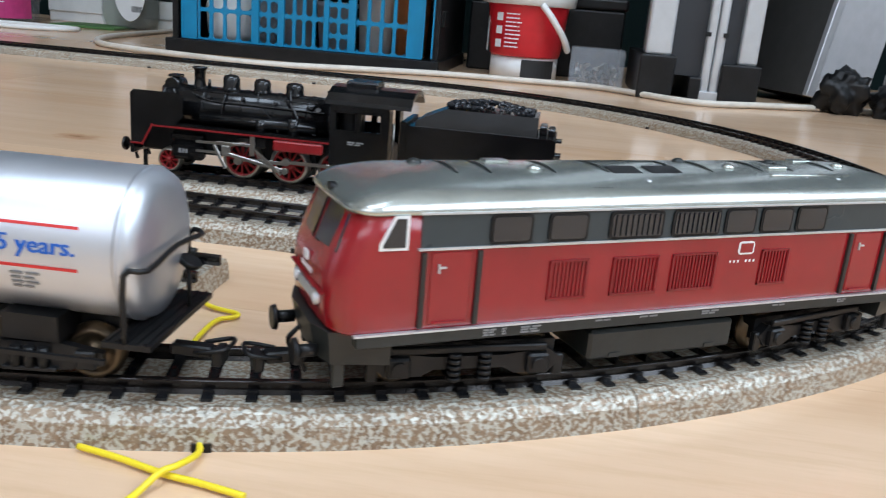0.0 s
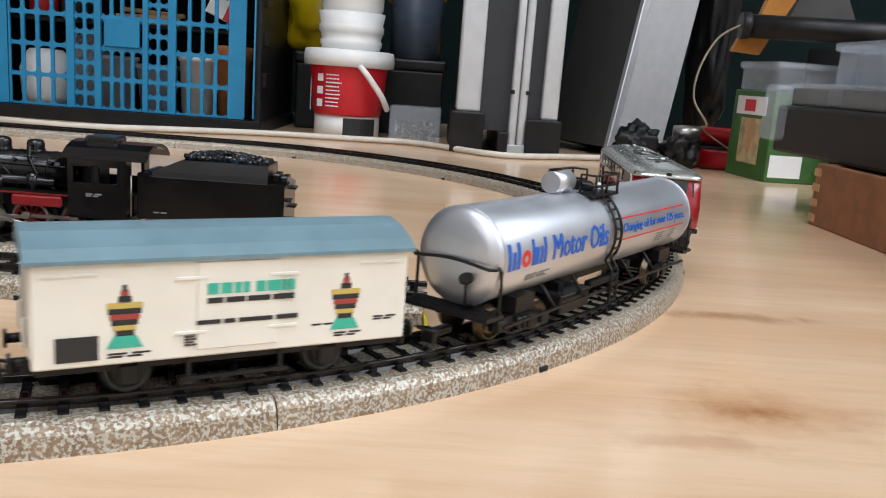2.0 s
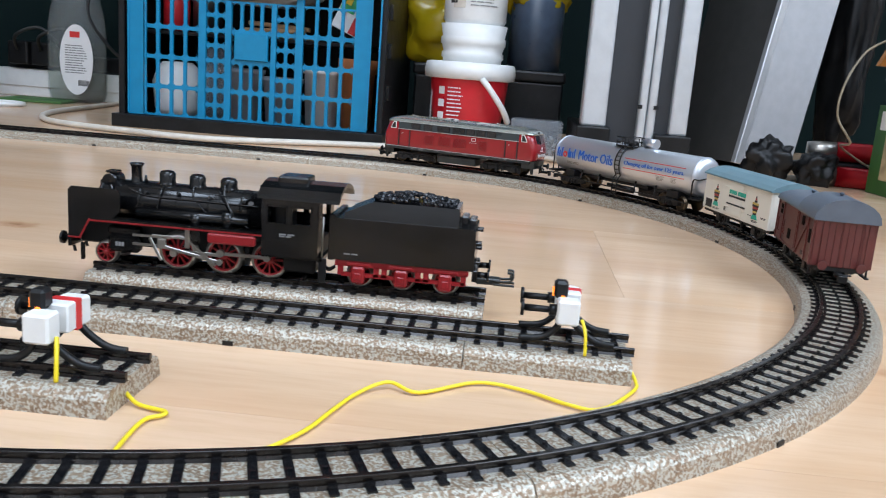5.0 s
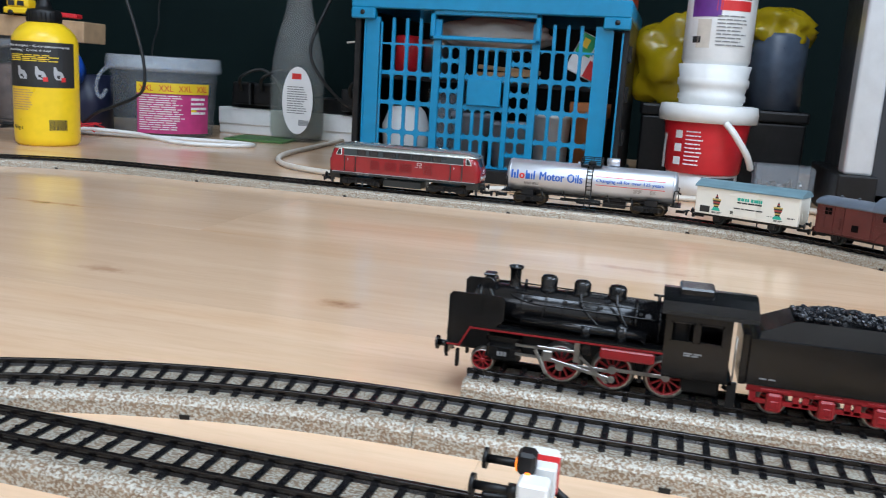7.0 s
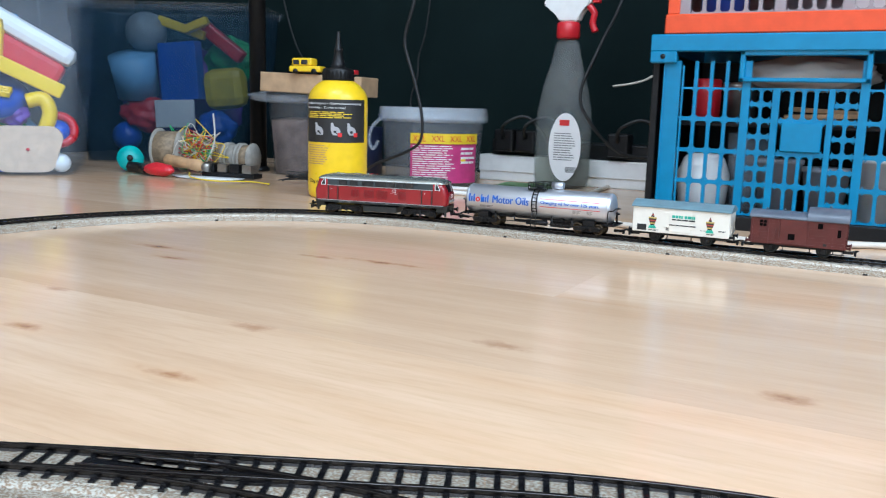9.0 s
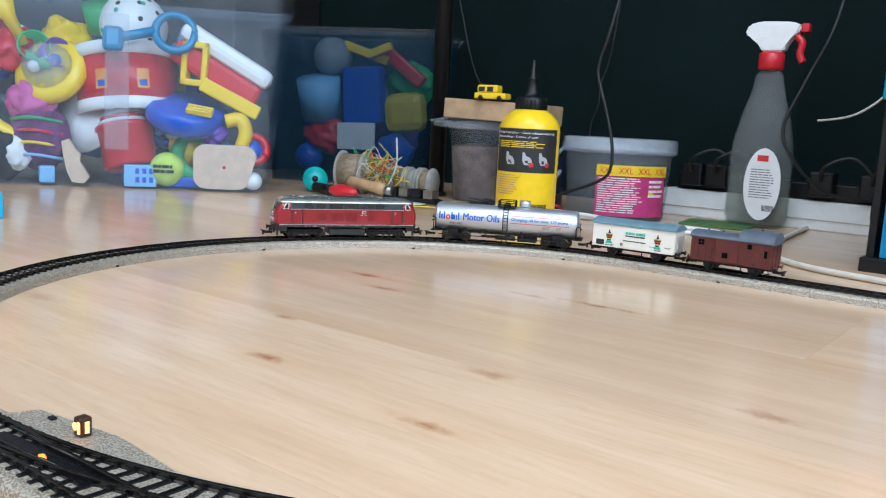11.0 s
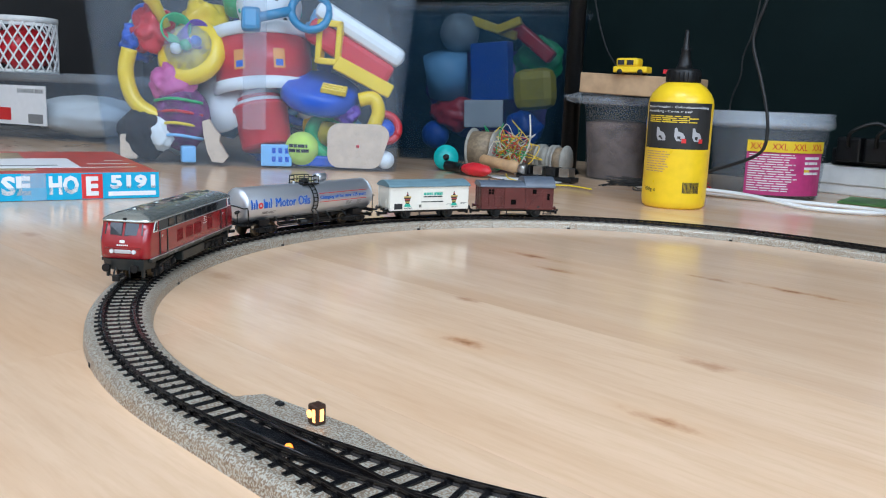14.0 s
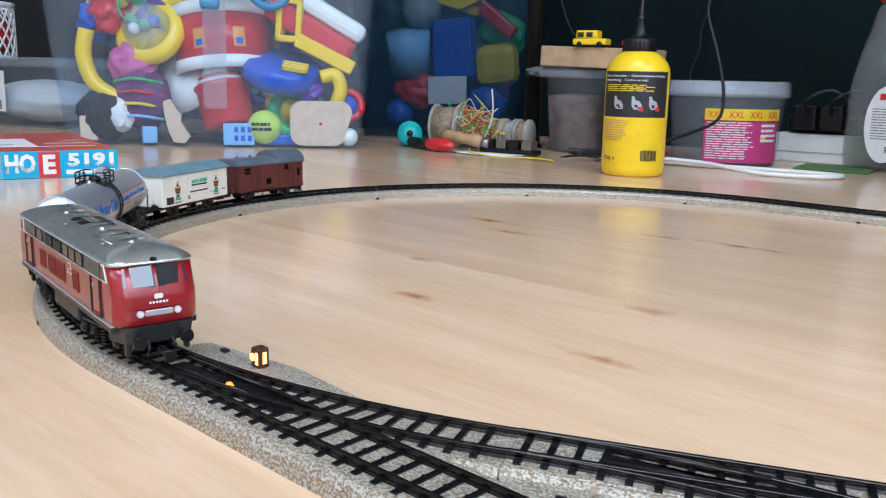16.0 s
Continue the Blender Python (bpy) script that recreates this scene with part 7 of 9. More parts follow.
spray_bottle()
duct = thing("cable_duct", "white plastic cable duct lying along the wall", "duct")
part("duct_body", made(box, (-0.80, 1.00, 0.0), (-0.36, 1.06, 0.050), 0.002), WHITE, duct)
part("duct_cover", made(box, (-0.80, 0.997, 0.018), (-0.36, 1.0, 0.050), 0.001), WHITE, duct)
strip = thing("power_strip", "black power strip with plugs on the duct", "power strip")
part("strip_body", made(box, (-0.78, 1.01, 0.0505), (-0.40, 1.06, 0.080), 0.003), BLACK, strip)
for k, x in enumerate((-0.745, -0.700, -0.52, -0.44)):
    plug = part("plug", made(box, (x - 0.020, 0.985, 0.058), (x + 0.020, 1.02, 0.100), 0.004), BLACK, strip)
    c = bmesh.new()
    tube(c, [(x, 0.985, 0.085), (x + 0.01, 0.965, 0.11), (x + 0.05, 0.975, 0.125), (x + 0.085, 0.985, 0.09), (x + 0.09, 0.99, 0.055)], 0.0032, 8)
    part("plug_cord", c, RUBBER, plug)
for m, (lab, cat, mat, r, pts) in enumerate((
    ("thin black cable hanging down before the bucket to the floor", "cable", RUBBER, 0.0026, [(-0.756, 0.760, 0.62), (-0.770, 0.720, 0.42), (-0.7860, 0.705, 0.3060), (-0.7990, 0.705, 0.2640), (-0.8010, 0.705, 0.2350), (-0.7850, 0.705, 0.1890), (-0.7720, 0.705, 0.1470), (-0.7660, 0.705, 0.1140), (-0.7690, 0.705, 0.0840), (-0.7880, 0.705, 0.0680), (-0.8240, 0.705, 0.0530), (-0.8610, 0.705, 0.0380), (-0.911, 0.73, 0.010), (-0.941, 0.78, 0.004)]),
    ("thin black cable hanging beside the spray bottle", "cable", RUBBER, 0.0028, [(-0.50, 1.04, 0.60), (-0.525, 1.0, 0.36), (-0.545, 0.93, 0.25), (-0.565, 0.90, 0.17), (-0.545, 0.90, 0.12), (-0.50, 0.93, 0.07), (-0.44, 0.97, 0.06)]),
    ("thin pale cord drooping against the wall", "cord", CABLE_WHITE, 0.0022, [(-0.46, 1.10, 0.60), (-0.425, 1.10, 0.42), (-0.42, 1.09, 0.34), (-0.445, 1.08, 0.25), (-0.49, 1.05, 0.20), (-0.545, 1.02, 0.185)]),
    ("off-white cable lying on the floor behind the track", "cable", CABLE_WHITE, 0.0038, [(-0.533, 0.985, 0.004), (-0.515, 0.80, 0.004), (-0.492, 0.64, 0.004), (-0.425, 0.53, 0.004), (-0.30, 0.485, 0.004), (-0.194, 0.470, 0.004), (-0.09, 0.520, 0.004), (0.01, 0.565, 0.004), (0.12, 0.580, 0.004), (0.21, 0.585, 0.004), (0.313, 0.50, 0.004), (0.40, 0.54, 0.004), (0.48, 0.58, 0.004), (0.58, 0.60, 0.004)]),
    ("white cable looped on the floor by the bucket", "cable", WHITE, 0.0035, [(-0.98, 0.70, 0.004), (-0.90, 0.70, 0.012), (-0.80, 0.72, 0.010), (-0.70, 0.70, 0.004), (-0.62, 0.72, 0.004), (-0.60, 0.76, 0.004), (-0.66, 0.77, 0.004), (-0.80, 0.745, 0.004), (-0.92, 0.73, 0.004)]),
    ("thin dark cord on the wall behind the post", "cord", RUBBER, 0.0018, [(-1.440, 1.125, 0.543), (-1.392, 1.125, 0.389), (-1.370, 1.125, 0.318), (-1.345, 1.125, 0.261), (-1.306, 1.125, 0.208), (-1.272, 1.125, 0.135)]),
    ("thin dark cord on the wall above the bucket", "cord", RUBBER, 0.0018, [(-0.978, 1.125, 0.519), (-0.991, 1.125, 0.370), (-1.002, 1.125, 0.293), (-1.017, 1.125, 0.246), (-1.019, 1.125, 0.203), (-1.034, 1.125, 0.157), (-1.033, 1.125, 0.099)]),
)):
    b = bmesh.new()
    tube(b, pts, r, 8)
    simple_thing(cat, b, mat, lab, cat)
wires = bmesh.new()
rnd = random.Random(8)
for k in range(9):
    a = [(-0.96 + rnd.uniform(-0.07, 0.05), 0.68 + rnd.uniform(-0.03, 0.05), 0.003 + rnd.uniform(0, 0.018)) for _ in range(5)]
    tube(wires, a, 0.0009, 5, 5)
tagged(simple_thing("wire_tangle", wires, RUBBER, "tangle of thin black wire on the floor", "wire"), kind="stuff")
wires = bmesh.new()
for k in range(6):
    a = [(-0.91 + rnd.uniform(-0.03, 0.06), 0.70 + rnd.uniform(-0.02, 0.03), 0.004 + rnd.uniform(0, 0.02)) for _ in range(4)]
    tube(wires, a, 0.0012, 5, 5)
tagged(simple_thing("wire_tangle", wires, TOY_RED, "short red wire ends beside the glue bottle", "wire"), kind="stuff")
simple_thing("notebook", made(box, (-0.05, -0.05, 0), (0.06, 0.05, 0.004), 0.001), surf("dull_green_card", (0.06, 0.16, 0.04), 0.5), "flat green booklet on the floor", "booklet", pose(-0.66, 0.90, 0.0, 0, 0, 8))

# ---- pail, tub and bottle beside the crate ----
def red_pail():
    t = thing("paint_pail", "red plastic pail with white lid and handle", "pail", pose(0.107, 0.672, 0.030))
    part("pail_body", made(lathe, ((0, 0), (0.046, 0), (0.048, 0.003), (0.055, 0.072), (0.055, 0.076)), 40), TOY_RED, t, "red pail wall")
    part("lid", made(lathe, ((0.056, 0.066), (0.0625, 0.067), (0.0635, 0.078), (0.0615, 0.088), (0.056, 0.089), (0, 0.087)), 40), WHITE, t, "thick white lid")
    az = -97
    for k in range(3):
        part("pictogram", wrap(made(block, (-0.030, -0.0006, 0.050 - k * 0.017), (0.010, 0.0006, 0.010)), 0.0515, az, 0.001), LABEL_WHITE, t, "small white square sign")
    part("small_print", wrap(flat_bars(9, -0.020, 0.004, 0.055, 0.0016, 0.0036, 31), 0.0520, az, 0.001), LABEL_WHITE, t)
    h = bmesh.new()
    tube(h, [(0.020, -0.058, 0.068), (0.032, -0.060, 0.055), (0.050, -0.050, 0.030), (0.058, -0.034, 0.012)], 0.0042, 8)
    part("handle", h, WHITE, t, "white plastic handle")
    part("white_stripe", wrap(patch(0.010, 0.004, 0.064, 3), 0.0515, -165, 0.001), LABEL_WHITE, t)


red_pail()
stand = thing("white_tin", "white and black tin standing under the pail", "tin", pose(0.107, 0.675, 0))
part("tin_body", made(lathe, ((0, 0), (0.046, 0), (0.046, 0.030), (0, 0.030)), 32), WHITE, stand)
part("dark_label", wrap(patch(0.05, 0.003, 0.027, 8), 0.046, -60), PRINT_BLACK, stand, "black label field")
tub = thing("white_tub", "ribbed white tub stacked on the pail", "tub", pose(0.108, 0.672, 0.1175))
part("tub_body", made(lathe, ((0, 0), (0.040, 0), (0.041, 0.006), (0.043, 0.008), (0.043, 0.014), (0.041, 0.016), (0.043, 0.024), (0.045, 0.026), (0.045, 0.034), (0.043, 0.036), (0.046, 0.052), (0.0, 0.052)), 36), WHITE, tub)
bot = thing("white_spirit_bottle", "white plastic bottle with purple and black label", "bottle", pose(0.108, 0.672, 0.1695))
part("bottle_body", made(lathe, ((0, 0), (0.040, 0), (0.043, 0.006), (0.043, 0.130), (0.020, 0.160), (0, 0.161)), 36), WHITE, bot)
for w, z0, z1, az, mat in ((0.040, 0.058, 0.125, -118, surf("purple_print", (0.12, 0.03, 0.22), 0.4)), (0.045, 0.080, 0.092, -70, PRINT_BLACK), (0.045, 0.066, 0.078, -70, PRINT_RED), (0.018, 0.020, 0.055, -118, CABLE_WHITE), (0.012, 0.026, 0.034, -130, PRINT_BLACK)):
    part("label_field", wrap(patch(w, z0, z1, 8), 0.043, az), mat, bot)
part("small_print", wrap(flat_bars(9, -0.02, 0.02, 0.060, 0.0016, 0.0028, 41), 0.043, -70), PRINT_GREY, bot)
YBAG = clear("yellow_bag_film", (0.60, 0.44, 0.01), 0.2, 0.6)
simple_thing("yellow_bag", made(crumpled, (0.062, 0.790, 0.175), (0.060, 0.03, 0.062), 7, 4, 0.35), YBAG, "crumpled yellow plastic bag behind the pail", "bag")
simple_thing("yellow_bag", made(crumpled, (0.190, 0.800, 0.225), (0.045, 0.03, 0.030), 9, 4, 0.35), YBAG, "crumpled yellow plastic bag behind the pail", "bag")
dark = thing("dark_box", "black plastic box behind the pail", "box")
part("box_body", made(box, (0.018, 0.763, 0.0), (0.242, 0.947, 0.098), 0.003), BLACK, dark)
part("lid", made(box, (0.015, 0.760, 0.098), (0.245, 0.950, 0.115), 0.004), BLACK, dark)
simple_thing("blue_grey_jar", made(lathe, ((0.04, 0), (0.04, 0.10), (0.036, 0.105), (0, 0.106)), 24), surf("blue_grey_plastic", (0.08, 0.11, 0.16), 0.3), "blue-grey jar behind the pail", "jar", pose(0.195, 0.80, 0.1155))
clearbox = thing("parts_box", "small clear plastic box with metal bits", "box", pose(0.205, 0.640, 0))
part("box_wall", made(box, (-0.035, -0.025, 0), (0.035, 0.025, 0.050), 0.002), CLEAR, clearbox)
bits = bmesh.new()
rnd = random.Random(4)
for k in range(40):
    block(bits, (0, 0, 0), (rnd.uniform(0.004, 0.014), 0.004, 0.003), 0, pose(rnd.uniform(-0.026, 0.026), rnd.uniform(-0.018, 0.018), rnd.uniform(0.006, 0.028), rnd.uniform(0, 180), rnd.uniform(0, 180), rnd.uniform(0, 180)))
tagged(part("metal_bits", bits, STEEL, clearbox, "loose metal bits"), kind="stuff")


def tall_case():
    t = thing("tall_case", "tall grey panelled case with aluminium edges and black feet", "case", pose(0, 0, 0))
    y = 0.55
    part("panel", made(box, (0.270, y + 0.006, 0.030), (0.380, y + 0.20, 1.1)), CASE_GREY, t, "dark grey panel")
    for a, b, z in ((0.257, 0.288, 0.052), (0.326, 0.3365, 0.012), (0.3375, 0.348, 0.012), (0.366, 0.388, 0.048)):
        part("edge_profile", made(box, (a, y - 0.004, z), (b, y + 0.03, 1.1), 0.003), ALU, t, "satin aluminium edge profile")
    for x in (0.324, 0.344):
        part("catch", made(box, (x, y - 0.006, 0.078), (x + 0.006, y - 0.003, 0.083)), BLACK, t)
    for a, b, h in ((0.252, 0.294, 0.052), (0.312, 0.326, 0.03), (0.348, 0.393, 0.048)):
        part("foot", made(box, (a, y - 0.010, 0), (b, y + 0.19, h), 0.002), BLACK, t, "black plastic corner foot")
    part("foot_plate", made(box, (0.315, y - 0.006, 0), (0.358, y + 0.004, 0.014), 0.001), ALU, t)


tall_case()
plank = thing("leaning_board", "pale grey boxed board leaning against the wall", "board", pose(0.478, 0.640, 0.013, 0, 10, 26))
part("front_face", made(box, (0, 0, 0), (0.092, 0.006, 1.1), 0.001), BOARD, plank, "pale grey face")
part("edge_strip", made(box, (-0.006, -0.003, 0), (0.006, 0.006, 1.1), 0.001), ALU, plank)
# the side's shade is put into its dark colour
part("side_face", made(box, (-0.003, 0.006, 0), (0.080, 0.15, 1.1)), BOARD_DARK, plank, "side coloured dark for its shade")
simple_thing("black_bag", made(crumpled, (0.640, 0.76, 0.20), (0.028, 0.05, 0.19), 13, 4, 0.4), BLACK, "crumpled black plastic bag against the wall", "bag")
for k, (x, y, sx, sz, sd) in enumerate(((0.500, 0.575, 0.026, 0.026, 1), (0.555, 0.565, 0.022, 0.020, 4))):
    simple_thing("black_scrap", made(crumpled, (x, y, sz * 0.95), (sx, 0.02, sz), sd, 3, 0.5), BLACK, "crumpled scrap of black foil on the floor", "scrap", None, "black scraps")
LAMP_RED = surf("dark_red_anodised_metal", (0.30, 0.006, 0.010), 0.22, 0.4, var=0.1)
torch = thing("hand_lamp", "red cylindrical hand lamp with chrome ends on the floor", "lamp", pose(0.60, 0.56, 0.013, 0, 90, -12))
part("barrel", made(lathe, ((0.013, -0.02), (0.013, 0.09), (0.011, 0.095), (0, 0.095)), 20), LAMP_RED, torch)
part("chrome_end", made(lathe, ((0, -0.05), (0.010, -0.05), (0.012, -0.035), (0.012, -0.02)), 20), STEEL, torch)
torch2 = thing("hand_lamp", "second red hand lamp lying on the first", "lamp", pose(0.60, 0.60, 0.0415, 0, 90, -12))
part("barrel", made(lathe, ((0.013, -0.01), (0.013, 0.10), (0.011, 0.105), (0, 0.105)), 20), LAMP_RED, torch2)
part("chrome_end", made(lathe, ((0, -0.045), (0.010, -0.045), (0.012, -0.03), (0.012, -0.01)), 20), STEEL, torch2)
simple_thing("dark_support", made(box, (0.57, 0.585, 0), (0.70, 0.62, 0.028), 0.002), BLACK, "black support under the hand lamp", "support")
green = thing("green_carton", "green and white printed carton on the floor", "carton", pose(0.620, 0.44, 0, 0, 0, 8))
part("carton_body", made(box, (0, 0.0, 0), (0.10, 0.095, 0.105), 0.001), surf("green_card", (0.035, 0.12, 0.025), 0.5), green)
part("white_field", made(box, (-0.0006, 0.015, 0.076), (0, 0.085, 0.098)), LABEL_WHITE, green)
part("picture_field", made(box, (-0.0006, 0.022, 0.018), (0, 0.070, 0.072)), surf("sand_print", (0.42, 0.32, 0.18), 0.5, var=0.3, scale=60), green, "sand-coloured printed picture")
part("red_field", made(box, (-0.001, 0.04, 0.080), (-0.0006, 0.065, 0.094)), PRINT_RED, green)
part("brown_field", made(box, (-0.001, 0.035, 0.034), (-0.0006, 0.055, 0.072)), WOOD, green)
part("paper_label", made(box, (0.004, -0.0006, 0.006), (0.045, 0, 0.032)), LABEL_WHITE, green)
clearpot = thing("clear_box", "milky plastic box on the green carton", "box", pose(0.622, 0.447, 0.1055, 0, 0, 8))
part("box_wall", made(box, (0, 0, 0), (0.09, 0.085, 0.032), 0.003), FROSTED, clearpot)
part("box_rim", made(box, (-0.003, -0.003, 0.026), (0.093, 0.088, 0.034), 0.002), FROSTED, clearpot)
wbox = thing("wooden_box", "stained wooden box with finger joints on the floor", "box", pose(0.535, 0.128, 0, 0, 0, 0))
part("front_board", made(box, (0, -0.36, 0), (0.008, 0, 0.049), 0.0008), ORANGE_WOOD, wbox)
part("back_board", made(box, (0.30, -0.36, 0), (0.308, 0, 0.049), 0.0008), ORANGE_WOOD, wbox)
for y in (-0.36, -0.008):
    part("end_board", made(box, (0.008, y, 0), (0.30, y + 0.008, 0.049), 0.0008), ORANGE_WOOD, wbox)
part("lid_board", made(box, (0.006, -0.354, 0.040), (0.302, -0.006, 0.046)), ORANGE_WOOD, wbox)
for k in range(4):
    part("finger_joint", made(box, (-0.0008, -0.010, 0.003 + k * 0.012), (0.002, 0.0008, 0.009 + k * 0.012)), WOOD, wbox)
tray = thing("tool_case", "dark grey tool case with a clear lid on the wooden box", "case", pose(0.542, 0.240, 0.0495, 0, 0, 3))
part("case_body", made(box, (0, -0.40, 0), (0.30, 0, 0.042), 0.003), surf("dark_case_plastic", (0.018, 0.017, 0.016), 0.5), tray)
part("clear_lid", made(box, (0.004, -0.395, 0.042), (0.296, -0.004, 0.062), 0.004), CLEAR, tray)
for k in range(4):
    part("compartment", made(box, (0.006, -0.085 * k - 0.075, 0.0425), (0.20, -0.085 * k - 0.012, 0.058), 0.002), BLACK if k % 2 else CASE_GREY, tray)
part("corner_piece", made(box, (-0.012, -0.02, 0.010), (0.004, 0.006, 0.060), 0.004), FROSTED, tray, "frosted plastic end piece")
box2 = thing("clear_box", "stack of clear plastic boxes on the tool case", "box", pose(0.588, 0.235, 0.112, 0, 0, 3))
part("box_wall", made(box, (0, -0.20, 0), (0.16, 0, 0.036), 0.003), FROSTED, box2)
part("box_rim", made(box, (-0.003, -0.203, 0.030), (0.163, 0.003, 0.038), 0.002), FROSTED, box2)
tool = thing("orange_tool", "orange tool bracket with a thick black tube beside the boxes", "tool")
b = bmesh.new()
prism(b, [(0.574, 0.148), (0.606, 0.146), (0.616, 0.166), (0.668, 0.262), (0.628, 0.270), (0.602, 0.192), (0.584, 0.172)], -0.006, 0.006, pose(0, 0.478, 0) @ SIDE)
part("bracket", b, surf("orange_tool_plastic", (0.42, 0.15, 0.012), 0.45), tool, "orange plastic bracket")
b = bmesh.new()
prism(b, [(0.640, 0.185), (0.735, 0.170), (0.700, 0.240), (0.670, 0.258)], -0.008, 0.008, pose(0, 0.500, 0) @ SIDE)
part("web_plate", b, BOARD_DARK, tool)
b = bmesh.new()
rod(b, (0.578, 0.452, 0.176), (0.820, 0.430, 0.178), 0.0135, seg=20)
rod(b, (0.572, 0.4525, 0.176), (0.582, 0.4515, 0.176), 0.0150, seg=20)
part("tube", b, BLACK, tool)
part("tool_stand", made(box, (0.700, 0.420, 0.0), (0.860, 0.560, 0.1630), 0.004), BLACK, tool)
b = bmesh.new()
tube(b, [(0.572, 0.45, 0.176), (0.548, 0.45, 0.160), (0.528, 0.44, 0.125), (0.526, 0.44, 0.090), (0.548, 0.45, 0.062), (0.580, 0.56, 0.050), (0.640, 0.58, 0.020), (0.700, 0.575, 0.004)], 0.0013, 8)
part("cord", b, surf("tan_cord", (0.26, 0.21, 0.14), 0.5), tool, "thin tan cord")

# ---- storage rack post, toy bins, spools ----
post = thing("rack_post", "black metal rack post standing on the floor", "post", pose(-1.222, 0.835, 0))
part("tube", made(lathe, ((0.0165, 0.004), (0.0165, 2.0), (0, 2.0)), 20), BLACK, post)
part("foot", made(lathe, ((0, 0), (0.022, 0), (0.022, 0.005), (0.017, 0.010)), 20), BLACK, post)
for k in range(4):
    part("collar", made(lathe, ((0.0168, 0), (0.0185, 0.002), (0.0185, 0.018), (0.0168, 0.020)), 20, pose(0, 0, 0.45 + 0.4 * k), closed=False), BLACK, post)


def bin_shell(w0, d0, w1, d1, h, wall=0.003):
    bm = bmesh.new()
    o0, o1 = rounded(w0, d0, 0.03, 4), rounded(w1, d1, 0.035, 4)
    i0, i1 = rounded(w0 - 2 * wall, d0 - 2 * wall, 0.028, 4), rounded(w1 - 2 * wall, d1 - 2 * wall, 0.033, 4)
    stack(bm, [[(x, y, 0) for x, y in o0], [(x, y, h) for x, y in o1], [(x, y, h) for x, y in i1], [(x, y, wall) for x, y in i0]], smooth=False, cap=False)
    bm.faces.new([bm.verts.new((x, y, 0)) for x, y in o0][::-1])
    bm.faces.new([bm.verts.new((x, y, wall)) for x, y in i0])
    return bm


BIN_CLEAR = clear("clear_bin_plastic", (0.80, 0.90, 1.0), 0.05, 0.042)
BIN_DEEP = clear("clear_bin_plastic_dusty", (0.70, 0.78, 0.86), 0.12, 0.05)
# dark tint in the rear bin's wall dims the toys behind it
BIN_TINTED = clear("dark_tinted_bin_plastic", (0.05, 0.12, 0.18), 0.12, 0.12)
RIB = clear("milky_rib", (0.85, 0.88, 0.92), 0.15, 0.09)
TURN = math.degrees(math.atan2(0.730, 0.683))
W_BIN, D_BIN = 0.535, 0.37
FRONT_MID = Vector((-1.558, 0.315, 0))
BIN = Matrix.Translation(FRONT_MID) @ Matrix.Rotation(radians(TURN), 4, "Z") @ Matrix.Translation((0, D_BIN / 2, 0))
toybin = thing("storage_bin", "large clear plastic bin full of bright toys on the floor", "bin", BIN)
part("bin_wall", bin_shell(W_BIN, D_BIN, W_BIN + 0.07, D_BIN + 0.05, 0.37), BIN_CLEAR, toybin).visible_shadow = False
part("bin_rim", bin_shell(W_BIN + 0.072, D_BIN + 0.052, W_BIN + 0.09, D_BIN + 0.07, 0.02, 0.012), MILKY, toybin, m=pose(0, 0, 0.352))
part("handle_rib", made(box, (-0.012, -D_BIN / 2 - 0.004, 0.06), (0.030, -D_BIN / 2 + 0.001, 0.30), 0.002, pose(0, -0.008, 0, -3.2)), RIB, toybin, "milky upright rib")


def toy(name, bm, mat, label, a, b, z, rx=0, ry=0, rz=0):
    """A toy in the big bin: a along the front from its left end, b behind the front."""
    return simple_thing(name, bm, mat, label, "toy", BIN @ pose(a - W_BIN / 2, b - D_BIN / 2, z, rx, ry, rz), "toys in the bin")


def toy_group(name, label, a, b, z, rx=0, ry=0, rz=0):
    return thing(name, label, "toy", BIN @ pose(a - W_BIN / 2, b - D_BIN / 2, z, rx, ry, rz), "toys in the bin")


def ball(bm, r, seg=24):
    bmesh.ops.create_uvsphere(bm, u_segments=seg, v_segments=seg // 2, radius=r)
    for f in bm.faces:
        f.smooth = True


def ring(bm, R_, r_, seg=28):
    pts = [(R_ * math.cos(2 * math.pi * k / seg), R_ * math.sin(2 * math.pi * k / seg), 0) for k in range(seg + 1)]
    tube(bm, pts, r_, 10, 0)


drum = toy_group("toy_drum", "red toy drum with white rims", 0.276, 0.115, 0.140, -10, -5, 0)
part("drum_shell", made(lathe, ((0, 0), (0.093, 0), (0.093, 0.100), (0, 0.100)), 48), TOY_RED, drum)
part("drum_rim", made(lathe, ((0.092, -0.012), (0.099, -0.010), (0.099, 0.010), (0.092, 0.012)), 48, closed=False), WHITE, drum, "white rim")
part("drum_rim", made(lathe, ((0.092, 0.090), (0.099, 0.092), (0.101, 0.112), (0.094, 0.115), (0.08, 0.110), (0, 0.108)), 48), WHITE, drum, "white rim and skin")
for az in (-62, -108):
    part("sticker", wrap(patch(0.022, 0.026, 0.062, 6), 0.093, az), surf("orange_print", (0.75, 0.28, 0.05), 0.4), drum, "orange printed patch")
    part("sticker", wrap(patch(0.014, 0.030, 0.042, 6), 0.093, az, 0.0006), PRINT_BLUE, drum)
dotty = toy_group("toy_ball", "white ball with dark dots on the drum", 0.285, 0.11, 0.298)
part("ball_body", made(ball, 0.062), WHITE, dotty)
rnd = random.Random(3)
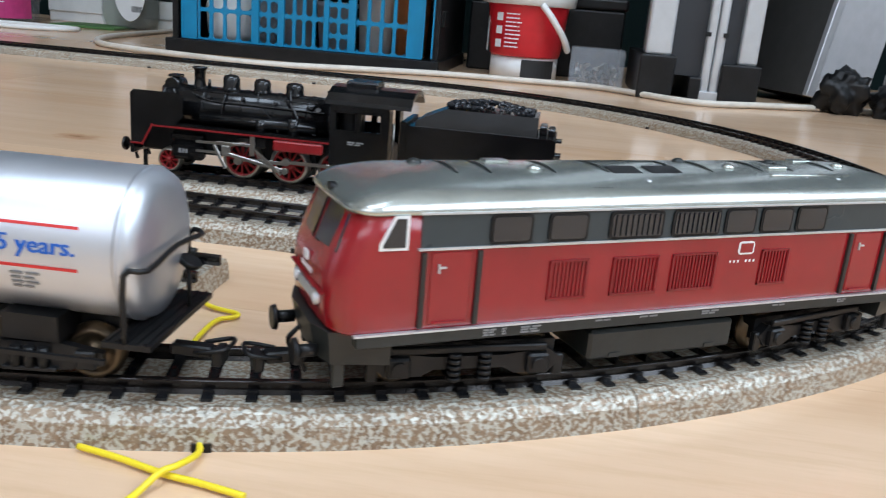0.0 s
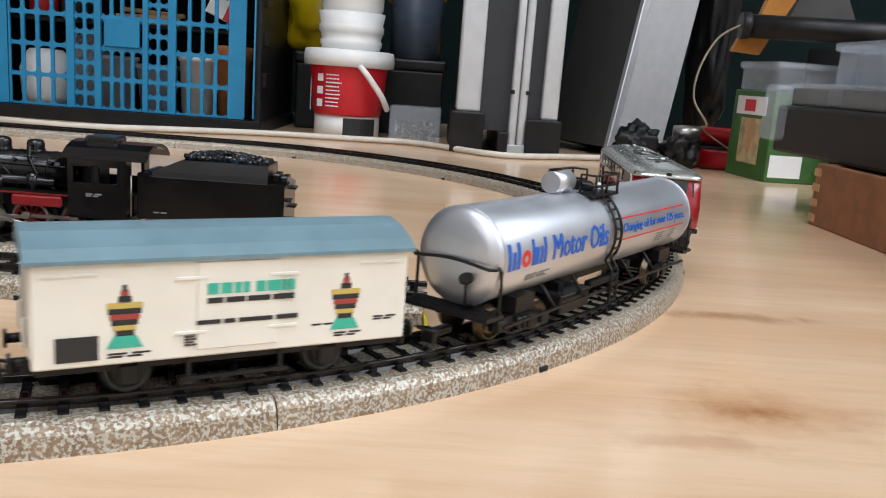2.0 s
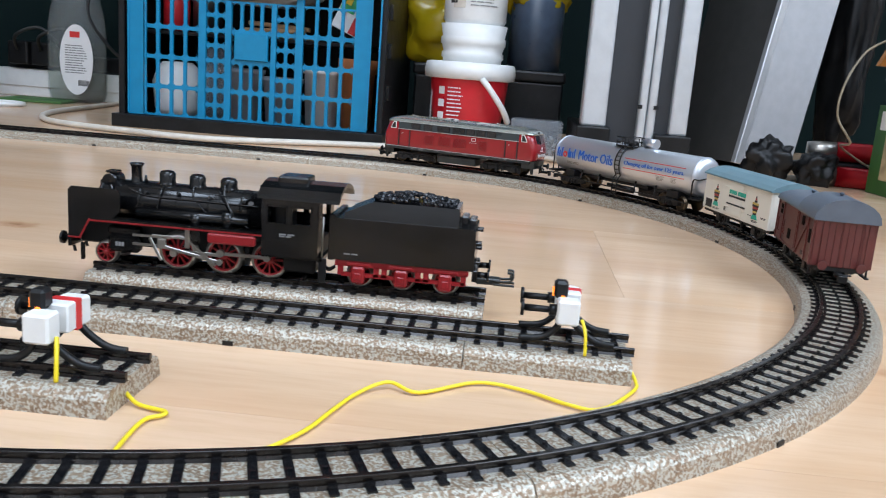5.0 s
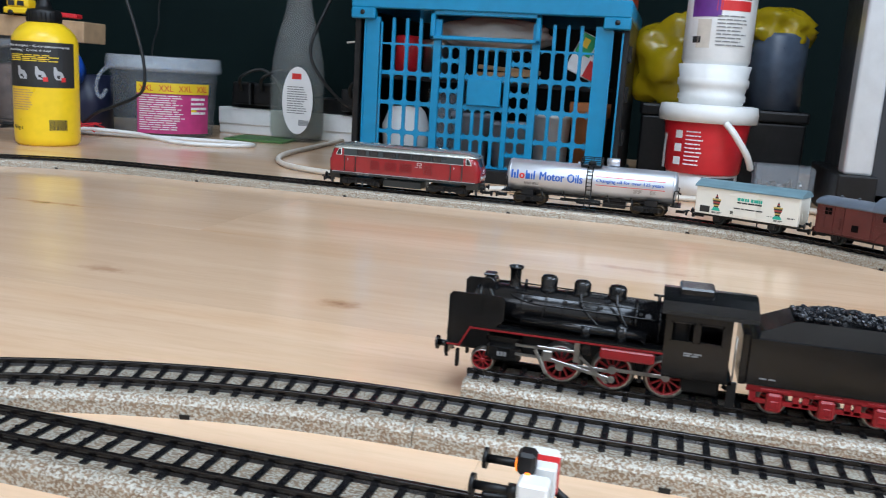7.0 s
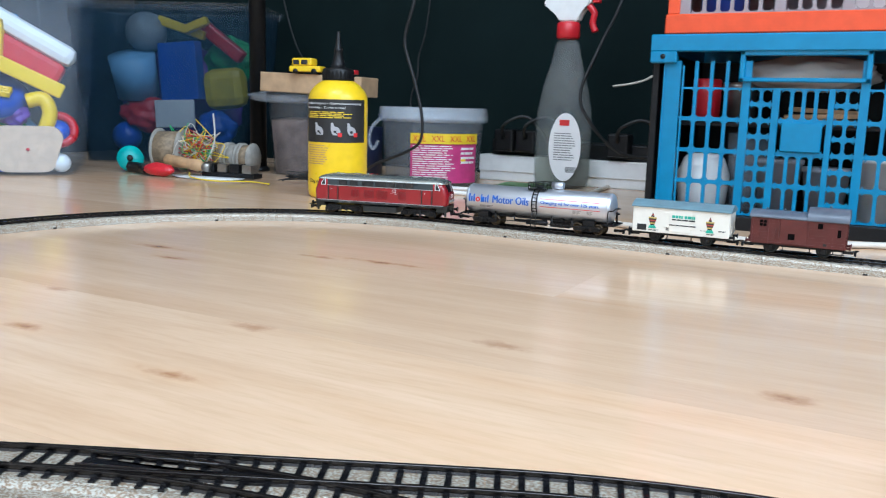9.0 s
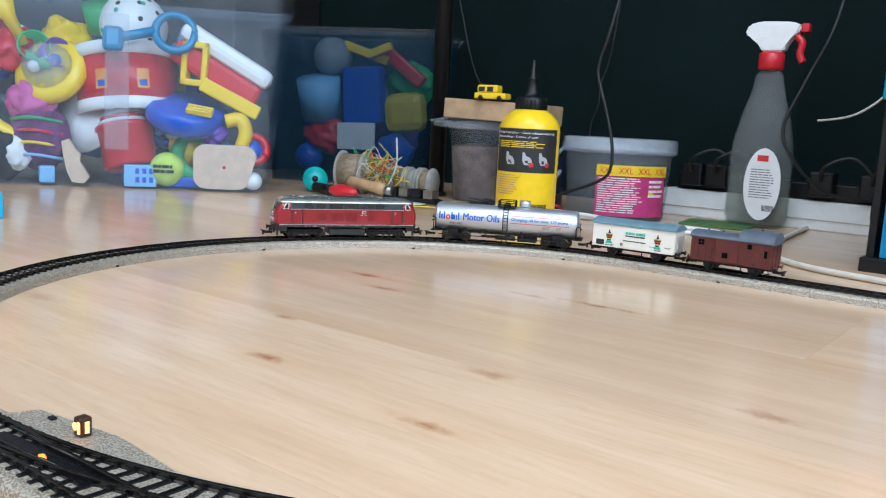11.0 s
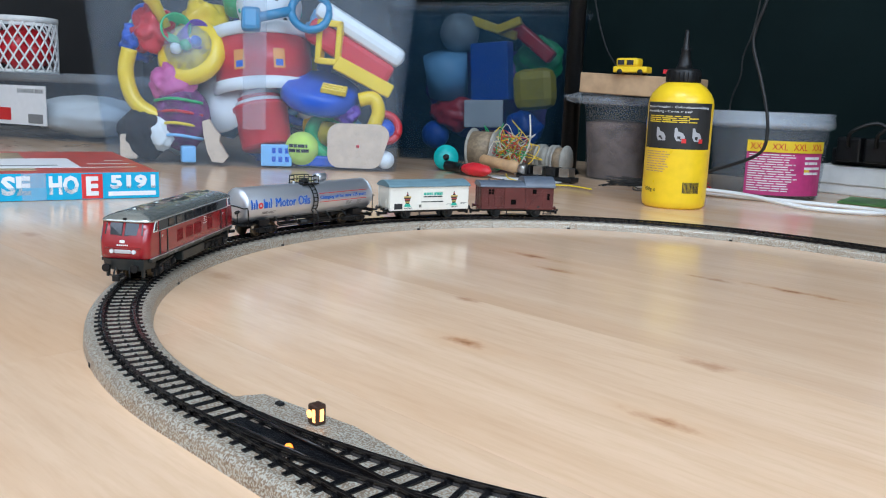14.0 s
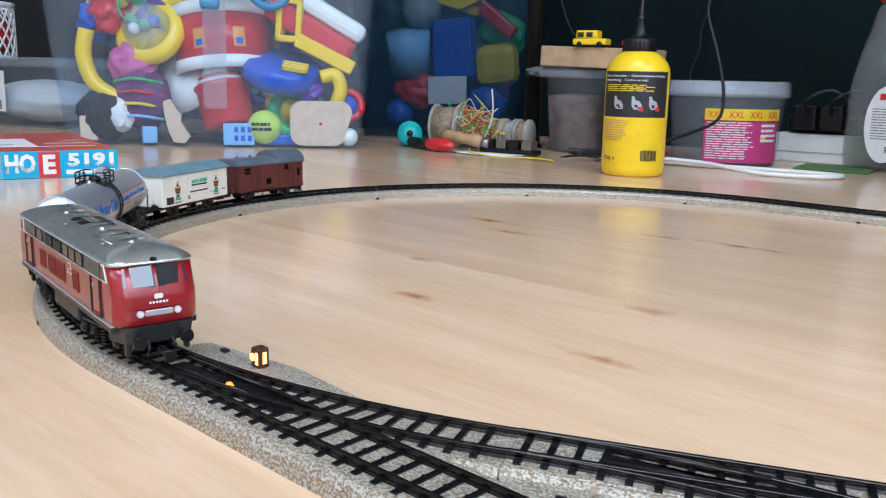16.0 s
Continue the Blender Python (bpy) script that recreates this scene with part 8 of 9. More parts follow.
for k in range(26):
    d = Vector((rnd.uniform(-1, 1), rnd.uniform(-1, 0.2), rnd.uniform(-0.8, 1))).normalized()
    part("dot", made(lathe, ((0, 0.001), (0.0045, 0.0005), (0.0045, -0.002), (0, -0.002)), 10, Matrix.Translation(d * 0.0618) @ d.to_track_quat("Z", "Y").to_matrix().to_4x4()), PRINT_BLACK if k % 5 else PRINT_GREEN, dotty)
rattle = toy_group("toy_rattle", "blue plastic ring rattle", 0.372, 0.030, 0.285, 72, 0, 8)
part("ring", made(ring, 0.034, 0.0075), CRATE_BLUE, rattle)
b = bmesh.new()
rod(b, (-0.034, 0, 0), (-0.10, -0.018, 0), 0.009)
part("stem", b, CRATE_BLUE, rattle)
part("grip", made(block, (-0.105, -0.02, 0), (0.035, 0.045, 0.022), 0.008), CRATE_BLUE, rattle)
frame_toy = bmesh.new()
for lo, hi in (((-0.024, -0.04), (0.024, -0.028)), ((-0.024, 0.028), (0.024, 0.04)), ((-0.024, -0.04), (-0.013, 0.04)), ((0.013, -0.04), (0.024, 0.04))):
    box(frame_toy, (lo[0], -0.018, lo[1]), (hi[0], 0.018, hi[1]), 0.003)
toy("toy_buckle", frame_toy, YELLOW, "yellow open plastic toy buckle", 0.408, 0.045, 0.232, 0, 4, -8)
ship = toy_group("toy_boat", "red toy boat with a white deck", 0.452, 0.080, 0.235, 0, 30, 4)
part("hull", made(block, (0, 0, -0.022), (0.175, 0.085, 0.045), 0.010), TOY_RED, ship)
part("deck", made(block, (0, 0, 0.018), (0.185, 0.092, 0.036), 0.014), WHITE, ship, "white deck")
toy("toy_beam", made(block, (0, 0, 0), (0.115, 0.035, 0.026), 0.003), YELLOW, "yellow plastic toy beam", 0.470, 0.040, 0.172, 0, 26, 6)
dome = toy_group("toy_dome", "yellow round toy with a clear dome", 0.148, 0.070, 0.205, 62, 0, -12)
part("base", made(lathe, ((0, -0.015), (0.060, -0.015), (0.068, 0), (0.060, 0.014), (0.045, 0.016), (0, 0.016)), 36), YELLOW, dome)
part("dome", made(lathe, ((0.045, 0.016), (0.040, 0.036), (0.024, 0.052), (0, 0.058)), 28), CLEAR, dome)
for k, mm in enumerate((WHITE, TOY_GREEN, TOY_BLUE)):
    part("bead", made(lathe, ((0, -0.011), (0.008, -0.008), (0.011, 0), (0.008, 0.008), (0, 0.011)), 14, pose(-0.018 + 0.018 * k, 0.008 * (k - 1), 0.028)), mm, dome)
disc = toy_group("toy_disc", "blue round plastic toy with a yellow insert", 0.385, 0.070, 0.118, 20, 8, 0)
part("disc_body", made(lathe, ((0, 0), (0.062, 0), (0.074, 0.012), (0.074, 0.036), (0.062, 0.045), (0, 0.046)), 40), TOY_BLUE, disc)
waffle = bmesh.new()
for k in range(3):
    box(waffle, (0.006, -0.056 + k * 0.012, 0.046), (0.052, -0.050 + k * 0.012, 0.056), 0.001)
for k in range(4):
    box(waffle, (0.006 + k * 0.0135, -0.056, 0.046), (0.012 + k * 0.0135, -0.026, 0.0555), 0.001)
part("insert", waffle, YELLOW, disc, "yellow lattice insert")
cup = toy_group("stacking_cup", "red stacking cups with striped inner rims", 0.290, 0.056, 0.034, -14, -12, 0)
part("cup_body", made(lathe, ((0, 0), (0.044, 0), (0.047, 0.004), (0.050, 0.070), (0.053, 0.072), (0.053, 0.080), (0, 0.080)), 36), TOY_RED, cup)
for k in range(3):
    part("inner_rim", made(lathe, ((0.046 - 0.004 * k, 0.081 + 0.008 * k), (0.047 - 0.004 * k, 0.088 + 0.008 * k), (0, 0.088 + 0.008 * k)), 32), (WHITE, TOY_RED, WHITE)[k], cup)
tennis = toy_group("tennis_ball", "yellow-green tennis ball with printed word", 0.358, 0.036, 0.036)
part("ball_body", made(ball, 0.032), TENNIS, tennis)
part("print_bars", wrap(flat_bars(2, -0.022, 0.022, 0.010, 0.006, 0.003, 51), 0.0318, -90, 0.0004), PRINT_BLACK, tennis)
pad = toy_group("wooden_plate", "rounded bare wooden plate with a small red peg", 0.462, 0.012, 0.046, 4, 0, 0)
b = bmesh.new()
prism(b, [(x + 0.006 * (1 if y > 0 else -1) * (x > 0), y) for x, y in rounded(0.108, 0.082, 0.022, 5)], -0.004, 0.004, SIDE)
part("plate", b, BEECH, pad)
part("peg", made(lathe, ((0, 0), (0.003, 0), (0.003, 0.002), (0, 0.003)), 12, pose(0.002, -0.004, 0, 90)), TOY_RED, pad)
b = bmesh.new()
prism(b, [(-0.016, 0.075), (-0.004, 0.080), (0.008, 0.060), (0.016, 0.052), (0.014, 0.040), (0.030, 0.012), (0.020, 0.0), (0.0, 0.002), (-0.008, 0.020), (-0.014, 0.050)], -0.004, 0.004, SIDE)
toy("wooden_figure_plate", b, BEECH, "flat bare wooden cut-out with a peg hole", 0.195, 0.018, 0.006, 3, 0, 0)
house = toy_group("toy_house", "light blue toy house block with windows", 0.312, 0.028, 0.0035, 0, 0, 6)
part("house_body", made(box, (-0.028, -0.016, 0), (0.028, 0.016, 0.040), 0.002), TOY_LIGHTBLUE, house)
for i in range(3):
    for j in range(2):
        part("window", made(box, (-0.008 + i * 0.012, -0.0166, 0.008 + j * 0.016), (-0.001 + i * 0.012, -0.016, 0.018 + j * 0.016)), TOY_BLUE, house)
cloth = toy_group("cloth_ball", "patchwork fabric ball in stripes of many colours", 0.130, 0.060, 0.085)
part("ball_body", made(crumpled, (0, 0, 0), (0.052, 0.045, 0.060), 6, 4, 0.12), surf("purple_cloth", (0.16, 0.03, 0.13), 0.9, var=0.5, scale=45, relief=0.4, dirt=(0.03, 0.16, 0.10), dirt_amount=0.8), cloth)
for k, mm in enumerate((TOY_GREEN, TOY_RED, PRINT_YELLOW, TOY_LIGHTBLUE)):
    b = bmesh.new()
    tube(b, [(-0.044, -0.022, 0.03 - k * 0.022), (0, -0.052, 0.036 - k * 0.022), (0.044, -0.024, 0.028 - k * 0.022)], 0.0028, 8)
    part("stripe", b, mm, cloth)
b = bmesh.new()
tube(b, [(-0.02, 0, 0.075), (-0.028, 0, 0.03), (-0.012, 0, -0.02), (0.030, 0, -0.048), (0.055, 0, -0.050)], 0.0145, 12)
toy("toy_arch", b, YELLOW, "thick yellow plastic toy arch", 0.062, 0.040, 0.132)
toy("toy_blob", made(crumpled, (0, 0, 0), (0.022, 0.02, 0.022), 12, 3, 0.3), TOY_PURPLE, "purple soft plastic toy shape", 0.440, 0.045, 0.105)
b = bmesh.new()
tube(b, [(-0.018, 0, 0.030), (0.008, 0, 0.034), (0.018, 0, 0.010), (0.010, 0, -0.020), (0.014, 0, -0.044)], 0.013, 12)
toy("toy_handset", b, YELLOW, "yellow toy telephone handset", 0.482, 0.030, 0.100)
toy("toy_ring", made(ring, 0.040, 0.013), TOY_GREEN, "green plastic toy ring", 0.412, 0.060, 0.062, 62, 20, 0)
toy("toy_ring", made(ring, 0.026, 0.008), TOY_RED, "red plastic toy ring", 0.512, 0.045, 0.080, 70, 30, 0)
toy("toy_ball", made(ball, 0.022), TOY_BLUE, "small blue ball between the rings", 0.510, 0.05, 0.075)
toy("toy_ball", made(ball, 0.017), WHITE, "small white ball at the bin's corner", 0.515, 0.025, 0.021)
toy("toy_tray", made(block, (0, 0, 0), (0.10, 0.05, 0.020), 0.004), TOY_BLUE, "flat blue toy tray on the bin's bottom", 0.40, 0.050, 0.014)
toy("toy_plush", made(crumpled, (0, 0, 0), (0.042, 0.035, 0.045), 15, 4, 0.25), surf("black_plush", (0.012, 0.011, 0.014), 0.95, relief=0.5), "black plush toy in the bin", 0.065, 0.045, 0.058)
toy("toy_plush", made(crumpled, (0, 0, 0), (0.022, 0.02, 0.028), 16, 4, 0.25), WHITE, "white plush toy in the bin", 0.100, 0.030, 0.055)
toy("toy_shell", made(crumpled, (0, 0, 0), (0.040, 0.03, 0.035), 17, 4, 0.3), surf("pink_toy", (0.55, 0.10, 0.28), 0.5), "pink soft toy in the bin", 0.115, 0.060, 0.145)
toy("toy_star", made(crumpled, (0, 0, 0), (0.035, 0.03, 0.035), 18, 4, 0.5), TOY_RED, "red plastic jack toy", 0.075, 0.080, 0.245)
toy("toy_star", made(crumpled, (0, 0, 0), (0.030, 0.03, 0.030), 19, 4, 0.5), TOY_BLUE, "blue plastic jack toy", 0.045, 0.10, 0.225)
toy("toy_horn", made(lathe, ((0.008, 0), (0.012, 0.05), (0.026, 0.085), (0.024, 0.085), (0.010, 0.048)), 20), YELLOW, "yellow plastic horn toy", 0.105, 0.060, 0.250, 20, -24, 0)
toy("toy_pot", made(lathe, ((0, 0), (0.030, 0), (0.034, 0.05), (0.0, 0.05)), 20), TOY_GREEN, "green plastic toy pot", 0.225, 0.140, 0.29, 30, 0, 0)
toy("toy_plate", made(lathe, ((0, 0), (0.055, 0.004), (0.060, 0.010), (0, 0.008)), 30), WHITE, "white toy plate standing on edge", 0.205, 0.075, 0.115, 76, 0, -16)
toy("toy_block", made(block, (0, 0, 0), (0.026, 0.026, 0.030), 0.003), TOY_LIGHTBLUE, "small light blue toy block", 0.150, 0.022, 0.020, 0, 0, 20)
toy("toy_block", made(block, (0, 0, 0), (0.030, 0.026, 0.045), 0.003), BEECH, "wooden toy block in the bin", 0.040, 0.03, 0.030, 0, 0, 10)
toy("toy_banana", made(crumpled, (0, 0, 0), (0.03, 0.025, 0.04), 22, 3, 0.2), YELLOW, "yellow soft toy in the bin", 0.385, 0.085, 0.075)
net = bmesh.new()
for k in range(10):
    a = math.pi * k / 10
    pts = [(0.034 * math.sin(math.pi * j / 12) * math.cos(a), 0.034 * math.sin(math.pi * j / 12) * math.sin(a), 0.034 * math.cos(math.pi * j / 12)) for j in range(25)]
    tube(net, pts, 0.0018, 5, 0)
toy("net_ball", net, surf("mint_plastic", (0.35, 0.62, 0.52), 0.45), "pale green latticed ball", 0.040, 0.15, 0.245)
# mixed toys deeper in the bin
rnd = random.Random(21)
deep = (TOY_RED, TOY_BLUE, YELLOW, TOY_GREEN, WHITE, TOY_LIGHTBLUE, TOY_PURPLE)
for k in range(34):
    a, bb, z = rnd.uniform(0.05, 0.49), rnd.uniform(0.14, 0.28), rnd.uniform(0.04, 0.26)
    b = bmesh.new()
    if k % 3:
        crumpled(b, (0, 0, 0), (rnd.uniform(0.03, 0.05), 0.035, rnd.uniform(0.03, 0.05)), k, 3, 0.3)
    else:
        block(b, (0, 0, 0), (rnd.uniform(0.05, 0.08), 0.05, rnd.uniform(0.04, 0.07)), 0.008)
    toy("toy_piece", b, deep[k % 7], "bright plastic toy deep in the bin", a, bb, z, rnd.uniform(0, 60), rnd.uniform(0, 60), rnd.uniform(0, 60))

# toys that fill the gaps between the large ones
rnd = random.Random(44)
for k in range(30):
    a, bb, z = 0.05 + 0.44 * ((k * 0.381) % 1.0), rnd.uniform(0.085, 0.15), 0.035 + 0.24 * ((k * 0.618) % 1.0)
    b = bmesh.new()
    if k % 4 == 0:
        ring(b, rnd.uniform(0.02, 0.03), 0.008)
    elif k % 4 == 1:
        ball(b, rnd.uniform(0.02, 0.03))
    elif k % 4 == 2:
        block(b, (0, 0, 0), (rnd.uniform(0.03, 0.06), 0.03, rnd.uniform(0.02, 0.05)), 0.006)
    else:
        lathe(b, ((0, 0), (0.022, 0), (0.028, 0.045), (0.025, 0.045), (0.02, 0.006)), 20)
    toy("toy_piece", b, deep[(k * 3 + 1) % 7], "small bright plastic toy between larger toys", a, bb, z, rnd.uniform(0, 90), rnd.uniform(0, 60), rnd.uniform(0, 60))

# second bin, behind
BIN2 = pose(-1.325, 0.905, 0, 0, 0, 24) @ pose(-0.18, 0.105, 0)
bin2 = thing("storage_bin", "hazy, darkly tinted clear plastic bin of toys beside the post", "bin", BIN2)
part("bin_wall", bin_shell(0.36, 0.21, 0.42, 0.235, 0.335), BIN_TINTED, bin2).visible_shadow = False
part("bin_rim", bin_shell(0.422, 0.237, 0.440, 0.255, 0.016, 0.010), MILKY, bin2, m=pose(0, 0, 0.325))
CLOTH_GREY = surf("grey_toy", (0.25, 0.28, 0.30), 0.5)
for nm, bm, mat, lab, u, v, z, rx, ry, rz in (
    ("toy_book", made(block, (0, 0, 0), (0.092, 0.030, 0.125), 0.002), TOY_BLUE, "dark blue hardcover box in the rear bin", 0.030, 0.045, 0.200, 0, -4, -10),
    ("white_card", made(block, (0, 0, 0), (0.092, 0.006, 0.060), 0.001), LABEL_WHITE, "white card in the rear bin", 0.022, 0.022, 0.108, 0, -2, -6),
    ("toy_cup", made(lathe, ((0, -0.045), (0.045, -0.045), (0.050, 0.045), (0, 0.050)), 28), TOY_LIGHTBLUE, "light blue cup in the rear bin", -0.082, 0.060, 0.190, 20, 0, 0),
    ("toy_pouch", made(block, (0, 0, 0), (0.095, 0.05, 0.088), 0.022), surf("ochre_toy", (0.55, 0.42, 0.03), 0.4), "yellow rounded toy in the rear bin", 0.128, 0.050, 0.165, 0, -6, 0),
    ("toy_crane", made(block, (0, 0, 0), (0.12, 0.03, 0.03), 0.006), TOY_RED, "red plastic arm in the rear bin", 0.105, 0.095, 0.270, 0, 38, 0),
    ("toy_rail", made(block, (0, 0, 0), (0.11, 0.02, 0.020), 0.003), YELLOW, "yellow toy rail in the rear bin", 0.020, 0.080, 0.296, 0, 18, 0),
    ("toy_rail", made(block, (0, 0, 0), (0.06, 0.02, 0.018), 0.003), YELLOW, "short yellow toy rail in the rear bin", 0.060, 0.055, 0.300, 0, -22, 0),
    ("toy_piece", made(crumpled, (0, 0, 0), (0.05, 0.03, 0.035), 33, 4, 0.3), TOY_RED, "red toy low in the rear bin", -0.060, 0.060, 0.105, 0, 0, 0),
    ("toy_piece", made(crumpled, (0, 0, 0), (0.04, 0.03, 0.035), 34, 4, 0.3), TOY_BLUE, "blue toy low in the rear bin", 0.105, 0.050, 0.075, 0, 0, 0),
    ("toy_piece", made(block, (0, 0, 0), (0.07, 0.04, 0.05), 0.008), TOY_RED, "red block on the bottom of the rear bin", 0.040, 0.060, 0.045, 10, 0, 20),
    ("toy_piece", made(ball, 0.032), TOY_BLUE, "blue ball on the bottom of the rear bin", -0.105, 0.060, 0.055, 0, 0, 0),
    ("toy_piece", made(ball, 0.045), CLOTH_GREY, "grey round toy high in the rear bin", -0.062, 0.080, 0.285, 0, 0, 0),
    ("toy_piece", made(crumpled, (0, 0, 0), (0.14, 0.03, 0.10), 36, 4, 0.2), TOY_PURPLE, "dark soft toy at the back of the rear bin", -0.01, 0.150, 0.150, 0, 0, 0),
    ("toy_piece", made(crumpled, (0, 0, 0), (0.05, 0.03, 0.05), 37, 4, 0.3), TOY_GREEN, "dull green toy at the back of the rear bin", 0.110, 0.140, 0.230, 0, 0, 0),
):
    simple_thing(nm, bm, mat, lab, "toy", BIN2 @ pose(u, v - 0.105, z, rx, ry, rz), "toys in the rear bin")

# spools, wires and tools in front of the rear bin
SPOOL = surf("grey_card_spool", (0.32, 0.30, 0.26), 0.7, var=0.15)
def spool(x, y, r, w, mat, core, label, rz=0):
    t = thing("wire_spool", label, "spool", pose(x, y, r, 0, 90, rz), "wire spools")
    for z in (-w / 2, w / 2):
        part("flange", made(lathe, ((0, z - 0.0015), (r, z - 0.0015), (r, z + 0.0015), (0, z + 0.0015)), 28), mat, t)
    part("winding", made(lathe, ((0, -w / 2 + 0.0015), (r * 0.86, -w / 2 + 0.0015), (r * 0.86, w / 2 - 0.0015), (0, w / 2 - 0.0015)), 28), core, t)


WOUND = surf("tan_winding", (0.26, 0.19, 0.12), 0.6, var=0.25, scale=120)
spool(-1.325, 0.700, 0.042, 0.050, SPOOL, WOUND, "grey card spool wound with brown wire", 20)
spool(-1.275, 0.745, 0.030, 0.034, SPOOL, WOUND, "small grey card spool lying on its side", 15)
for k in range(3):
    spool(-1.235 + 0.001 * k + 0.026 * k, 0.775 + 0.006 * k - 0.03, 0.030, 0.020, SPOOL, (WOUND, SPOOL, WOUND)[k], "narrow wire spool in a row", 12)
cy = thing("cyan_spool", "turquoise plastic spool standing on edge", "spool", pose(-1.372, 0.640, 0.0245, 80, 0, 44))
part("spool_body", made(lathe, ((0, -0.014), (0.024, -0.014), (0.024, 0.014), (0, 0.014)), 26), surf("turquoise_plastic", (0.0, 0.38, 0.36), 0.4), cy)
part("hub", made(lathe, ((0, 0.0145), (0.006, 0.0145), (0.006, 0.016), (0, 0.016)), 14), BLACK, cy)
rnd = random.Random(14)
for k, (mat, lab) in enumerate(((TOY_RED, "red"), (CABLE_WHITE, "pale"), (TOY_GREEN, "green"), (YELLOW, "yellow"))):
    b = bmesh.new()
    for j in range(7):
        pts = [(-1.265 + rnd.gauss(0, 0.028), 0.700 + rnd.gauss(0, 0.014), max(0.004, 0.050 + rnd.gauss(0, 0.018))) for _ in range(7)]
        tube(b, pts, 0.0008, 5, 5)
    tagged(simple_thing("wire_tangle", b, mat, lab + " thin wire tangled on the spools", "wire"), kind="stuff")
b = bmesh.new()
tube(b, [(-1.23, 0.68, 0.004), (-1.215, 0.70, 0.06), (-1.225, 0.71, 0.115)], 0.0016, 6)
simple_thing("bent_wire", b, CABLE_WHITE, "stiff pale wire standing up from the heap", "wire")
red_tool = thing("red_handle_tool", "tool with a thick red handle on the floor", "tool", pose(-1.255, 0.600, 0.0135))
part("handle", made(crumpled, (0, 0, 0), (0.034, 0.014, 0.012), 2, 3, 0.12), TOY_RED, red_tool)
b = bmesh.new()
tube(b, [(-0.03, 0.0, 0.0), (-0.055, 0.012, -0.002), (-0.085, 0.008, 0.0)], 0.010, 8)
part("jaw", b, BLACK, red_tool)
file_ = thing("wood_handle_file", "tool with a turned wooden handle on the floor", "tool", pose(-1.235, 0.645, 0.024, 0, 96, 8))
part("handle", made(lathe, ((0.006, -0.045), (0.011, -0.04), (0.010, 0.01), (0.012, 0.03), (0.007, 0.04)), 16), WOOD, file_)
part("ferrule", made(lathe, ((0.007, 0.04), (0.009, 0.044), (0.009, 0.055), (0, 0.055)), 14), STEEL, file_)
pl = thing("relay_board", "row of dark metal parts on the floor", "part", pose(-1.150, 0.672, 0, 0, 0, 6))
part("bar", made(box, (-0.055, -0.014, 0.002), (0.060, 0.014, 0.010), 0.001), BLACK, pl)
for k in range(4):
    part("metal_block", made(box, (-0.048 + k * 0.027, -0.012, 0.010), (-0.028 + k * 0.027, 0.012, 0.026), 0.001), STEEL if k % 2 else BLACK, pl)
simple_thing("white_sheet", made(lathe, ((0, 0), (0.075, 0.002), (0.080, 0.006), (0, 0.004)), 32), LABEL_WHITE, "pale shallow dish under the tools", "dish", pose(-1.175, 0.640, 0.0) @ Matrix.Diagonal((1, 0.5, 0.45, 1)))
b = bmesh.new()
tube(b, [(-1.20, 0.62, 0.010), (-1.16, 0.585, 0.006), (-1.10, 0.58, 0.004), (-1.05, 0.61, 0.004), (-1.00, 0.60, 0.004)], 0.0012, 6)
simple_thing("thin_wire", b, WIRE_YELLOW, "thin yellow wire end on the floor", "wire")

# ---- flat carton with printed edge ----
flat_box = thing("track_carton", "flat red carton with a cyan edge and white lettering", "carton", pose(-1.244, -0.0215, 0, 0, 0, 75.5))
L_, D_, H_ = 0.60, 0.34, 0.034
part("carton_body", made(box, (0, 0.001, 0), (L_, D_, H_), 0.0008), CARDBOARD, flat_box, "red printed card")
part("edge_print", made(box, (0, -0.0006, 0.0006), (L_, 0.001, H_ - 0.0006)), CYAN_CARD, flat_box, "cyan printed edge")
part("white_band", made(box, (0.07, -0.0010, 0.0006), (L_, -0.0006, H_ - 0.018)), CYAN_CARD, flat_box)
for s, a, b_, mat in (("5191", 0.0045, 0.0595, LABEL_WHITE), ("HO", 0.096, 0.130, LABEL_WHITE), ("SE", 0.150, 0.182, LABEL_WHITE)):
    tm = stretch_to(text_mesh(s, 0.02, 0.0002, bold=0.045), -b_, -a, 0.0125 if s == "5191" else 0.007, 0.0305)
    ob = part("lettering", tm, mat, flat_box, "white lettering")
    ob.matrix_basis = pose(0, -0.0008, 0, 0, 0, 0) @ Matrix.Translation((0, 0, 0))
part("letter_field", made(box, (-0.093, -0.0012, 0.0012), (-0.0685, -0.0006, 0.032)), PRINT_RED, flat_box, "red square")
tm = stretch_to(text_mesh("E", 0.02, 0.0002, bold=0.045), -0.088, -0.0735, 0.005, 0.029)
part("lettering", tm, LABEL_WHITE, flat_box, m=pose(0, -0.0014, 0))
part("white_bar", made(box, (-0.062, -0.0012, 0.004), (-0.004, -0.0006, 0.0095), 0.0), LABEL_WHITE, flat_box)
part("tape", made(box, (-0.160, -0.0014, 0.0005), (-0.133, -0.0006, 0.033)), FROSTED, flat_box, "strip of milky tape")
for o in list(flat_box.children):
    if o.name.startswith(("carton_body", "edge_print", "white_band")):
        o.matrix_basis = pose(-L_, 0, 0)
part("top_picture", made(box, (-0.46, 0.03, H_), (-0.14, D_ - 0.03, H_ + 0.0005)), surf("faded_photo_print", (0.38, 0.30, 0.18), 0.35, var=0.4, scale=25), flat_box, "faded printed picture")
part("paper_label", made(box, (-0.235, 0.06, H_ + 0.0005), (-0.085, 0.20, H_ + 0.001)), LABEL_WHITE, flat_box, "white paper label")
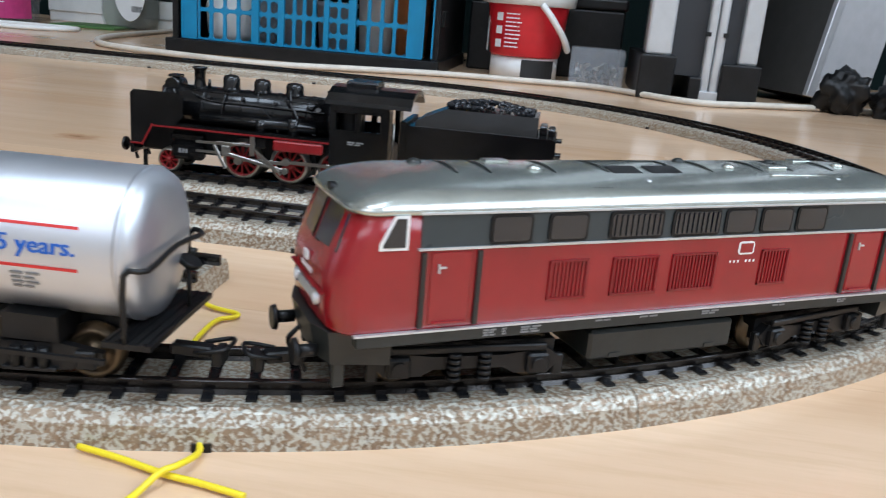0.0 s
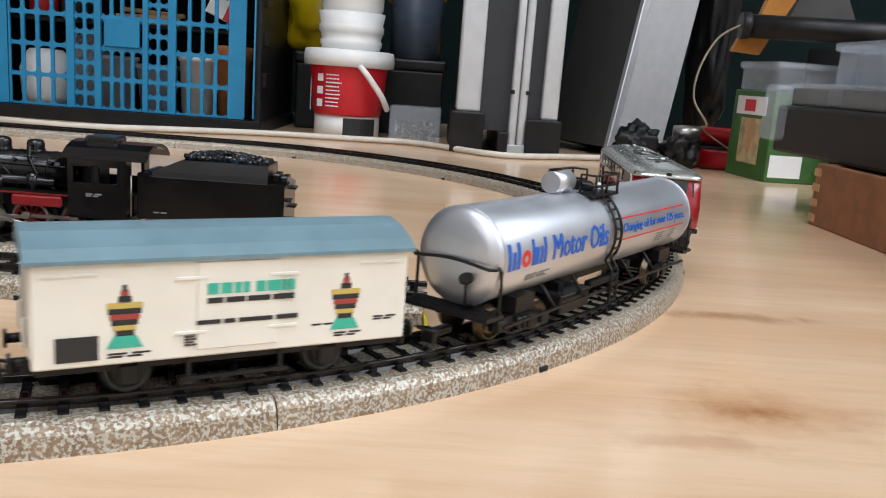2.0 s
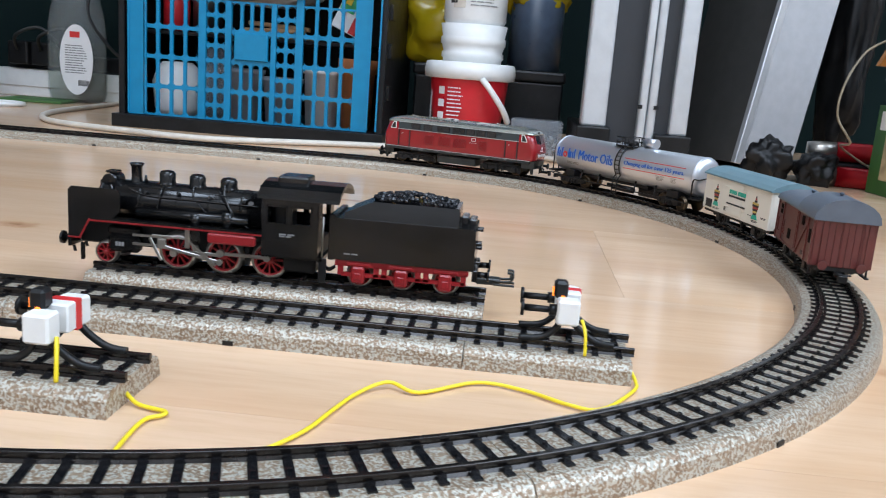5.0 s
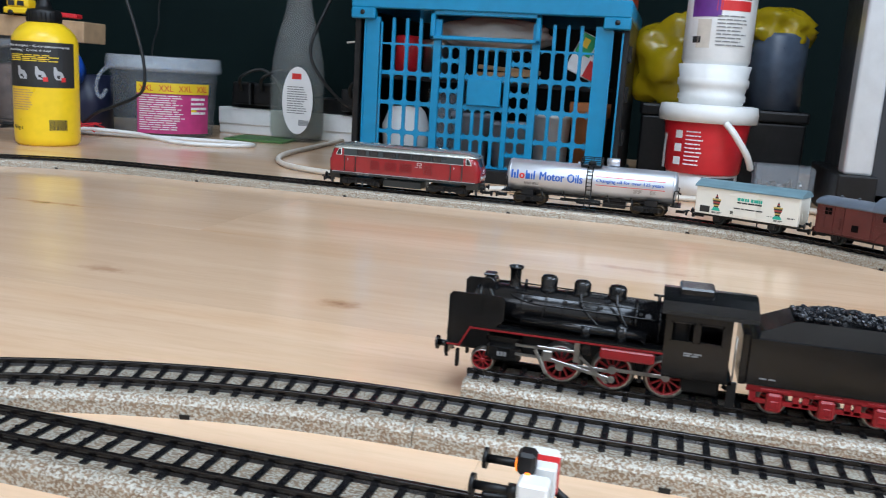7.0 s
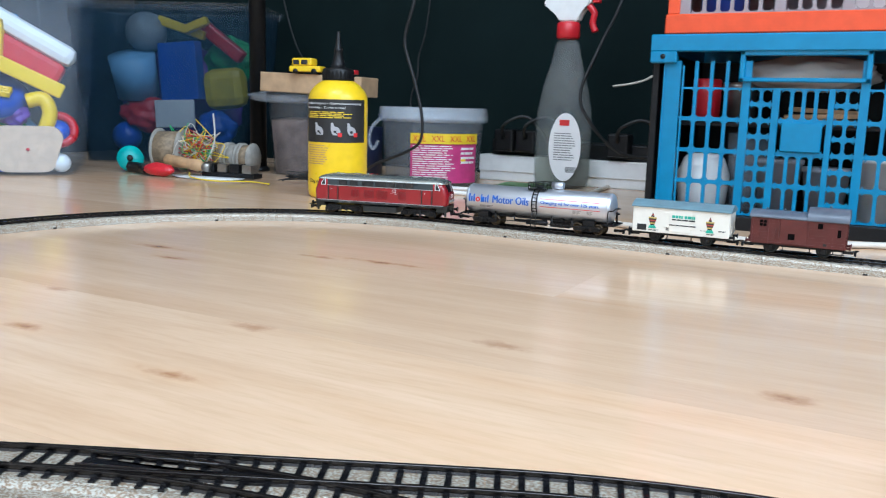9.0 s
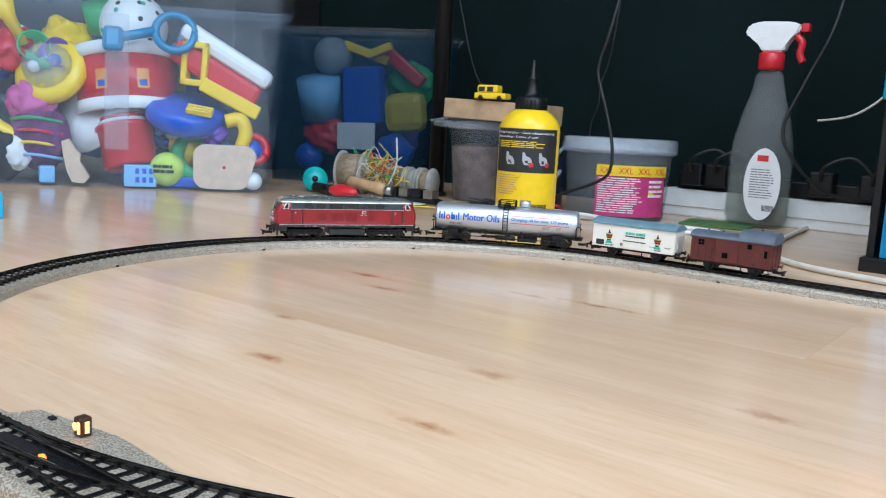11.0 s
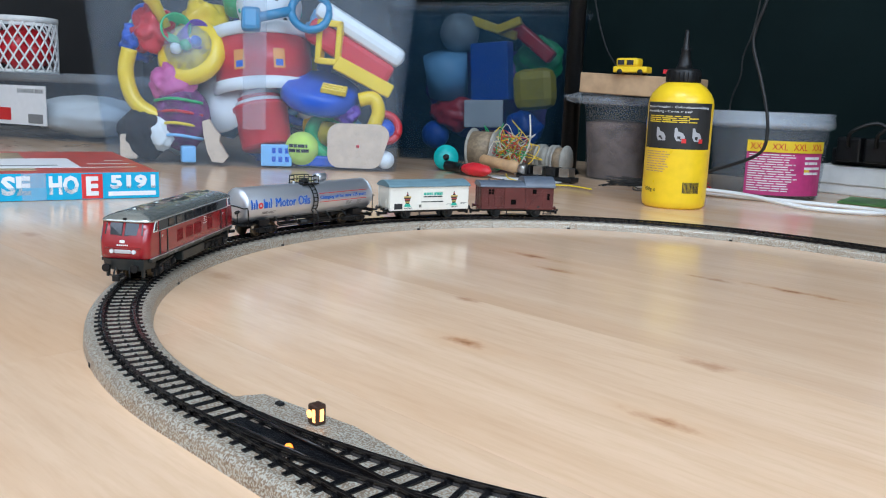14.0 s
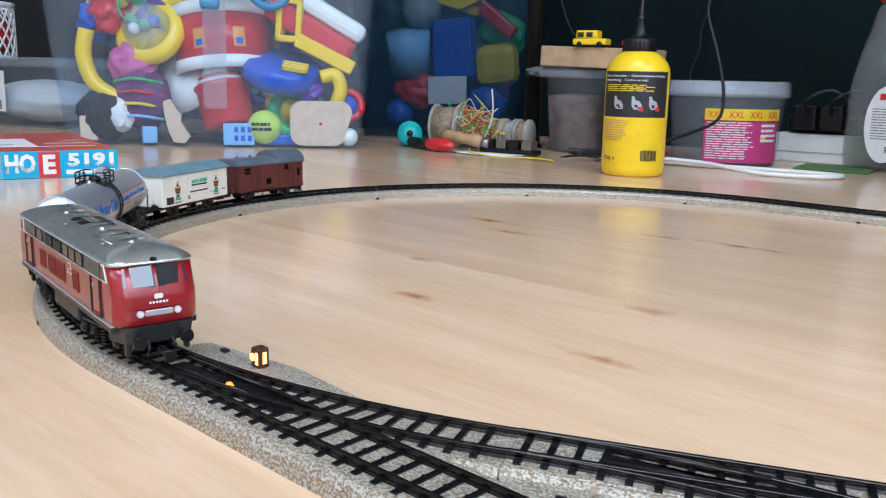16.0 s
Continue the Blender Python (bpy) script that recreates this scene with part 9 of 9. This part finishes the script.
part("small_print", made(box, (-0.19, 0.085, H_ + 0.001), (-0.11, 0.095, H_ + 0.0012)), PRINT_GREY, flat_box)
for k in range(3):
    part("pale_drawing", made(box, (-0.10 + k * 0.03, 0.06 + 0.05 * k, H_ + 0.0002), (-0.015, 0.068 + 0.05 * k, H_ + 0.0005)), CABLE_WHITE, flat_box)

# ---- clear storage box and lattice basket further off ----
sb = thing("storage_box", "clear grey storage box with white lid and label", "box", pose(-2.50, 0.40, 0, 0, 0, 20))
part("box_wall", bin_shell(0.58, 0.38, 0.62, 0.40, 0.14), BIN_DEEP, sb).visible_shadow = False
part("lid", made(box, (-0.325, -0.215, 0.140), (0.325, 0.215, 0.162), 0.006), FROSTED, sb, "milky lid").visible_shadow = False
part("label", made(box, (-0.10, -0.202, 0.035), (0.10, -0.199, 0.130)), LABEL_WHITE, sb, "white paper label")
tm = stretch_to(text_mesh("STORAGE BOX", 0.02, 0.0002), 0.005, 0.094, 0.112, 0.122)
part("lettering", tm, PRINT_BLACK, sb, m=pose(0, -0.2026, 0))
part("label_red", made(box, (-0.095, -0.2032, 0.045), (-0.02, -0.2025, 0.075)), PRINT_RED, sb)
part("bar_code", made(box, (0.04, -0.2032, 0.04), (0.09, -0.2025, 0.062)), PRINT_GREY, sb)
simple_thing("white_towel", made(crumpled, (0, 0, 0.055), (0.17, 0.09, 0.05), 8, 4, 0.12), WHITE, "folded white cloth inside the storage box", "cloth", pose(-2.38, 0.36, 0.003, 0, 0, 20))
bas = thing("lattice_basket", "white latticed basket of red things on the storage box", "basket", pose(-2.68, 0.32, 0.1625))
b = bmesh.new()
for k in range(20):
    for s in (-1, 1):
        pts = [(0.085 * math.cos(2 * math.pi * k / 20 + s * 1.0 * j / 6), 0.085 * math.sin(2 * math.pi * k / 20 + s * 1.0 * j / 6), 0.135 * j / 6) for j in range(7)]
        tube(b, pts, 0.0028, 5, 0)
part("lattice", b, WHITE, bas)
part("basket_rim", made(lathe, ((0.082, 0.130), (0.089, 0.132), (0.089, 0.145), (0.082, 0.146)), 36, closed=False), WHITE, bas)
part("basket_base", made(lathe, ((0, 0), (0.086, 0), (0.086, 0.008), (0, 0.008)), 36), WHITE, bas)
part("content", made(crumpled, (0, 0, 0.065), (0.072, 0.072, 0.055), 3, 4, 0.15), TOY_RED, bas, "red things in the basket")
CABINET = surf("black_brown_veneer", (0.010, 0.009, 0.009), 0.5, var=0.2, scale=6)
simple_thing("dark_cabinet", made(box, (-3.3, 0.85, 0.0), (-1.90, 1.14, 0.9), 0.004), CABINET, "dark cabinet behind the boxes", "cabinet")

simple_thing("dark_shelf_unit", made(box, (-3.5, -0.9, 0.0), (-3.05, 0.84, 1.1), 0.004), CABINET, "dark shelf unit at the far end of the room", "shelf")

# ---- yellow wires round the track ----
for lab, pts in (
    ("yellow wire curling over the floor from the buffer stop", [(0.224, -0.212, 0.006), (0.228, -0.226, 0.002), (0.226, -0.236, 0.0012), (0.213, -0.256, 0.0012), (0.202, -0.255, 0.0012), (0.187, -0.246, 0.0012), (0.170, -0.243, 0.0012), (0.151, -0.258, 0.0012), (0.140, -0.2545, 0.0025), (0.131, -0.264, 0.0012), (0.126, -0.280, 0.0012), (0.120, -0.300, 0.0012), (0.105, -0.325, 0.0012), (0.090, -0.345, 0.0012)]),
    ("yellow wire from the nearer buffer stop", [(0.060, -0.286, 0.004), (0.067, -0.291, 0.0014), (0.077, -0.294, 0.0012), (0.0775, -0.297, 0.0012), (0.074, -0.301, 0.0012), (0.074, -0.312, 0.0012), (0.076, -0.330, 0.0012), (0.080, -0.352, 0.0012)]),
    ("yellow wire end coming from under the curve", [(0.0750, -0.3730, 0.0012), (0.0850, -0.3750, 0.0012), (0.0960, -0.3780, 0.0012), (0.1030, -0.3790, 0.0012), (0.1130, -0.3810, 0.0012)]),
    ("yellow wire end crossing the other", [(0.0970, -0.3650, 0.0014), (0.0990, -0.3700, 0.0018), (0.0980, -0.3770, 0.0030), (0.0960, -0.3800, 0.0030), (0.0940, -0.3850, 0.0014), (0.0930, -0.3890, 0.0012)]),
):
    b = bmesh.new()
    tube(b, pts, 0.0007, 8)
    simple_thing("wire", b, WIRE_YELLOW, lab, "wire", None, "yellow wires")
b = bmesh.new()
tube(b, [(-0.300, -0.330, 0.0015), (-0.285, -0.345, 0.006), (-0.270, -0.338, 0.004), (-0.262, -0.322, 0.0015)], 0.0011, 8)
simple_thing("wire", b, TOY_BLUE, "short blue wire by the turnout", "wire")

# ---- motion: the train runs round the oval ----
ARC = math.pi * R1
LENGTH = 2 * ARC + 2 * 0.54
TRAIN = (
    (0.0, 0.2890), (0.5, 0.375), (1.0, 0.459), (1.5, 0.544), (2.0, 0.6250), (2.5, 0.707), (3.0, 0.788), (3.5, 0.866), (4.0, 0.942), (4.5, 1.017),
    (5.0, 1.094), (5.5, 1.173), (6.2, 1.286), (7.0, 1.430), (8.0, 1.644), (9.0, 1.838), (10.0, 1.984), (10.8, 2.099),
    (11.7, 2.238), (12.5, 2.362), (13.5, 2.504), (14.5, 2.641), (15.0, 2.7065), (16.0, 2.837),
)


def place_on_loop(s):
    s %= LENGTH
    if s < ARC:
        a = -math.pi / 2 + s / R1
        return Vector((R1 * math.cos(a), R1 * math.sin(a), RAIL_Z))
    s -= ARC
    if s < 0.54:
        return Vector((-s, R1, RAIL_Z))
    s -= 0.54
    if s < ARC:
        a = math.pi / 2 + s / R1
        return Vector((LOOP_X + R1 * math.cos(a), R1 * math.sin(a), RAIL_Z))
    return Vector((LOOP_X + s - ARC, -R1, RAIL_Z))


def run(t):
    """How far the train's head has run at t: a smooth curve through the table."""
    n = len(TRAIN)
    i = max(k for k in range(n - 1) if TRAIN[k][0] <= t or k == 0)
    def slope(k):
        a, b = TRAIN[max(k - 1, 0)], TRAIN[min(k + 1, n - 1)]
        return (b[1] - a[1]) / (b[0] - a[0])
    (t0, s0), (t1, s1) = TRAIN[i], TRAIN[i + 1]
    h = t1 - t0
    u = (t - t0) / h
    return (2 * u ** 3 - 3 * u ** 2 + 1) * s0 + (u ** 3 - 2 * u ** 2 + u) * h * slope(i) + (3 * u ** 2 - 2 * u ** 3) * s1 + (u ** 3 - u ** 2) * h * slope(i + 1)


def heading(s):
    a, b = place_on_loop(s - 0.002), place_on_loop(s + 0.002)
    return math.atan2(b.y - a.y, b.x - a.x)


def car_pose(s, pivot):
    a, b = place_on_loop(s - pivot), place_on_loop(s + pivot)
    c = (a + b) / 2
    return c, math.atan2(b.y - a.y, b.x - a.x)


TIMES = [k * 0.2 for k in range(81)]
CARS = ((loco, -0.0918, 0.049), (tank, -0.2885, 0.058), (van, -0.4462, 0.026), (guard, -0.556, 0.023))


def motions():
    for car, back, pivot in CARS:
        rows = []
        for t in TIMES:
            c, a = car_pose(run(t) + back, pivot)
            rows.append((t, pose(c.x, c.y, c.z, 0, 0, math.degrees(a))))
        walk(car, rows)
        for bogie in [o for o in car.children if o.name.startswith("bogie")]:
            x = bogie.location.x
            rows = []
            for t in TIMES:
                s = run(t) + back
                c, a = car_pose(s, pivot)
                turn = heading(s + x) - a
                turn = math.atan2(math.sin(turn), math.cos(turn))
                rows.append((t, pose(x, 0, 0, 0, 0, math.degrees(turn))))
            walk(bogie, rows)


motions()
